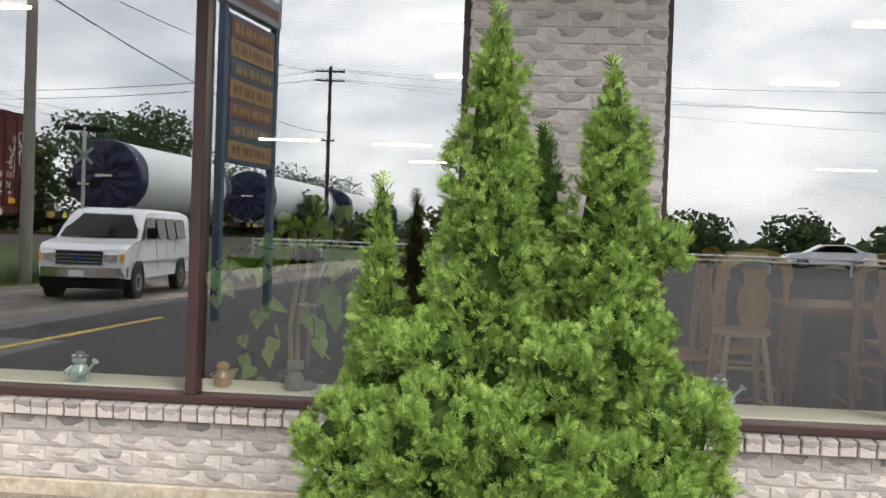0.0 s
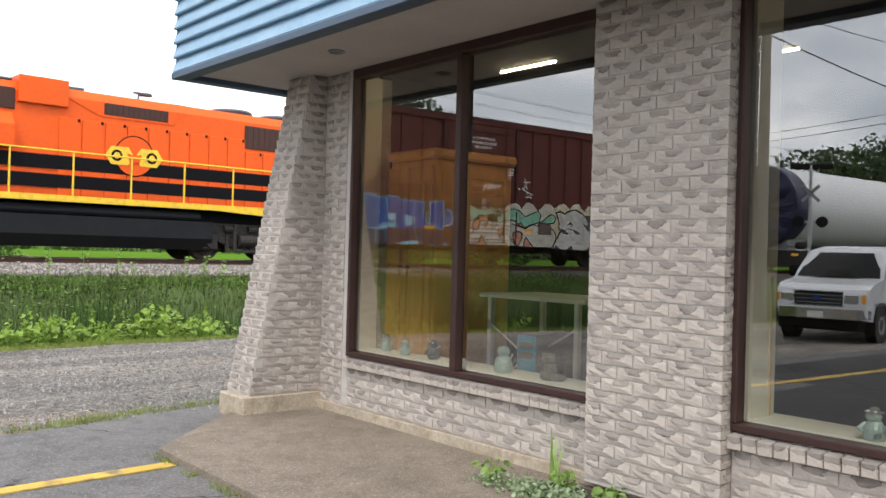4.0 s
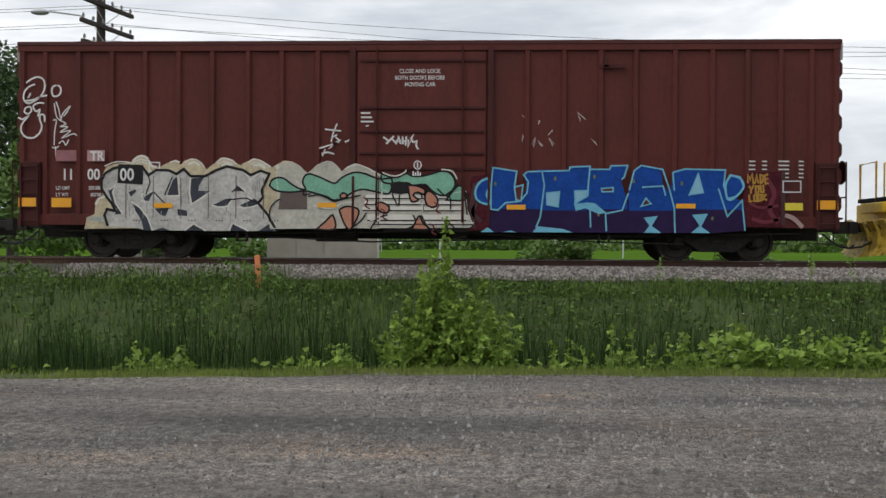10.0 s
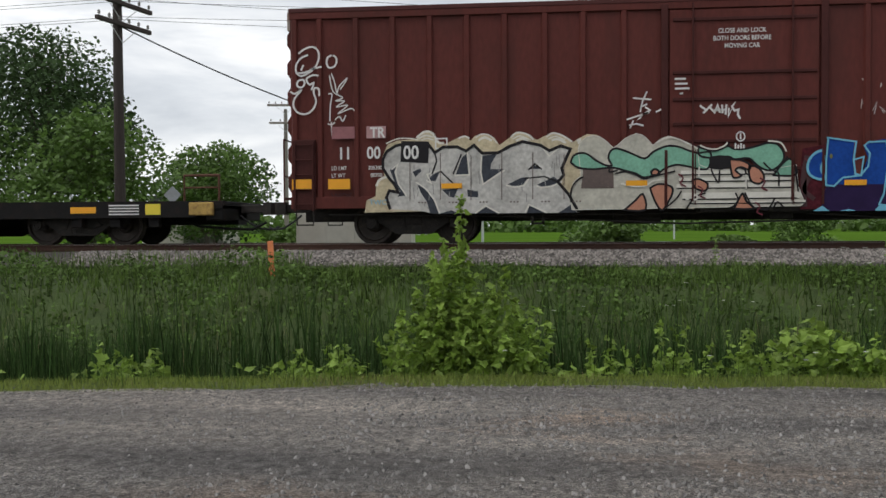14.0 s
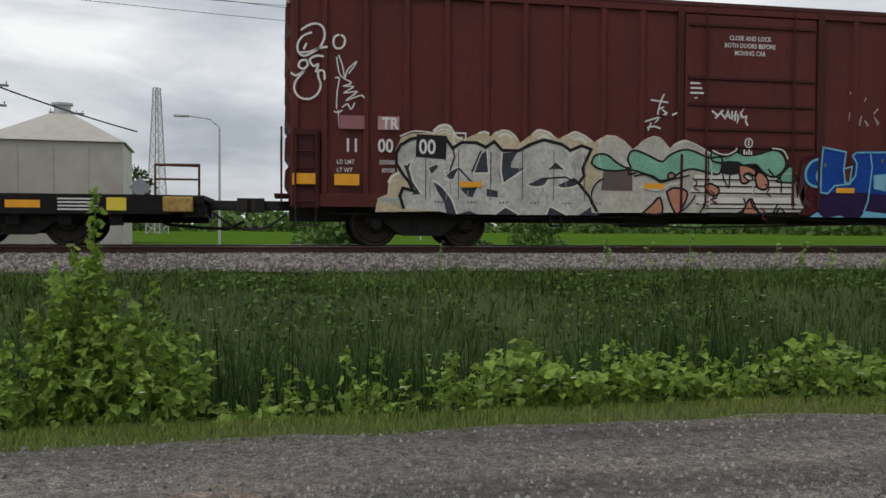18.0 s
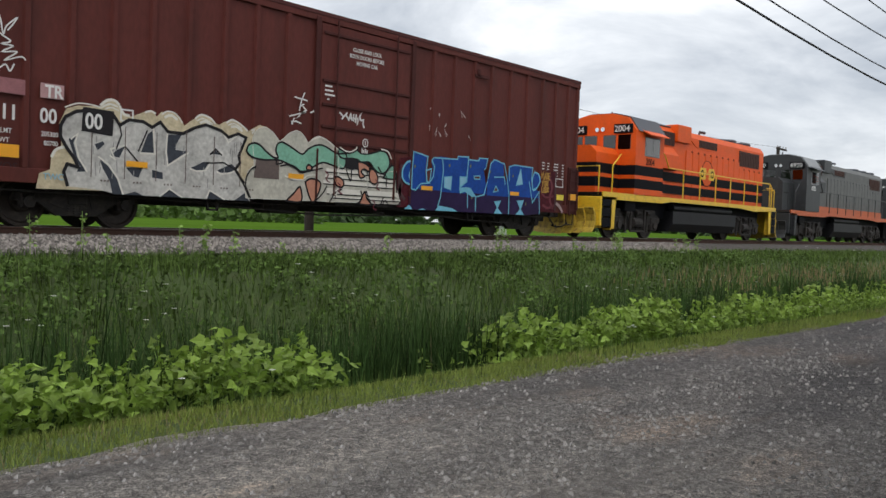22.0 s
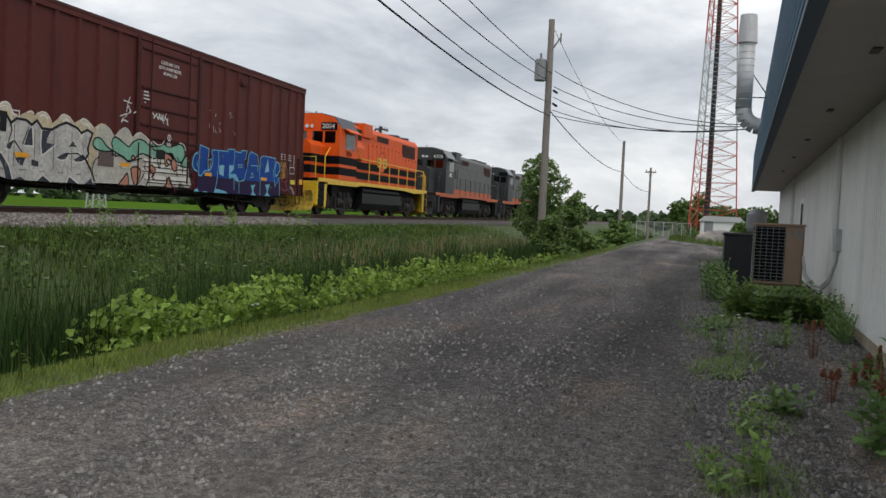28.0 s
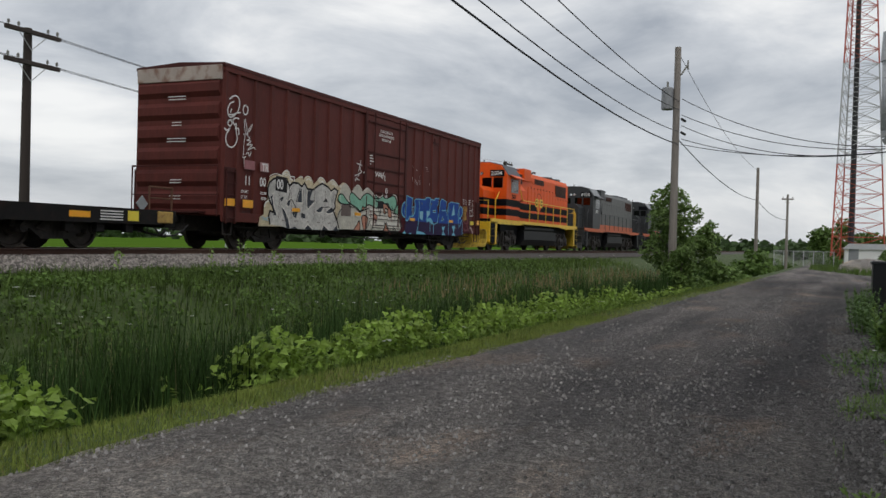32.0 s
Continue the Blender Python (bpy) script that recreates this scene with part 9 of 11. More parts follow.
RW = random.Random(9)
GRAVEL_WEED = "green leafy weed in the gravel beside the wall"
for k, (x, y, h, n, q, lf, mat) in enumerate(((2.64, 0.61, 0.36, 6, 0.14, 0.13, M_WEED), (2.78, 0.86, 0.20, 6, 0.18, 0.10, M_WEED), (2.45, 0.80, 0.18, 5, 0.15, 0.09, M_WEED), (3.9, 0.59, 0.27, 5, 0.15, 0.10, M_WEED), (4.05, 0.45, 0.12, 4, 0.14, 0.08, M_WEED),
                                               (4.64, 0.23, 0.27, 7, 0.22, 0.15, M_LUSH), (4.75, 0.40, 0.16, 5, 0.2, 0.12, M_WEED), (5.95, 0.58, 0.10, 6, 0.25, 0.07, M_WEED), (6.2, 0.85, 0.14, 5, 0.14, 0.07, M_WEED), (7.6, 0.62, 0.36, 6, 0.2, 0.09, M_LUSH),
                                               (9.4, 0.80, 0.20, 7, 0.34, 0.10, M_LUSH), (9.8, 0.55, 0.26, 7, 0.34, 0.10, M_LUSH), (10.2, 0.40, 0.30, 6, 0.3, 0.10, M_LUSH), (8.48, -0.17, 0.52, 3, 0.09, 0.12, M_WEED), (8.55, -0.05, 0.26, 5, 0.14, 0.09, M_LUSH), (6.24, -0.58, 0.28, 6, 0.22, 0.11, M_LUSH))):
    stalk_weed(x, y, h, 400 + k, mat, GRAVEL_WEED, n, q, lf)
stalk_weed(7.5, 0.42, 0.48, 430, M_WEED, "daisy-like weed with white flowers in the gravel", 6, 0.24, 0.07, blooms=4)
stalk_weed(8.9, -0.3, 0.42, 431, M_WEED, "daisy-like weed with white flowers in the gravel", 4, 0.2, 0.06, blooms=2)
for k, (x, y, h) in enumerate(((7.79, -0.38, 0.42), (5.32, -0.19, 0.30), (4.45, -0.42, 0.55))):
    stalk_weed(x, y, h, 440 + k, M_RUSTLEAF, "rust-brown dock stalk in gravel", 4, 0.10, 0.07, 0.03, M_RUSTLEAF)
for k, (x, y, h, n, q) in enumerate(((3.62, -0.20, 0.62, 6, 0.25), (3.95, -0.36, 0.78, 6, 0.26), (4.35, -0.55, 0.80, 6, 0.26), (3.35, -0.30, 0.50, 5, 0.22))):
    stalk_weed(x, y, h, 450 + k, M_LUSH, "tall broad-leaved dock with rust-brown seed spikes against the wall", n, q, 0.20, 0.055, M_RUSTLEAF if k in (0, 1) else None)
for k in range(7):
    stalk_weed(9.3 + 0.32 * k, -0.95 - 0.02 * k, RW.uniform(0.32, 0.58), 460 + k, M_LUSH, "dark leafy weed at the foot of the long wall", 7, 0.24, 0.10, 0.03)
for k in range(26):
    x = 11.2 + 2.3 * RW.random()
    y = -1.05 + 1.45 * RW.random()
    stalk_weed(x, y, RW.uniform(0.36, 0.62) * (1.25 if y > 0.2 else 1.0), 480 + k, M_LUSH if k % 3 else M_WEED, "lush green weed round the air conditioner", 9, 0.28, 0.18, 0.035)
for k in range(8):
    stalk_weed(14.2 + 0.4 * k, 0.28 + 0.25 * RW.random(), RW.uniform(0.7, 0.95), 520 + k, M_LUSH, "tall dark green weed before the bin", 7, 0.26, 0.13, 0.04)
gx = np.random.RandomState(17).uniform(1.6, 12, 5200)
gy = 0.62 - 0.015 * gx + 0.20 * np.random.RandomState(18).randn(5200)
ok = (np.sin(gx * 2.9 + 2 * gy) + np.sin(gy * 5 + gx * 1.7) > 0.35) & (gy > -0.3) & (gy < 1.0)
blades("wall_side_grass", np.stack([gx, gy, 0 * gx], -1)[ok], (0.03, 0.11), (0.004, 0.009), M_WEED, "patchy low grass in the gravel beside the wall", 0.9, 2, 23)
# grass that creeps over the asphalt edge
pk = np.random.RandomState(3)
spot = pk.choice(5, 1000, p=(0.08, 0.34, 0.24, 0.24, 0.10))
px = np.array((-2.45, -1.88, -1.42, -0.82, -2.15))[spot] + np.array((0.08, 0.16, 0.2, 0.22, 0.12))[spot] * pk.randn(1000)
py = np.array((0.34, 0.38, 0.48, 0.52, 0.33))[spot] + 0.05 * pk.randn(1000)
blades("edge_grass", np.stack([px, py, 0 * px], -1), (0.02, 0.085), (0.004, 0.008), M_GRASS, "thin grass along the asphalt edge", 0.9, 1, 12)
qx = np.random.RandomState(5).uniform(-1.83, -1.75, 1300); qy = -0.42 - 2.6 * np.random.RandomState(6).rand(1300)
ok = np.sin(qy * 7) + np.sin(qy * 17 + 1) > -0.5
qx, qy = qx[ok], qy[ok]
qp = np.array([tuple(B @ Vector((a, b, 0.0))) for a, b in zip(qx, qy)])
blades("crack_grass", qp, (0.015, 0.05), (0.004, 0.008), M_GRASS, "thin grass in the joint beside the apron", 0.9, 1, 13)


solid("card", Shape().box(0.048, 0.052, -1.55, -1.42, 0.62, 0.675), M_WHITE, "small white card propped inside the window", "card", B, kind="")
solid("wooden_board", Shape().box(0.29, 0.31, -3.74, -3.66, 0.58, 1.35, 0.003), M_PALE, "tan wooden board upright inside the window", "board", B, kind="")

# ---- the long wall's equipment ----
def build_air_conditioner():
    ob = thing("air_conditioner", "tan outdoor air conditioner with a dark grille, beside the wall", "air conditioner", B @ pose(13.3, 0.58, 0))
    part("body", Shape().box(0, 0.80, 0, 0.78, 0.44, 1.43, 0.02), M_TAN, ob, "tan steel cabinet")
    part("top_panel", Shape().box(-0.015, 0.815, -0.015, 0.795, 1.43, 1.47, 0.008), M_TAN, ob)
    part("base_stand", Shape().box(0.05, 0.75, 0.04, 0.74, 0.0, 0.44, 0.01), M_FOOT, ob, "concrete stand")
    part("coil", Shape().box(-0.006, 0.0, 0.29, 0.77, 0.5, 1.41), M_BLACK, ob, "dark fins")
    part("coil", Shape().box(0.03, 0.78, 0.78, 0.786, 0.5, 1.41), M_BLACK, ob, "dark fins")
    for k in range(16):
        z = 0.52 + k * 0.057
        part("grille_bar", Shape().box(-0.018, -0.008, 0.29, 0.78, z, z + 0.006), M_SILVER, ob)
        part("grille_bar", Shape().box(0.0, 0.78, 0.786, 0.796, z, z + 0.006), M_SILVER, ob)
    for k in range(6):
        y = 0.30 + k * 0.092
        part("grille_bar", Shape().box(-0.02, -0.01, y, y + 0.006, 0.5, 1.41), M_SILVER, ob)
    part("access_panel", Shape().box(-0.012, 0.0, 0.03, 0.25, 0.47, 1.16, 0.004), M_TAN, ob, "brown access panel")
    part("rating_plate", Shape().box(-0.006, 0.0, 0.03, 0.11, 1.24, 1.38), M_SILVER, ob, "pale rating plate")
    part("logo_plate", Shape().box(-0.006, 0.0, 0.17, 0.26, 1.28, 1.34), M_SILVER, ob, "small plain badge")
    pipe = thing("refrigerant_pipe", "grey insulated pipes looping to the wall", "pipe", B)
    for k in range(2):
        part("pipe", Shape().tube([Vector((13.32, 0.59, 0.95)), Vector((13.22, 0.54, 0.66 - 0.05 * k)), Vector((13.1, 0.44, 0.50 - 0.06 * k)), Vector((12.95, 0.33, 0.47 - 0.06 * k)), Vector((12.75, 0.22, 0.62 - 0.05 * k)), Vector((12.62, 0.15, 0.9)), Vector((12.6, 0.13, 1.2))], 0.022, 7), M_GALV, pipe)
    part("isolator_box", Shape().box(12.45, 12.75, 0.09, 0.2, 1.08, 1.42, 0.01), M_GALV, pipe, "grey isolator box")


build_air_conditioner()
for x in (13.12, 26.0):
    dp = thing("downpipe", "white painted downpipe on the long wall", "downpipe", B @ pose(x, 0.15, 0))
    part("pipe", Shape().cyl((0, 0, 0.75), (0, 0, 2.9), 0.06, n=12), M_WHITE, dp)
    part("bracket", Shape().box(-0.07, 0.07, -0.07, 0.0, 1.6, 1.64), M_WHITE, dp)
door = solid("door_1", Shape().box(21.6, 22.6, 0.075, 0.11, 0.2, 2.2, 0.008), M_WSIDE, "plain pale steel door with a dark window", "door", B)
part("door_window", Shape().box(21.75, 22.45, 0.11, 0.118, 1.15, 2.05), M_BLACK, door)
part("door_handle", Shape().cyl((21.7, 0.11, 1.0), (21.7, 0.17, 1.0), 0.02, n=8), M_GALV, door)


def build_duct():
    ob = thing("exhaust_duct", "large galvanised exhaust duct rising from the fascia", "duct", B @ pose(17.1, 1.62, 0))
    part("duct_pipe", Shape().cyl((0, 0.06, 3.85), (0, 0.06, 5.25), 0.165, n=20), M_GALV, ob, "ribbed galvanised stack", True)
    for k in range(10):
        part("seam_ring", Shape().lathe([(0.168, 3.9 + k * 0.14), (0.172, 3.905 + k * 0.14), (0.168, 3.91 + k * 0.14)], 20, (0, 0.06, 0)), M_GALV, ob)
    part("cap", Shape().cyl((0, 0.06, 5.22), (0, 0.06, 5.8), 0.2, 0.17, 20), M_GALV, ob)
    e = Shape()
    pts = [Vector((0, 0.06 - 0.34 * (1 - math.cos(a)), 3.85 - 0.36 * math.sin(a))) for a in [math.pi / 2 * k / 5 for k in range(6)]]
    for a, b in zip(pts[:-1], pts[1:]):
        e.cyl(a, b, 0.168, n=20)
    part("elbow", e, M_GALV, ob, "segmented elbow into the fascia")
    part("stay", Shape().cyl((0, 0.0, 4.7), (0.1, -0.36, 4.2), 0.012, n=6).cyl((0, 0.1, 4.1), (0.1, -0.36, 4.1), 0.012, n=6), M_CABLE, ob)
    tank = thing("wall_tank", "grey ribbed metal hood on the far wall", "hood", B @ pose(35.5, 1.0, 1.2))
    part("hood", Shape().lathe([(0.34, 0), (0.4, 0.14), (0.4, 0.7), (0.2, 0.9), (0.07, 0.94)], 18), M_SILVER, tank)


build_duct()
bn = thing("wheeled_bin", "black plastic bin beside the air conditioner", "bin", pose(17.2, -0.10, 0))
part("body", Shape().prism([(-0.24, 0.08), (0.24, 0.08), (0.3, 1.18), (-0.3, 1.18)], -0.28, 0.28, "y"), M_BINDARK, bn)
part("lid", Shape().box(-0.32, 0.32, -0.31, 0.31, 1.18, 1.25, 0.02), M_BINDARK, bn)
for e in (-1, 1):
    part("wheel", Shape().cyl((0.2, e * 0.25, 0.1), (0.2, e * 0.3, 0.1), 0.1, n=12), M_TYRE, bn)


# ---- poles and cables ----
def pole(x, y, h, r, mat, label, arms=(), lamp=False, transformer=False, lean=0.0, z=0.0, arm_dir=90, group="utility poles"):
    ob = thing("utility_pole", label, "utility pole", pose(x, y, z, 0, lean, 0), group)
    part("shaft", Shape().cyl((0, 0, -0.3), (0, 0, h), r, r * 0.72, 12), mat, ob)
    for k, (az, aw) in enumerate(arms):
        m = pose(0, 0, az, 0, 0, arm_dir)
        a = part("crossarm", Shape().box(-aw, aw, -0.13 - r, -0.01 - r, -0.06, 0.06, 0.01), mat, ob)
        a.matrix_basis = m
        for e in (-1, 1):
            part("brace", Shape().cyl((e * aw * 0.5, -r - 0.05, -0.05), (0, -r, -0.5), 0.012, n=5), M_GALV, a)
        n = max(2, int(aw * 3.2))
        for i in range(2 * n):
            u = -aw + 0.1 + (2 * aw - 0.2) * i / (2 * n - 1)
            if abs(u) > 0.18:
                part("insulator", Shape().lathe([(0.012, 0.06), (0.012, 0.1), (0.045, 0.11), (0.03, 0.15), (0.045, 0.17), (0.01, 0.22)], 8, (u, -0.07 - r, 0)), M_STONEFIG, a)
    if lamp:
        part("lamp_arm", Shape().tube([Vector((0, 0, h - 0.9)), Vector((-0.6, -0.1, h - 0.55)), Vector((-1.5, -0.2, h - 0.45))], 0.025, 6), M_GALV, ob)
        part("lamp_head", Shape().ball((-1.75, -0.2, h - 0.47), 0.3, 10, (1, 0.45, 0.3)), M_GALV, ob, "grey street lamp head")
    if transformer:
        part("transformer", Shape().lathe([(0.2, 0), (0.22, 0.03), (0.22, 0.78), (0.2, 0.82), (0.05, 0.86)], 14, (-0.1, 0.33, h - 2.35)), M_SILVER, ob, "grey pole transformer")
        for k in range(2):
            part("bushing", Shape().cyl((-0.17 + k * 0.14, 0.33, h - 1.52), (-0.17 + k * 0.14, 0.33, h - 1.3), 0.03, n=7), M_STONEFIG, ob)
        part("cutout", Shape().cyl((0.2, -0.1, h - 1.0), (0.55, -0.3, h - 0.55), 0.035, n=7).cyl((0.55, -0.3, h - 0.75), (0.55, -0.3, h - 0.4), 0.03, n=7), M_STONEFIG, ob)
        part("cable_bracket", Shape().cyl((0, -0.2, h - 2.7), (0.25, -0.3, h - 2.75), 0.05, n=7).cyl((0, -0.2, h - 3.2), (0.25, -0.3, h - 3.25), 0.05, n=7), M_CABLE, ob)
    return ob


def cable(a, b, sag, r=0.012, label="thin black overhead cable", n=18):
    a, b = Vector(a), Vector(b)
    pts = []
    for i in range(n + 1):
        t = i / n
        p = a.lerp(b, t)
        p.z -= sag * 4 * t * (1 - t)
        pts.append(p)
    ob = tagged(new("overhead_cable", Shape().tube(pts, r, 5).mesh("overhead_cable", M_CABLE)), label, "cable", group="overhead cables")
    return ob


PR = (31.0, 6.3)
pole(*PR, 8.95, 0.16, M_POLE, "weathered grey wooden pole with a transformer", transformer=True)
pole(60.0, 5.3, 7.0, 0.13, M_POLE, "plain grey wooden pole further along the lane")
pole(80.0, 4.1, 6.4, 0.13, M_POLE, "distant grey wooden pole along the lane", ((6.0, 0.5),))
for z, za, sag in ((5.3, 7.5, 1.3), (5.78, 8.0, 1.48), (6.6, 8.2, 1.47), (6.9, 9.0, 1.3)):
    cable((-16.9, 6.3, za), (PR[0], PR[1] - 0.1, z), sag, 0.02 if z < 5.5 else 0.014)
for z, sag in ((7.0, 0.9), (6.4, 0.8), (6.0, 1.0), (5.5, 0.7), (5.3, 0.5)):
    cable((PR[0], PR[1] - 0.2, z), tuple(B @ Vector((27.0, 1.2, 4.2 + 0.06 * z))), sag * 0.6, 0.014)
cable((PR[0], PR[1], 5.6), (60, 5.3, 4.8), 0.5, 0.02)
cable((PR[0], PR[1], 8.8), (60, 5.3, 6.8), 0.6, 0.01)
cable((60, 5.3, 4.8), (80, 4.1, 4.2), 0.4, 0.02)
# pole line beyond the track
pole(-15.6, 21.5, 8.6, 0.17, M_POLED, "dark creosoted pole with three crossarms and a street lamp", ((8.3, 1.15), (7.66, 1.15), (7.07, 1.1)), lamp=True, z=0.1, arm_dir=75)
pole(15.9, 22.5, 7.15, 0.16, M_POLED, "dark creosoted telegraph pole with two crossarms", ((7.0, 0.95), (6.1, 0.95)), z=0.15, arm_dir=0)
pole(58.0, 22.8, 7.3, 0.16, M_POLED, "dark creosoted telegraph pole", ((7.1, 0.9), (6.3, 0.9)), z=0.15, arm_dir=0)
for k in range(6):
    y = 22.3 - 0.85 + 0.34 * k
    cable((-15.6, 21.4 + 0.1 * k, 8.45 - 0.5 * (k % 3)), (15.9 + 0.34 * k - 0.85, 22.4, 7.25 - 0.9 * (k % 2)), 0.35, 0.007)
    cable((15.9 + 0.34 * k - 0.85, 22.4, 7.25 - 0.9 * (k % 2)), (58.0, 22.8, 7.4 - 0.8 * (k % 2)), 0.5, 0.007)
    cable((-15.6, 21.4 + 0.1 * k, 8.45 - 0.5 * (k % 3)), (-60, 21.5 + 0.1 * k, 8.6 - 0.5 * (k % 3)), 0.5, 0.007)
cable((-15.6, 21.5, 7.2), (-7.6, 27.5, 4.3), 0.3, 0.022)
pole(-17.6, 46, 8.0, 0.14, M_POLE, "distant wooden pole with a crossarm", ((8.2, 1.0), (7.2, 0.9)), z=0.1, arm_dir=10)
pole(-17.5, 62, 9.2, 0.14, M_POLE, "distant wooden pole with crossarms", ((8.8, 1.1), (8.0, 1.1), (7.2, 0.9)), z=0.1, arm_dir=10)


# ---- things beyond the track ----
def build_feed_bin():
    ob = thing("storage_bin", "weathered white steel storage bin with a hipped roof", "storage bin", pose(-9.9, 28.0, 0.1, 0, 0, 5))
    w, h = 1.9, 3.75
    part("wall_shell", Shape().box(-w, w, -w, w, 0, h, 0.02), M_SILO, ob, "pale dented sheet walls")
    part("roof", Shape().add([(-w - .1, -w - .1, h), (w + .1, -w - .1, h), (w + .1, w + .1, h), (-w - .1, w + .1, h), (-0.35, -0.35, h + 0.95), (0.35, -0.35, h + 0.95), (0.35, 0.35, h + 0.95), (-0.35, 0.35, h + 0.95)], [(0, 1, 5, 4), (1, 2, 6, 5), (2, 3, 7, 6), (3, 0, 4, 7), (4, 5, 6, 7), (3, 2, 1, 0)]), M_SILO, ob, "hipped sheet roof")
    part("vent", Shape().cyl((0, 0, h + 0.9), (0, 0, h + 1.25), 0.24, n=12).cyl((0, 0, h + 1.25), (0, 0, h + 1.32), 0.32, n=12), M_GALV, ob)
    for x in (-w, w):
        for k in range(5):
            part("seam", Shape().box(-w + k * w / 2 - 0.02, -w + k * w / 2 + 0.02, -w - 0.02, -w, 0, h), M_SILO, ob)
        break


build_feed_bin()
for k, (x, y, h) in enumerate(((-6.5, 48, 6.6), (1.5, 60, 6.2), (9, 75, 6.0))):
    sl = thing("street_lamp", "grey metal street lamp on a curved arm", "street lamp", pose(x, y, 0.1), group="street lamps beyond the track")
    part("post", Shape().cyl((0, 0, 0), (0, 0, h), 0.08, 0.05, 8), M_GALV, sl)
    part("arm", Shape().tube([Vector((0, 0, h)), Vector((-0.5, 0, h + 0.45)), Vector((-1.7, 0, h + 0.6))], 0.035, 6), M_GALV, sl)
    part("lamp_head", Shape().box(-2.4, -1.6, -0.13, 0.13, h + 0.52, h + 0.65, 0.03), M_GALV, sl)


def lattice(name, label, x, y, h, w0, w1, bays, mats, z=0.0, r=0.05, legs=3, single=False):
    ob = thing(name, label, "lattice mast", pose(x, y, z))
    for k in range(bays):
        za, zb = h * k / bays, h * (k + 1) / bays
        ring = []
        for zz in (za, zb):
            w = w0 + (w1 - w0) * zz / h
            ring.append([Vector((w / 2 * 1.155 * math.cos(2 * math.pi * i / legs + 0.35), w / 2 * 1.155 * math.sin(2 * math.pi * i / legs + 0.35), zz)) for i in range(legs)])
        mat = mats[(k // 7) % len(mats)]
        joined = Shape()
        for i in range(legs):
            j = (i + 1) % legs
            for nm, p0, p1, q, m in (("leg", ring[0][i], ring[1][i], 1.5, 5), ("brace", ring[0][i], ring[1][j], 0.6, 4), ("brace", ring[0][j], ring[1][i], 0.6, 4), ("rung", ring[1][i], ring[1][j], 0.6, 4)):
                if single:
                    part(nm, Shape().cyl(p0, p1, r * q, n=m), mat, ob)
                else:
                    joined.cyl(p0, p1, r * q, n=m)
        if not single:
            tagged(part("bay", joined, mat, ob), "thin lattice struts", kind="stuff")
    return ob


mast = lattice("radio_mast", "tall red and white lattice radio mast", 100.0, -1.7, 46.0, 5.6, 1.4, 30, (M_TOWRED, M_TOWWHITE), r=0.055, single=True)
part("feed_line", Shape().cyl((0.2, 0.1, 0), (0.1, 0.0, 44), 0.32, 0.2, 8), M_CABLE, mast, "bundle of black feed lines")
lattice("power_pylon", "far grey lattice pylon", -19.4, 120.0, 19.5, 2.6, 0.8, 14, (M_TOWWHITE,), r=0.06, legs=4)
lattice("power_pylon", "far grey lattice pylon", 75.0, 60.0, 13.5, 1.8, 0.3, 10, (M_TOWWHITE,), r=0.05, legs=4)

pst = thing("marker_post", "short orange marker post on the embankment", "marker post", pose(-8.81, 13.65, 0.2, 2, -2, 0))
part("post", Shape().box(-0.055, 0.055, -0.02, 0.02, 0, 0.95, 0.01), M_POST, pst)

tree("broadleaf_tree", "tall dark green broadleaf tree beyond the track", -29.0, 41, 11.6, 4.8, M_LEAFD, 41, (0.16, 0.30), 15000, 0.3, 0.22, blobs=26)
tree("broadleaf_tree", "lighter green broadleaf tree beyond the track", -30.5, 34, 6.6, 4.0, M_LEAF, 43, (0.16, 0.3), 6500, 0.2, 0.12)
tree("broadleaf_tree", "lighter green broadleaf tree beyond the track", -22.5, 33, 6.2, 3.2, M_LEAF, 44, (0.16, 0.3), 6000, 0.18, 0.12)
tree("willow_tree", "wind-blown green tree beyond the track", -24.6, 52, 6.6, 4.2, M_LEAF, 45, (0.2, 0.34), 6500, 0.2, 0.15)
tree("broadleaf_tree", "low dark tree beyond the track", -15.5, 60, 6.0, 3.2, M_LEAFD, 46, (0.25, 0.4), 3500, 0.2, 0.1)
tree("broadleaf_tree", "low dark tree beyond the track", -27.0, 60, 7.0, 4.4, M_LEAFD, 47, (0.25, 0.4), 3500, 0.2, 0.1)
tree("spruce_tree", "dark pointed spruce beyond the track", -41, 46, 8.2, 2.0, M_LEAFD, 48, (0.2, 0.3), 3500, 0.2, 0.05, slim=0.7)
tree("spruce_tree", "dark pointed spruce beyond the track", -45, 47, 7.6, 2.0, M_LEAFD, 49, (0.2, 0.3), 3500, 0.2, 0.05, slim=0.7)
for k, (x, y, h, w) in enumerate(((-1.5, 27, 1.9, 3.0), (9.0, 40, 1.6, 3.0), (-13, 30, 1.3, 3), (3.5, 30, 1.0, 2.4))):
    bush("shrub", "green shrub at the field's edge", x, y, h, w, M_LEAF, 60 + k, 1800, (0.1, 0.2))
# sapling that stands in the ditch by the verge
sapling(-4.83, 6.75, 2.05, 0.72, 70, 32, "tall bright green leafy sapling in the ditch")
sapling(-5.15, 6.6, 1.15, 0.85, 72, 22, "low bright green leafy sapling beside the tall one")
sapling(-4.38, 6.65, 1.45, 1.1, 74, 32, "low bright green leafy sapling beside the tall one")
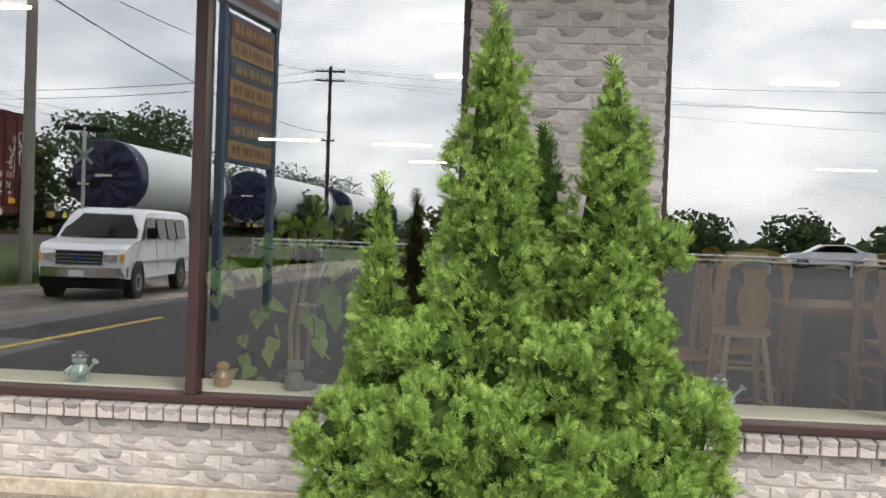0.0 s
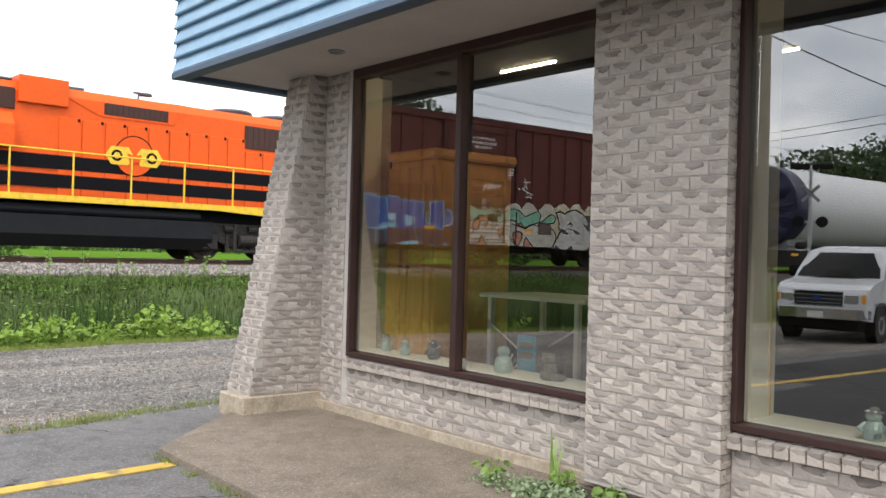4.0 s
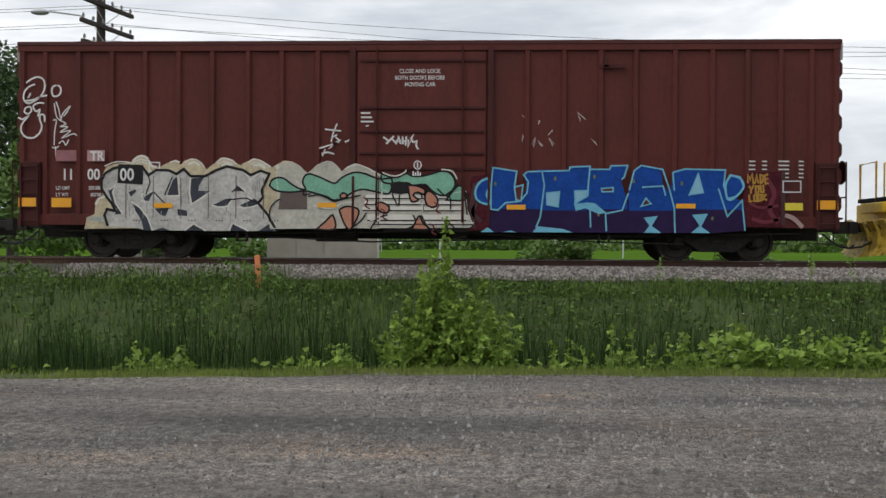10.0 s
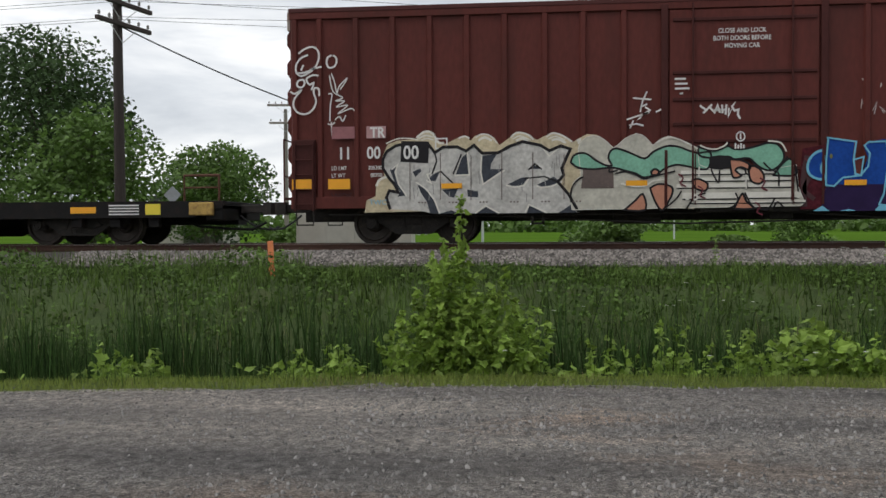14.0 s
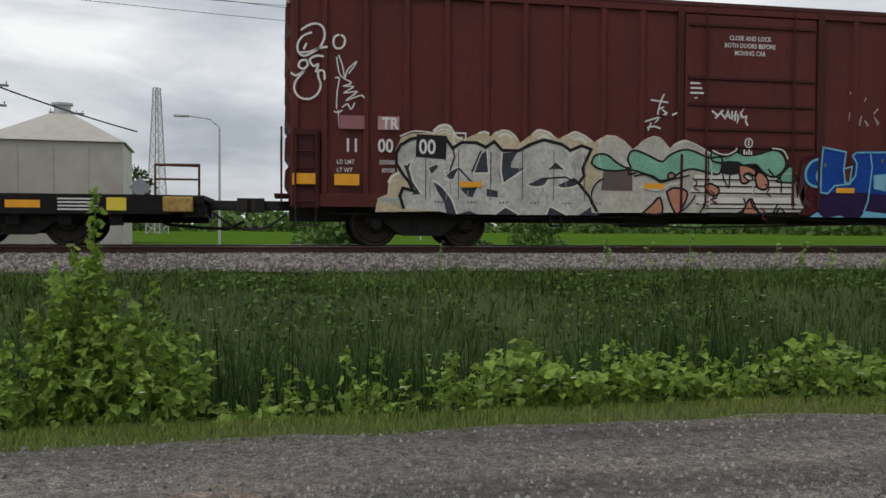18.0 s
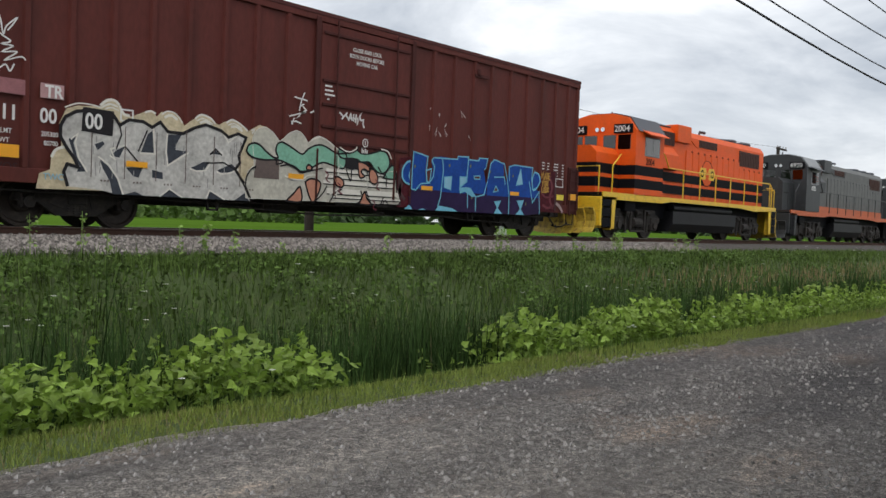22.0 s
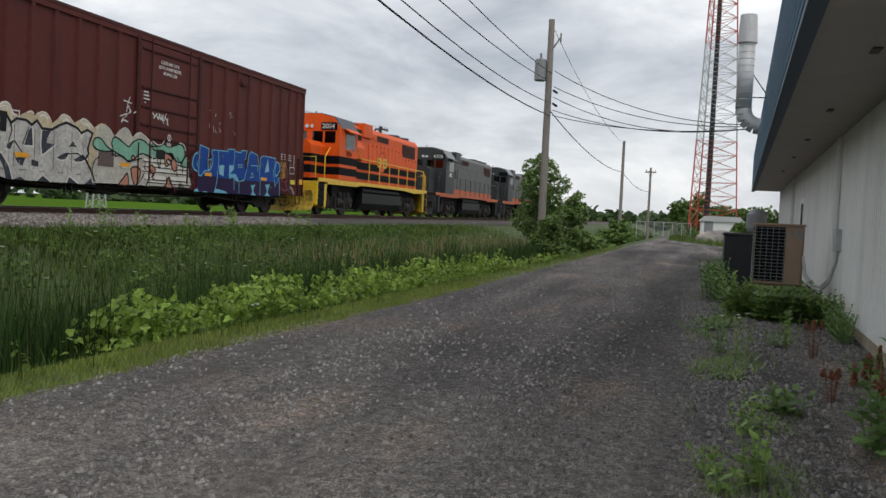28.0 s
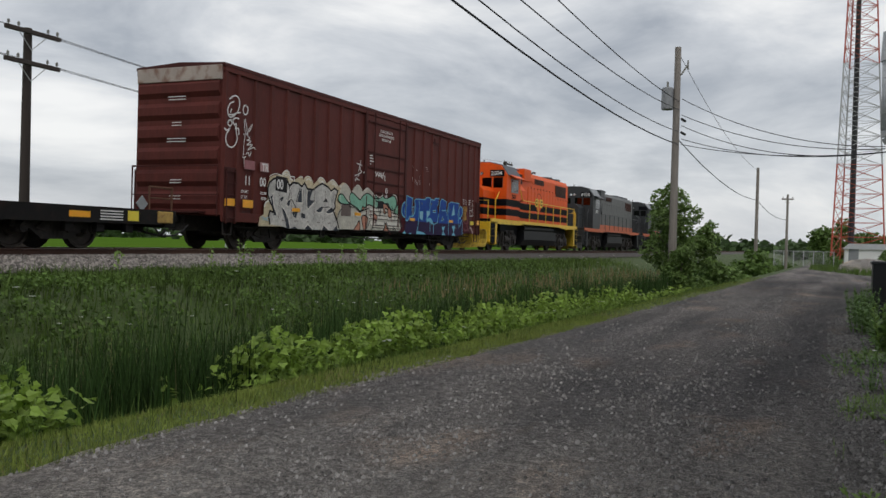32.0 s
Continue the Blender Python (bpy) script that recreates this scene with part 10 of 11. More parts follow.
# trees by the lane
M_LEAFL = material("light_tree_leaf", (0.16, 0.245, 0.07), 0.55, vary=0.3, scale=0.8, fine=4, island=0.7, translucent=0.3, spec=0.3)
tree("roadside_tree", "tall airy green roadside tree by the pole", 32.0, 6.5, 4.9, 1.0, M_LEAFL, 80, (0.08, 0.15), 7000, 0.10, 0.16, blobs=22)
tree("roadside_tree", "small green roadside tree at the foot of the pole", 30.6, 5.9, 2.0, 0.6, M_LEAFL, 81, (0.08, 0.14), 3200, 0.07, 0.05)
tree("roadside_tree", "slim green roadside tree", 38.0, 5.9, 3.4, 0.75, M_LEAFL, 82, (0.1, 0.18), 2600, 0.08, 0.1)
for k in range(16):
    x = 33 + k * 3.1
    bush("roadside_bush", "green roadside bush along the lane", x, 5.7 - 0.012 * (x - 33) + 0.9 * (k % 2), (0.7 if k < 3 else 0.55) + 0.3 * ((k * 7) % 3), 1.7, M_LEAFL, 90 + k, 1100, (0.1, 0.2), group="bushes along the lane")
for k, (x, y, h, w) in enumerate(((112, 1.2, 4.6, 1.7), (114, -1.0, 5.3, 2.0), (116, -3.6, 4.0, 2.0), (113, -6.2, 3.6, 2.2), (115, -9.0, 3.8, 2.4), (117, -12.0, 3.4, 2.4))):
    tree("far_tree", "far green tree behind the shed", x, y, h, w, M_LEAF, 120 + k, (0.3, 0.5), 1300, 0.2, 0.1)
for k, (x, y, h, w) in enumerate(((58, 5.4, 2.0, 3.0), (66, 6.2, 1.7, 3.2), (96, 5.4, 2.0, 4.0), (90, 1.0, 1.3, 2.6), (88, -4.8, 1.9, 2.4))):
    bush("lane_end_bush", "low leafy green bush at the lane's end", x, y, h, w, M_LEAF, 520 + k, 1500, (0.14, 0.28), group="bushes along the lane")
ex = np.random.RandomState(51).uniform(56, 92, 5000); ey = np.random.RandomState(52).uniform(-5.0, 3.0, 5000)
ok = ey < np.minimum(1.9, -2.6 + (ex - 52) * 0.25) + 0.2
blades("lane_end_grass", np.stack([ex, ey, 0 * ex], -1)[ok], (0.15, 0.5), (0.03, 0.07), M_BANK, "grass where the lane ends before the shed", 0.7, 1, 53)
shed = thing("shed", "small white shed at the end of the lane", "shed", pose(92, -0.9, 0, 0, 0, 0))
part("wall_shell", Shape().box(0, 5, -4.2, 0, 0, 1.75), M_WHITE, shed)
part("roof", Shape().prism([(-4.4, 1.75), (0.2, 1.75), (-0.4, 2.3), (-3.8, 2.3)], -0.2, 5.2, "x"), M_GALV, shed)
part("door", Shape().box(-0.03, 0, -1.2, -0.3, 0, 1.9), M_SILVER, shed)
gp = thing("gravel_pile", "low grey gravel pile beside the lane", "gravel pile", pose(70, -2.0, 0))
part("heap", Shape().ball((0, 0, 0), 1.0, 14, (3.0, 2.2, 1.0)), M_GRAVEL, gp)
fn = thing("chain_fence", "grey chain-link fence across the end of the lane", "fence", pose(84, 0.0, 0))
for k in range(7):
    part("post", Shape().cyl((0, 0.2 + k * 0.85, 0), (0, 0.2 + k * 0.85, 1.45), 0.03, n=6), M_GALV, fn)
part("rail", Shape().cyl((0, 0.2, 1.42), (0, 5.3, 1.42), 0.02, n=5), M_GALV, fn)
net = Shape()
for k in range(34):
    y = 0.2 + 0.15 * k
    net.cyl((0, y, 0.05), (0, min(y + 0.9, 5.3), 0.05 + 1.37 * min(1.0, (5.3 - y) / 0.9)), 0.006, n=3).cyl((0, y, 1.42), (0, min(y + 0.9, 5.3), 1.42 - 1.37 * min(1.0, (5.3 - y) / 0.9)), 0.006, n=3)
tagged(part("mesh_panel", net, M_GALV, fn), "thin chain-link wire", kind="stuff")


for k, (x, y, w, h) in enumerate(((-31.0, 60.0, 3.2, 2.6), (-28.6, 62.0, 3.0, 2.2))):
    hs = thing("far_house", "small grey-roofed house among the trees beyond the track", "house", pose(x, y, 0.1))
    part("wall_shell", Shape().box(-w / 2, w / 2, 0, 4, 0, h, 0.02), M_SILO, hs, "pale walls")
    part("roof", Shape().prism([(-w / 2 - 0.3, h), (w / 2 + 0.3, h), (0, h + 1.5)], -0.2, 4.2, "y"), M_ENGPANEL, hs, "dark grey gable roof")
    part("window", Shape().box(-0.4, 0.4, -0.03, 0.0, h * 0.45, h * 0.8), M_BLACK, hs, "dark window")


def far_woods():
    """A ragged belt of woods on the horizon, all round."""
    r = np.random.RandomState(31)
    pts = []
    for k in range(520):
        a = r.uniform(0, 360)
        if 60 < a < 118 and r.rand() < 0.75:
            continue
        d = r.uniform(230, 330)
        h = r.uniform(2.5, 5) if d < 300 else r.uniform(3.5, 6.5)
        c = np.array((d * math.cos(radians(a)), d * math.sin(radians(a)), h * 0.45))
        q = r.randn(70, 3); q /= np.linalg.norm(q, axis=1)[:, None]
        pts.append(c + q * np.array((6, 6, h * 0.5)) * (0.5 + 0.5 * r.rand(70, 1)))
    tagged(new("far_woods", leaves_mesh("far_woods", np.concatenate(pts), (1.6, 3.2), M_LEAFD, 32, 0.4)), "dark belt of far woods on the horizon", "woods", kind="stuff")

    pts = []
    for k in range(170):
        a = 50 + 80 * k / 170 + r.uniform(-.4, .4)
        d, h = r.uniform(150, 190), r.uniform(3.5, 6.0)
        q = r.randn(60, 3); q /= np.linalg.norm(q, axis=1)[:, None]
        pts.append(np.array((d * math.cos(radians(a)), d * math.sin(radians(a)), h * 0.45)) + q * np.array((3, 3, h * 0.5)) * (0.5 + 0.5 * r.rand(60, 1)))
    tagged(new("far_hedge", leaves_mesh("far_hedge", np.concatenate(pts), (0.9, 1.7), M_LEAF, 34, 0.4)), "green hedge at the far edge of the field", "hedge", kind="stuff")


far_woods()


# ---- behind the camera, as the windows mirror it ----
def van():
    ob = thing("van", "white passenger van with chrome bumper parked on the lot", "van", pose(-13.6, 1.85, 0, 0, 0, -10) @ Matrix.Scale(0.85, 4))
    body = [(-2.85, 0.45), (2.3, 0.45), (2.74, 0.5), (2.84, 0.72), (2.84, 1.02), (2.76, 1.14), (2.55, 1.24), (2.05, 1.31), (1.72, 1.36), (1.42, 1.66), (1.12, 1.94), (0.95, 2.03), (0.6, 2.09), (-2.4, 2.11), (-2.68, 2.06), (-2.82, 1.9)]

    def tapered(shape):
        """Sides that lean in above the waist and round off at the roof and the nose."""
        shape.v = [(x, y * (1 - 0.15 * max(0, z - 1.25) / 0.85 - 0.12 * max(0, z - 1.98) / 0.13 - 0.10 * max(0, x - 2.5) / 0.34 - 0.03 * max(0, 0.6 - z) / 0.15), z) for x, y, z in shape.v]
        return shape

    def rounded(poly, r=0.05):
        """Corners of an outline cut back."""
        out = []
        for i in range(len(poly)):
            p0, p1, p2 = Vector(poly[i - 1]), Vector(poly[i]), Vector(poly[(i + 1) % len(poly)])
            for q in (p0, p2):
                out.append(tuple(p1 + (q - p1).normalized() * min(r, 0.4 * (q - p1).length)))
        return out
    shell = Shape()
    ys = (-1.0, -0.97, -0.85, -0.4, 0.4, 0.85, 0.97, 1.0)
    inset = (0.07, 0.03, 0.0, 0.0, 0.0, 0.0, 0.03, 0.07)
    k = len(body)
    v = []
    for y, q in zip(ys, inset):
        v += [(x - q * (1 if x > 2.5 else 0) - (0.12 * y * y * max(0, x - 1.0) / 1.85), y * 0.98, z - q * (1 if z > 1.9 else 0)) for x, z in body]
    shell.add(v, [(i * k + j, i * k + (j + 1) % k, (i + 1) * k + (j + 1) % k, (i + 1) * k + j) for i in range(len(ys) - 1) for j in range(k)] + [tuple(range(k)), tuple(range((len(ys) - 1) * k, len(ys) * k))])
    part("body", tapered(shell), M_VANW, ob, "white van body")
    glass = Shape()
    yy = [-0.90, -0.6, -0.2, 0.2, 0.6, 0.90]
    gv = []
    for y in yy:
        bow = 0.10 * y * y
        gv += [(1.755 - bow, y, 1.40), (1.17 - bow, y * 0.97, 1.935)]
    n = len(gv)
    glass.add(gv + [(x - 0.03, y, z - 0.03) for x, y, z in gv], [(2 * i, 2 * i + 1, 2 * i + 3, 2 * i + 2) for i in range(len(yy) - 1)] + [(n + 2 * i, n + 2 * i + 2, n + 2 * i + 3, n + 2 * i + 1) for i in range(len(yy) - 1)] + [(0, 2 * len(yy) - 2, n + 2 * len(yy) - 2, n)])
    part("windscreen", tapered(glass), M_CARGLASS, ob, "dark windscreen")
    for side in (-1, 1):
        for xa, xb in ((0.42, 1.12), (-0.42, 0.24), (-1.28, -0.58), (-2.25, -1.44)):
            y0, y1 = sorted((side * 0.972, side * 0.990))
            outline = rounded([(xa, 1.36), (xb + (0.24 if xb > 1 else 0), 1.38), (xb - (0.10 if xb > 1 else 0), 1.88), (xa, 1.88)], 0.07)
            part("side_window", tapered(Shape().prism(outline, y0, y1, "y")), M_CARGLASS, ob, "dark side window")
        for x in (0.33, -0.5, -1.36):
            part("door_line", tapered(Shape().box(x, x + 0.012, min(side * .978, side * .984), max(side * .978, side * .984), 0.6, 1.95)), M_BLACK, ob)
        part("side_moulding", Shape().box(-2.7, 2.3, min(side * .975, side * .987), max(side * .975, side * .987), 0.80, 0.86, 0.005), M_SILVER, ob)
        part("wing_mirror", Shape().box(1.22, 1.34, min(side * 0.98, side * 1.22), max(side * 0.98, side * 1.22), 1.38, 1.64, 0.04), M_BLACK, ob)
        part("headlight", Shape().box(2.62, 2.80, min(side * 0.50, side * 0.80), max(side * 0.50, side * 0.80), 0.84, 1.05, 0.03), M_CHROME, ob, "clear headlight")
        part("indicator", Shape().box(2.50, 2.72, min(side * 0.80, side * 0.925), max(side * 0.80, side * 0.925), 0.84, 1.05, 0.03), M_AMBER, ob, "amber indicator")
        for x in (1.85, -1.75):
            w = part("wheel", Shape().lathe([(0.2, -0.12), (0.36, -0.12), (0.38, -0.06), (0.38, 0.06), (0.36, 0.12), (0.2, 0.12)], 22, (x, side * 0.87, 0.38), "y"), M_TYRE, ob, "black tyre")
            part("rim", Shape().lathe([(0.05, side * 0.0), (0.21, side * 0.1), (0.2, side * 0.13), (0.06, side * 0.11)], 18, (x, side * 0.87, 0.38), "y"), M_SILVER, w, "silver steel rim")
            part("wheel_arch", Shape().lathe([(0.10, side * 0.955), (0.45, side * 0.965), (0.46, side * 0.992), (0.42, side * 0.994), (0.40, side * 0.97)], 24, (x, 0, 0.42), "y"), M_TYRE, ob, "dark wheel arch")
    part("grille", Shape().box(2.74, 2.845, -0.5, 0.5, 0.80, 1.08, 0.02), M_BLACK, ob, "dark radiator grille")
    for k in range(3):
        part("grille_bar", Shape().box(2.84, 2.86, -0.49, 0.49, 0.84 + k * 0.08, 0.862 + k * 0.08), M_SILVER, ob)
    part("grille_frame", Shape().box(2.80, 2.86, -0.54, 0.54, 1.08, 1.11, 0.01).box(2.80, 2.86, -0.54, 0.54, 0.775, 0.80, 0.01), M_CHROME, ob, "chrome grille surround")
    part("badge", Shape().ball((2.865, 0, 0.94), 0.09, 10, (0.15, 1, 0.5)), M_GB, ob, "plain dark oval badge")
    part("bumper", Shape().prism([(2.5, -0.97), (2.86, -0.80), (2.95, -0.4), (2.97, 0.0), (2.95, 0.4), (2.86, 0.80), (2.5, 0.97), (2.45, 0.9), (2.7, 0.0), (2.45, -0.9)], 0.52, 0.73, "z"), M_CHROME, ob, "chrome front bumper")
    part("plate", Shape().box(2.965, 2.975, -0.16, 0.16, 0.54, 0.67), M_DECALW, ob, "plain pale plate")
    part("air_dam", Shape().box(2.4, 2.80, -0.86, 0.86, 0.27, 0.52, 0.04), M_BLACK, ob, "black lower valance")
    part("roof_seam", tapered(Shape().box(-2.4, 0.7, -0.86, -0.85, 2.06, 2.10).box(-2.4, 0.7, 0.85, 0.86, 2.06, 2.10)), M_SILVER, ob)
    for side in (-1, 1):
        part("wiper", Shape().cyl((1.78, side * 0.15 + 0.1, 1.385), (1.50, side * 0.45 + 0.1, 1.64), 0.008, n=5), M_BLACK, ob)


van()


def sedan(x, y, turn):
    ob = thing("car", "white saloon car on the road", "car", pose(x, y, 0.35, 0, 0, turn))
    body = [(-2.35, 0.3), (2.25, 0.28), (2.38, 0.55), (2.2, 0.78), (1.2, 0.92), (0.35, 1.38), (-0.9, 1.42), (-1.75, 1.05), (-2.35, 0.98), (-2.42, 0.6)]
    part("body", Shape().prism(body, -0.88, 0.88, "y"), M_VANW, ob, "white car body")
    for side in (-1, 1):
        y0, y1 = sorted((side * 0.875, side * 0.89))
        part("side_window", Shape().prism([(-1.5, 0.98), (1.0, 0.96), (0.3, 1.32), (-0.9, 1.35)], y0, y1, "y"), M_CARGLASS, ob, "dark side windows")
        for wx in (1.45, -1.4):
            w = part("wheel", Shape().lathe([(0.18, -0.1), (0.32, -0.1), (0.33, 0.1), (0.18, 0.1)], 18, (wx, side * 0.8, 0.33), "y"), M_TYRE, ob)
            part("rim", Shape().lathe([(0.05, side * 0.02), (0.2, side * 0.08), (0.19, side * 0.11), (0.06, side * 0.09)], 14, (wx, side * 0.8, 0.33), "y"), M_SILVER, w)


sedan(-48, -22.2, 95)
gr = thing("guard_rail", "grey steel guard rail beside the road", "guard rail", pose(-43, -20, 0.2, 0, 0, 90))
for k in range(2):
    part("rail", Shape().prism([(0.0, 0.45 + k * 0.25), (-0.05, 0.5 + k * 0.25), (0, 0.56 + k * 0.25), (0.05, 0.5 + k * 0.25)], -30, 30, "x"), M_GALV, gr)
for k in range(16):
    part("post", Shape().box(-30.06 + k * 4, -29.94 + k * 4, 0.05, 0.15, -0.2, 0.8), M_GALV, gr)
s = Shape().add([(-53, -80, 0.33), (-45, -80, 0.33), (-45, 12, 0.33), (-53, 12, 0.33), (-56, -80, -0.1), (-42, -80, -0.1), (-42, 12, -0.1), (-56, 12, -0.1)], [(0, 1, 2, 3), (1, 5, 6, 2), (0, 3, 7, 4), (0, 4, 5, 1), (3, 2, 6, 7)])
solid("far_road", s, M_ASPH2, "raised asphalt road across the lot", "road")

pole(-16.9, 6.3, 9.4, 0.17, M_POLE, "tall grey wooden pole by the lot", ((8.1, 0.7), (7.7, 0.7)), arm_dir=60)
pole(-60, 10.6, 14.0, 0.17, M_POLED, "dark wooden pole with crossarms by the road", ((13.6, 1.1), (12.9, 1.1), (8.4, 0.5)), arm_dir=80)
cable((-16.9, 6.3, 8.2), (-60, 10.6, 13.7), 0.8, 0.014)
cable((-16.9, 6.3, 7.5), (-60, 10.6, 9.0), 0.8, 0.02)
cable((-16.9, 6.3, 8.2), (25, -22, 9.5), 1.0, 0.016)
cable((-16.9, 6.3, 7.6), (25, -24, 8.5), 1.0, 0.02)
for k in range(4):
    cable((-60, 10.6 - 0.6 + 0.4 * k, 13.8 - 0.7 * (k % 2)), (-60 - 8 * k, -60, 13.2 - 0.7 * (k % 2)), 1.0, 0.014)
    cable((-60, 10.6 - 0.6 + 0.4 * k, 13.8 - 0.7 * (k % 2)), (-66, 60, 13.2 - 0.7 * (k % 2)), 1.0, 0.014)
xb = thing("crossing_signal", "rail crossing signal with a white crossbuck", "crossing signal", pose(-33.4, 14.6, 0.3, 0, 0, -35))
part("mast", Shape().cyl((0, 0, 0), (0, 0, 5.6), 0.08, n=8), M_GALV, xb)
for e in (-1, 1):
    q = part("crossbuck_arm", Shape().box(0.09, 0.12, -0.52, 0.52, -0.075, 0.075), M_SILVER, xb, "white crossbuck board")
    q.matrix_basis = pose(0, 0, 4.3, e * 45, 0, 0)
    part("signal_lamp", Shape().cyl((0.05, e * 0.5, 3.0), (0.2, e * 0.5, 3.0), 0.25, n=14), M_BLACK, xb, "round black signal hood")
part("signal_bar", Shape().box(-0.04, 0.04, -0.7, 0.7, 2.95, 3.05), M_GALV, xb)
part("bell_arm", Shape().box(-0.06, 0.06, -0.9, 0.9, 5.4, 5.65, 0.03), M_BLACK, xb)
for k, (x, y, h, w) in enumerate(((-47, 28, 8.0, 3.0), (-62, 29, 10.5, 5.5), (-71, 30, 12.5, 5.0), (-90, 30, 8, 6), (-108, 30, 9, 7), (-130, 31, 10, 7), (-20, 14.0, 3.0, 2.0))):
    if k < 6:
        tree("trackside_tree", "dark green tree behind the railway", x, y, h, w, M_LEAFD, 140 + k, (0.28, 0.46), 6500, 0.22, 0.08, blobs=20)
for k in range(12):
    tree("roadside_tree", "dark tree beyond the road", -66 - 3 * (k % 3), -56 + 7.5 * k - (10 if k > 6 else 0), 4.0 + (k * 3) % 3, 3.4, M_LEAFD, 160 + k, (0.35, 0.55), 1500, 0.15, 0.05)


# ---- in the shop windows ----
def figurine(x, y, h, mat, label, kind, m=None):
    ob = thing("figurine" if kind != "can" else "watering_can", label, "figurine" if kind != "can" else "watering can", B @ pose(x, y, WZ0 + 0.03, 0, 0, RW.uniform(-30, 30)))
    part("body", Shape().lathe([(0.28 * h, 0), (0.36 * h, 0.1 * h), (0.34 * h, 0.4 * h), (0.22 * h, 0.62 * h), (0.12 * h, 0.66 * h)], 14), mat, ob)
    if kind == "frog":
        part("head", Shape().ball((-0.06 * h, 0, 0.78 * h), 0.24 * h, 12, (1, 1.1, 0.8)), mat, ob)
        part("hat", Shape().lathe([(0.3 * h, 0.9 * h), (0.31 * h, 0.92 * h), (0.18 * h, 0.94 * h), (0.14 * h, 1.05 * h), (0.03 * h, 1.08 * h)], 14, (-0.03 * h, 0, 0)), M_STONEFIG, ob)
        for e in (-1, 1):
            part("eye", Shape().ball((-0.2 * h, e * 0.12 * h, 0.92 * h), 0.07 * h, 8), M_WHITE, ob)
            part("arm", Shape().tube([Vector((-0.1 * h, e * 0.25 * h, 0.55 * h)), Vector((-0.3 * h, e * 0.36 * h, 0.35 * h)), Vector((-0.38 * h, e * 0.2 * h, 0.3 * h))], 0.06 * h, 6), mat, ob)
        part("spout", Shape().cyl((-0.1 * h, -0.3 * h, 0.35 * h), (-0.15 * h, -0.62 * h, 0.72 * h), 0.05 * h, n=8).cyl((-0.15 * h, -0.6 * h, 0.7 * h), (-0.16 * h, -0.68 * h, 0.78 * h), 0.06 * h, 0.13 * h, 8), mat, ob)
    elif kind == "boot":
        part("foot", Shape().ball((-0.1 * h, -0.4 * h, 0.16 * h), 0.3 * h, 10, (0.8, 1.3, 0.55)), mat, ob)
        part("sign", Shape().box(-0.1 * h, 0.05 * h, -0.3 * h, 0.3 * h, 0.72 * h, 1.05 * h, 0.02 * h), M_STONEFIG, ob)
    else:
        part("spout", Shape().cyl((0, -0.3 * h, 0.3 * h), (0, -0.65 * h, 0.75 * h), 0.05 * h, n=8), mat, ob)
        part("handle", Shape().tube([Vector((0, 0.3 * h, 0.2 * h)), Vector((0, 0.55 * h, 0.45 * h)), Vector((0, 0.25 * h, 0.62 * h))], 0.035 * h, 6), mat, ob)
        part("rim", Shape().lathe([(0.2 * h, 0.66 * h), (0.26 * h, 0.8 * h), (0.2 * h, 0.95 * h), (0.05 * h, 1.0 * h)], 12), mat, ob)


for x, y, h, mat, label, kind in ((0.25, -0.33, 0.17, M_CERAM, "pale green glazed frog figurine on the sill", "frog"), (0.22, -0.62, 0.16, M_CERAM, "green glazed watering can figurine on the sill", "can"),
                                  (0.25, -0.95, 0.18, M_STONEFIG, "grey stone figurine on the sill", "frog"), (0.25, -1.25, 0.1, M_STONEFIG, "small grey stone figurine on the sill", "boot"),
                                  (0.2, -1.78, 0.24, M_CERAM, "pale green glazed bell figurine on the sill", "can"), (0.22, -2.2, 0.22, M_STONEFIG, "grey stone boot planter on the sill", "boot"),
                                  (0.14, -4.36, 0.19, M_CERAM, "glazed frog watering-can figurine with a dark cap", "frog"), (0.2, -5.1, 0.17, M_CERAMB, "brown glazed watering can on the sill", "can"),
                                  (0.2, -5.48, 0.19, M_STONEFIG, "grey boot planter with a small sign", "boot"), (0.2, -7.62, 0.22, M_CERAM, "pale glazed frog figurine with a dark cap", "frog")):
    figurine(x, y, 0.78 * h, mat, label, kind)


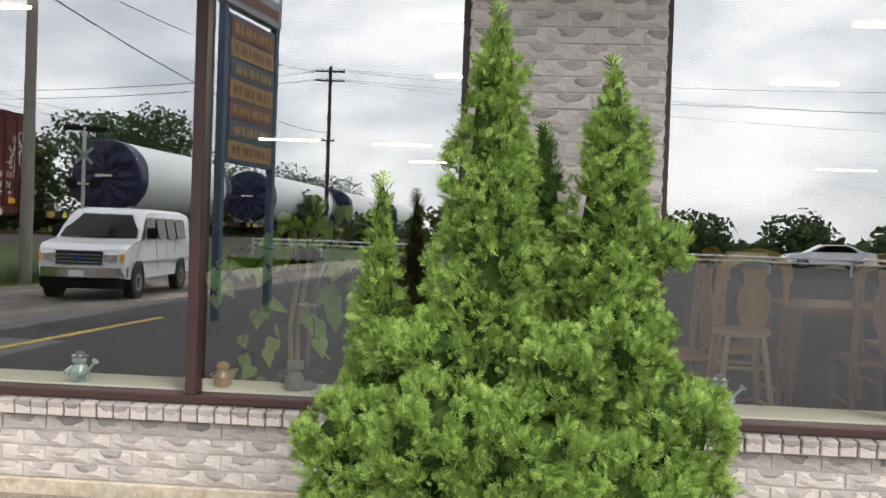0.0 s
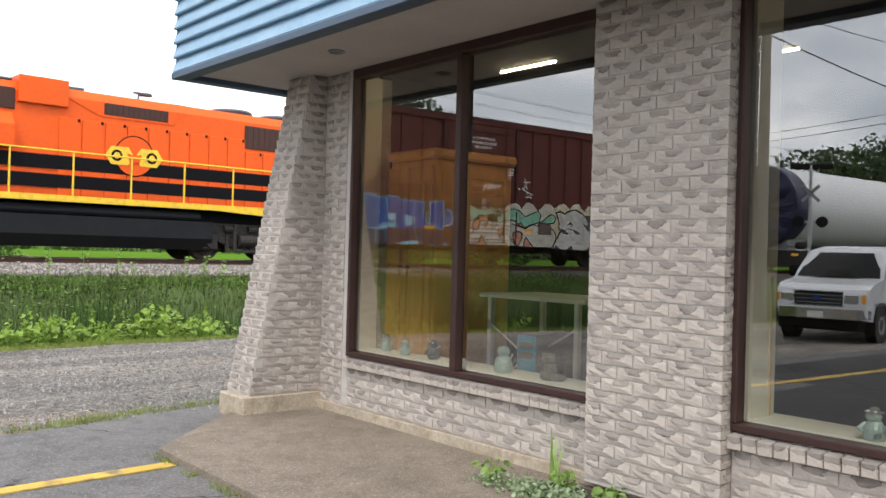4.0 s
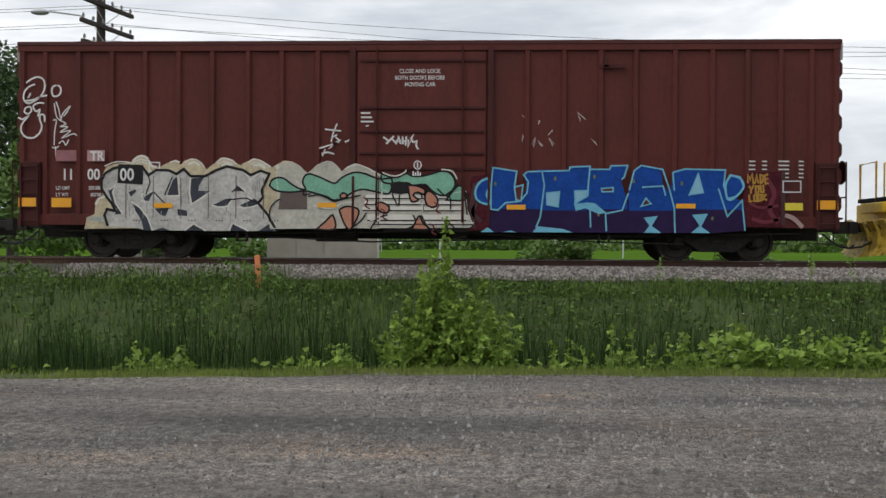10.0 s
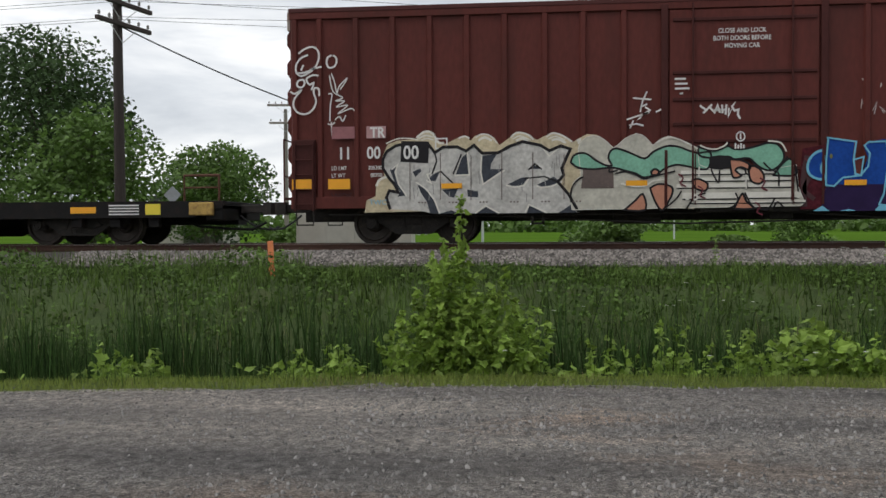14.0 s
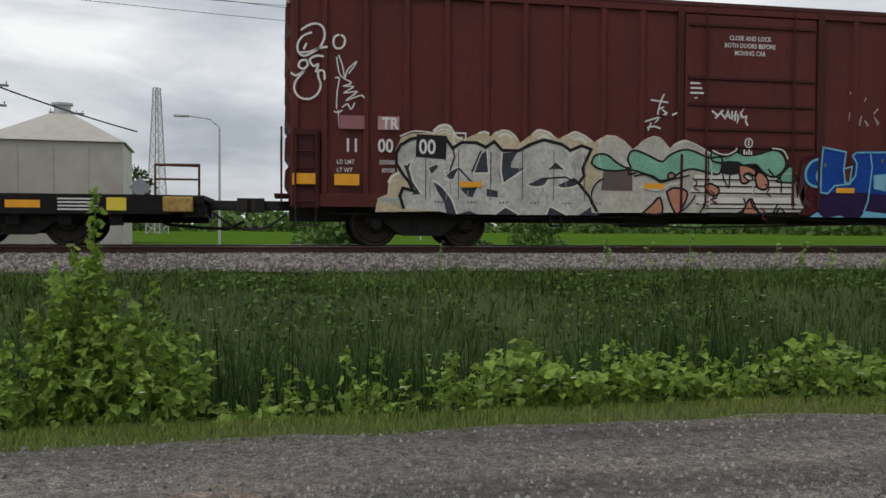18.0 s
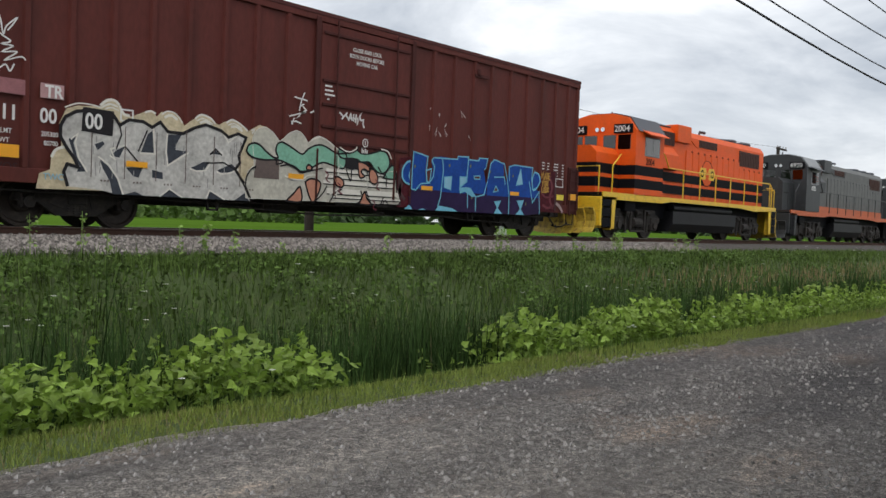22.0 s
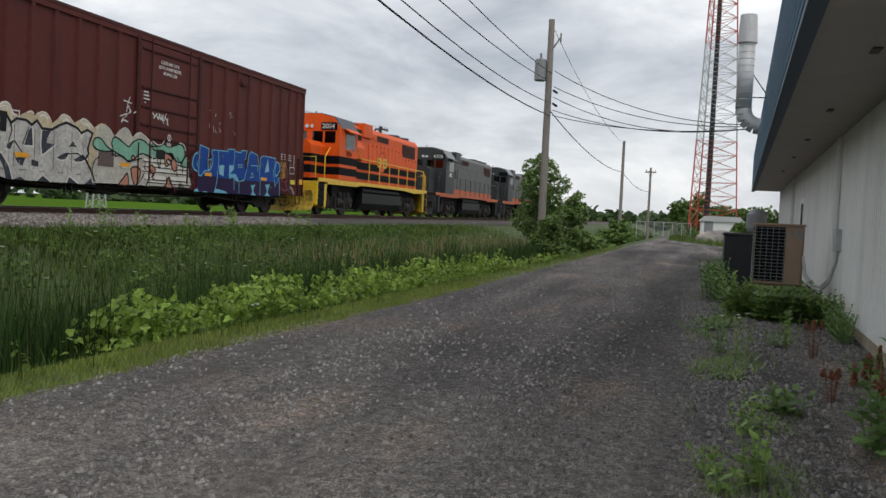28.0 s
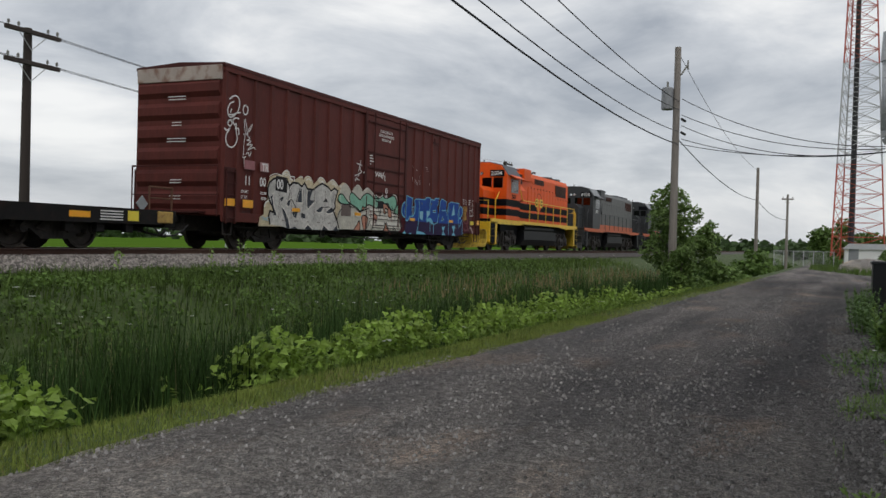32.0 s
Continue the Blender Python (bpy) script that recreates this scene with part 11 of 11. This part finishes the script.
def build_furniture():
    wd = thing("wardrobe", "tall varnished pine wardrobe behind the shop window", "wardrobe", B @ pose(0.38, -0.12, 0.3))
    part("carcass", Shape().box(0, 0.87, -0.64, 0.0, 0.0, 1.9, 0.015), M_PINE, wd)
    part("cornice", Shape().box(-0.04, 0.9, -0.68, 0.03, 1.9, 1.98, 0.02), M_PINE, wd)
    for k in (0, 1):
        d = part("door", Shape().box(-0.03, 0.0, -0.62 + k * 0.31, -0.33 + k * 0.31, 0.08, 1.84, 0.008), M_PINE, wd)
        part("panel", Shape().box(-0.045, -0.03, -0.56 + k * 0.31, -0.39 + k * 0.31, 0.2, 1.7, 0.02), M_PINE, d)
        part("knob", Shape().ball((-0.05, -0.36 + k * 0.1, 1.0), 0.02, 8), M_OAK, d)
    tb = thing("work_table", "white metal-legged table behind the shop window", "table", B @ pose(0.6, -1.62, 0.3))
    part("tabletop", Shape().box(0, 0.7, -0.55, 0.55, 0.79, 0.82, 0.008), M_WHITE, tb)
    for x in (0.05, 0.65):
        for y in (-0.45, 0.45):
            part("leg", Shape().box(x - 0.02, x + 0.02, y - 0.02, y + 0.02, 0, 0.79), M_WHITE, tb)
    for e in (-1, 1):
        part("cross_brace", Shape().cyl((0.02, -0.45 * e, 0.1), (0.02, 0.45 * e, 0.6), 0.008, n=6), M_WHITE, tb)
    pc = thing("computer_tower", "grey computer tower case under the table", "computer", B @ pose(0.5, -1.72, 0.3))
    part("case", Shape().box(0, 0.45, -0.1, 0.1, 0.02, 0.55, 0.01), M_SILVER, pc)
    part("front_panel", Shape().box(-0.015, 0, -0.095, 0.095, 0.03, 0.54, 0.008), M_GL, pc, "pale blue-grey front panel")
    for k in range(2):
        part("drive_bay", Shape().box(-0.02, -0.015, -0.07, 0.07, 0.44 - 0.07 * k, 0.49 - 0.07 * k), M_SILVER, pc)
    bx = thing("storage_box", "grey cardboard box under the table", "box", B @ pose(0.75, -2.05, 0.3))
    part("box", Shape().box(0, 0.5, -0.3, 0.2, 0, 0.5, 0.01), M_SILVER, bx)
    # bar stool
    st = thing("bar_stool", "pale unfinished wooden bar stool", "stool", B @ pose(1.0, -7.93, 0.3))
    part("seat", Shape().lathe([(0.15, 0.60), (0.165, 0.61), (0.165, 0.635), (0.15, 0.645)], 24), M_PALE, st)
    legs = [(a, b) for a in (-1, 1) for b in (-1, 1)]
    for a, b in legs:
        part("leg", Shape().cyl((a * 0.1, b * 0.1, 0.6), (a * 0.17, b * 0.17, 0.0), 0.02, n=4), M_PALE, st)
    for z, q in ((0.2, 0.147), (0.42, 0.121)):
        for (x0, y0), (x1, y1) in (((-q, -q), (-q, q)), ((q, -q), (q, q)), ((-q, -q), (q, -q)), ((-q, q), (q, q))):
            part("rung", Shape().cyl((x0, y0, z), (x1, y1, z), 0.012, n=6), M_PALE, st)

    M_ROSE = material("rose_brown_wood", (0.46, 0.20, 0.10), 0.45, vary=0.2, scale=2, fine=18, stretch=(4, 4, 0.4))

    def chair(x, y, turn, mat, label):
        c = thing("dining_chair", label, "chair", B @ pose(x, y, 0.3, 0, 0, turn), group="dining chairs in the shop")
        part("seat", Shape().box(-0.22, 0.22, -0.22, 0.22, 0.42, 0.46, 0.015), mat, c)
        for a in (-1, 1):
            part("front_leg", Shape().cyl((0.19, a * 0.19, 0.42), (0.19, a * 0.19, 0), 0.022, n=8), mat, c)
            part("back_post", Shape().cyl((-0.2, a * 0.2, 0), (-0.26, a * 0.2, 1.05), 0.022, n=8), mat, c)
            part("stretcher", Shape().cyl((0.19, a * 0.19, 0.18), (-0.21, a * 0.2, 0.18), 0.012, n=6), mat, c)
        part("splat", Shape().prism([(-0.06, 0.5), (0.06, 0.5), (0.07, 0.6), (0.11, 0.72), (0.10, 0.82), (0.06, 0.88), (0.09, 0.98), (-0.09, 0.98), (-0.06, 0.88), (-0.10, 0.82), (-0.11, 0.72), (-0.07, 0.6)], -0.255, -0.235, "x"), mat, c, "shaped wooden splat")
        arch = [(-0.225, 0.90)] + [(-0.225 * math.cos(q), 0.98 + 0.13 * math.sin(q)) for q in [math.pi * k / 10 for k in range(11)]] + [(0.225, 0.90)]
        part("top_rail", Shape().prism(arch + [(0.17, 0.9)] + [(0.17 * math.cos(q), 0.96 + 0.07 * math.sin(q)) for q in [math.pi * k / 8 for k in range(9)]] + [(-0.17, 0.9)], -0.285, -0.25, "x"), mat, c, "arched top rail")
    chair(1.75, -8.12, 4, M_PINE, "varnished pine dining chair")
    chair(1.38, -8.85, -3, M_ROSE, "pale reddish wooden dining chair with a shaped splat")
    chair(2.3, -9.4, 176, M_ROSE, "reddish wooden dining chair across the table")
    chair(1.3, -7.55, 95, M_PINE, "varnished pine dining chair turned sideways")
    dt = thing("dining_table", "reddish wooden dining table with turned legs", "table", B @ pose(1.75, -9.0, 0.3))
    part("tabletop", Shape().box(-0.5, 0.5, -0.75, 0.75, 0.72, 0.76, 0.012), M_OAK, dt)
    for a in (-1, 1):
        for b in (-1, 1):
            part("leg", Shape().lathe([(0.03, 0), (0.045, 0.08), (0.03, 0.2), (0.055, 0.36), (0.035, 0.42), (0.05, 0.5), (0.05, 0.72)], 12, (a * 0.42, b * 0.67, 0)), M_OAK, dt)
    # leafy house plant
    M_HOUSELEAF = material("house_plant_leaf", (0.42, 0.66, 0.13), 0.4, vary=0.15, scale=3, fine=12, island=0.4, translucent=0.5)
    M_BARKP = material("pale_plant_bark", (0.34, 0.25, 0.15), 0.8, vary=0.3, scale=12)
    pl = thing("house_plant", "spindly green house plant with arching stems in a dark pot", "plant", B @ pose(0.45, -5.45, 0.45))
    part("pot", Shape().lathe([(0.09, 0), (0.12, 0.18), (0.125, 0.2), (0.1, 0.2)], 16), M_BINDARK, pl)
    r = np.random.RandomState(55)
    pts = []
    trunks = Shape()
    for a, b in ((0.0, 0.02), (0.03, -0.03), (-0.02, 0.05)):
        trunks.tube([Vector((0, b, 0.15)), Vector((a, b * 1.2, 0.45)), Vector((a * 1.5, b * 1.4 - 0.05, 0.75)), Vector((a * 2, b * 3 - 0.1, 0.98))], 0.014, 7)
    part("trunk", trunks, M_BARKP, pl, "pale woody stems")
    part("tie", Shape().lathe([(0.05, 0.56), (0.054, 0.565), (0.05, 0.575)], 12, (0.02, -0.02, 0)), M_WHITE, pl, "white plant tie")
    twigs = Shape()
    for ty, tz, top in ((0.46, 0.62, 0.80), (0.40, 0.20, 0.62), (0.50, 0.72, 0.86), (0.30, 0.05, 0.45), (0.22, 0.92, 0.9), (-0.05, 1.17, 1.0), (-0.22, 1.12, 0.98), (-0.28, 0.85, 0.92), (-0.18, 0.55, 0.7), (0.12, 1.08, 0.95), (-0.1, 0.35, 0.6), (0.36, 0.80, 0.88), (-0.32, 0.62, 0.85)):
        d = r.uniform(-.12, .12)
        path = [Vector((0, -0.03, 0.5)), Vector((d * 0.4, ty * 0.45, top * 0.98)), Vector((d * 0.8, ty * 0.8, (top + tz) / 2 + 0.04)), Vector((d, ty, tz))]
        twigs.tube(path, 0.0035, 5)
        for k in range(6):
            q = path[1].lerp(path[2], k / 3) if k < 3 else path[2].lerp(path[3], (k - 2) / 3)
            pts.append((q.x + r.uniform(-.02, .02), q.y + r.uniform(-.03, .03), q.z + r.uniform(-.03, .02)))
    part("twig", twigs, M_BARK, pl, "thin arching twigs")
    c = np.array(pts)
    n = len(c)
    way = np.stack([0.25 * r.randn(n), 0.45 * r.randn(n), -1 + 0.45 * r.randn(n)], -1); way /= np.linalg.norm(way, axis=1)[:, None]
    face = np.stack([-1 + 0.3 * r.randn(n), 0.5 * r.randn(n), 0.35 * r.randn(n)], -1)
    side = np.cross(way, face); side /= np.linalg.norm(side, axis=1)[:, None]
    nrm = np.cross(side, way)
    prof = [(0.06, 0, 0), (-0.06, 0.20, 0.02), (0.10, 0.40, 0.05), (0.40, 0.40, 0.05), (0.75, 0.18, 0.0), (1.05, 0, -0.08), (0.75, -0.18, 0.0), (0.40, -0.40, 0.05), (0.10, -0.40, 0.05), (-0.06, -0.20, 0.02)]
    sz = r.uniform(0.075, 0.13, n)
    v = np.stack([c + (way * a + side * b + nrm * d) * sz[:, None] for a, b, d in prof], 1)
    tri = [(0, k, k + 1) for k in range(1, 9)]
    f = (np.array(tri)[None] + (10 * np.arange(n))[:, None, None]).reshape(-1, 3)
    lv = new("leaves", raw_mesh("leaves", v.reshape(-1, 3), f, M_HOUSELEAF))
    lv.parent = pl


build_furniture()


def build_road_sign():
    """A tall sign on blue posts behind the lot's edge, which the windows mirror."""
    ob = thing("roadside_sign", "tall blue-framed sign with yellow and red painted lines on blue posts", "sign", pose(-9.8, -2.3, 0, 0, 0, 7))
    for x in (-0.86, 0.86):
        part("post", Shape().box(x - 0.06, x + 0.06, -0.06, 0.06, 0, 5.5, 0.01), M_BLUED, ob, "blue square post")
    board = part("board", Shape().box(-0.78, 0.78, -0.05, 0.05, 2.45, 4.75, 0.01), M_BLUED, ob, "dark blue board")
    mats = (M_SIGNY, M_SIGNG, M_SIGNR, M_SIGNY, M_SIGNG, M_SIGNY, M_SIGNR)
    for k in range(7):
        for y0, y1 in ((-0.062, -0.05), (0.05, 0.062)):
            line = part("painted_line", Shape().box(-0.72, 0.72, y0, y1, 2.52 + k * 0.315, 2.80 + k * 0.315), mats[k], board, "coloured line of the sign")
            for j in range(9):
                w = 0.05 + 0.03 * ((k + j) % 3)
                part("text_bar", Shape().box(-0.62 + j * 0.14, -0.62 + j * 0.14 + w, min(y0 * 1.06, y1 * 1.06), max(y0, y1) if y0 > 0 else y1, 2.59 + k * 0.315, 2.73 + k * 0.315), M_SIGNR if mats[k] is M_SIGNY else M_SIGNY, board)
    top = part("top_board", Shape().box(-0.95, 0.95, -0.08, 0.08, 4.85, 5.6, 0.02), M_SILVER, ob, "grey top board with unreadable lettering")
    for k in range(2):
        part("text_bar", Shape().box(-0.8, 0.8, -0.09, 0.09, 4.98 + k * 0.3, 5.14 + k * 0.3), M_WHITE if k else M_SIGNR, top, "unreadable lettering")


build_road_sign()


def motions():
    times = [0.45 * k for k in range(72)] + [32.0]
    ts, ss = [q[0] for q in BOX_S], [q[1] for q in BOX_S]
    for ob, off in MOVING:
        walk(ob, [(t, pose(s + off, TRACK_Y, RAIL_Z)) for t, s in BOX_S])
    for ob, x, z, r in WHEELSETS:
        walk(ob, [(t, pose(x, 0, z) @ Matrix.Rotation((np.interp(t, ts, ss)) / r, 4, 'Y')) for t in times])


motions()
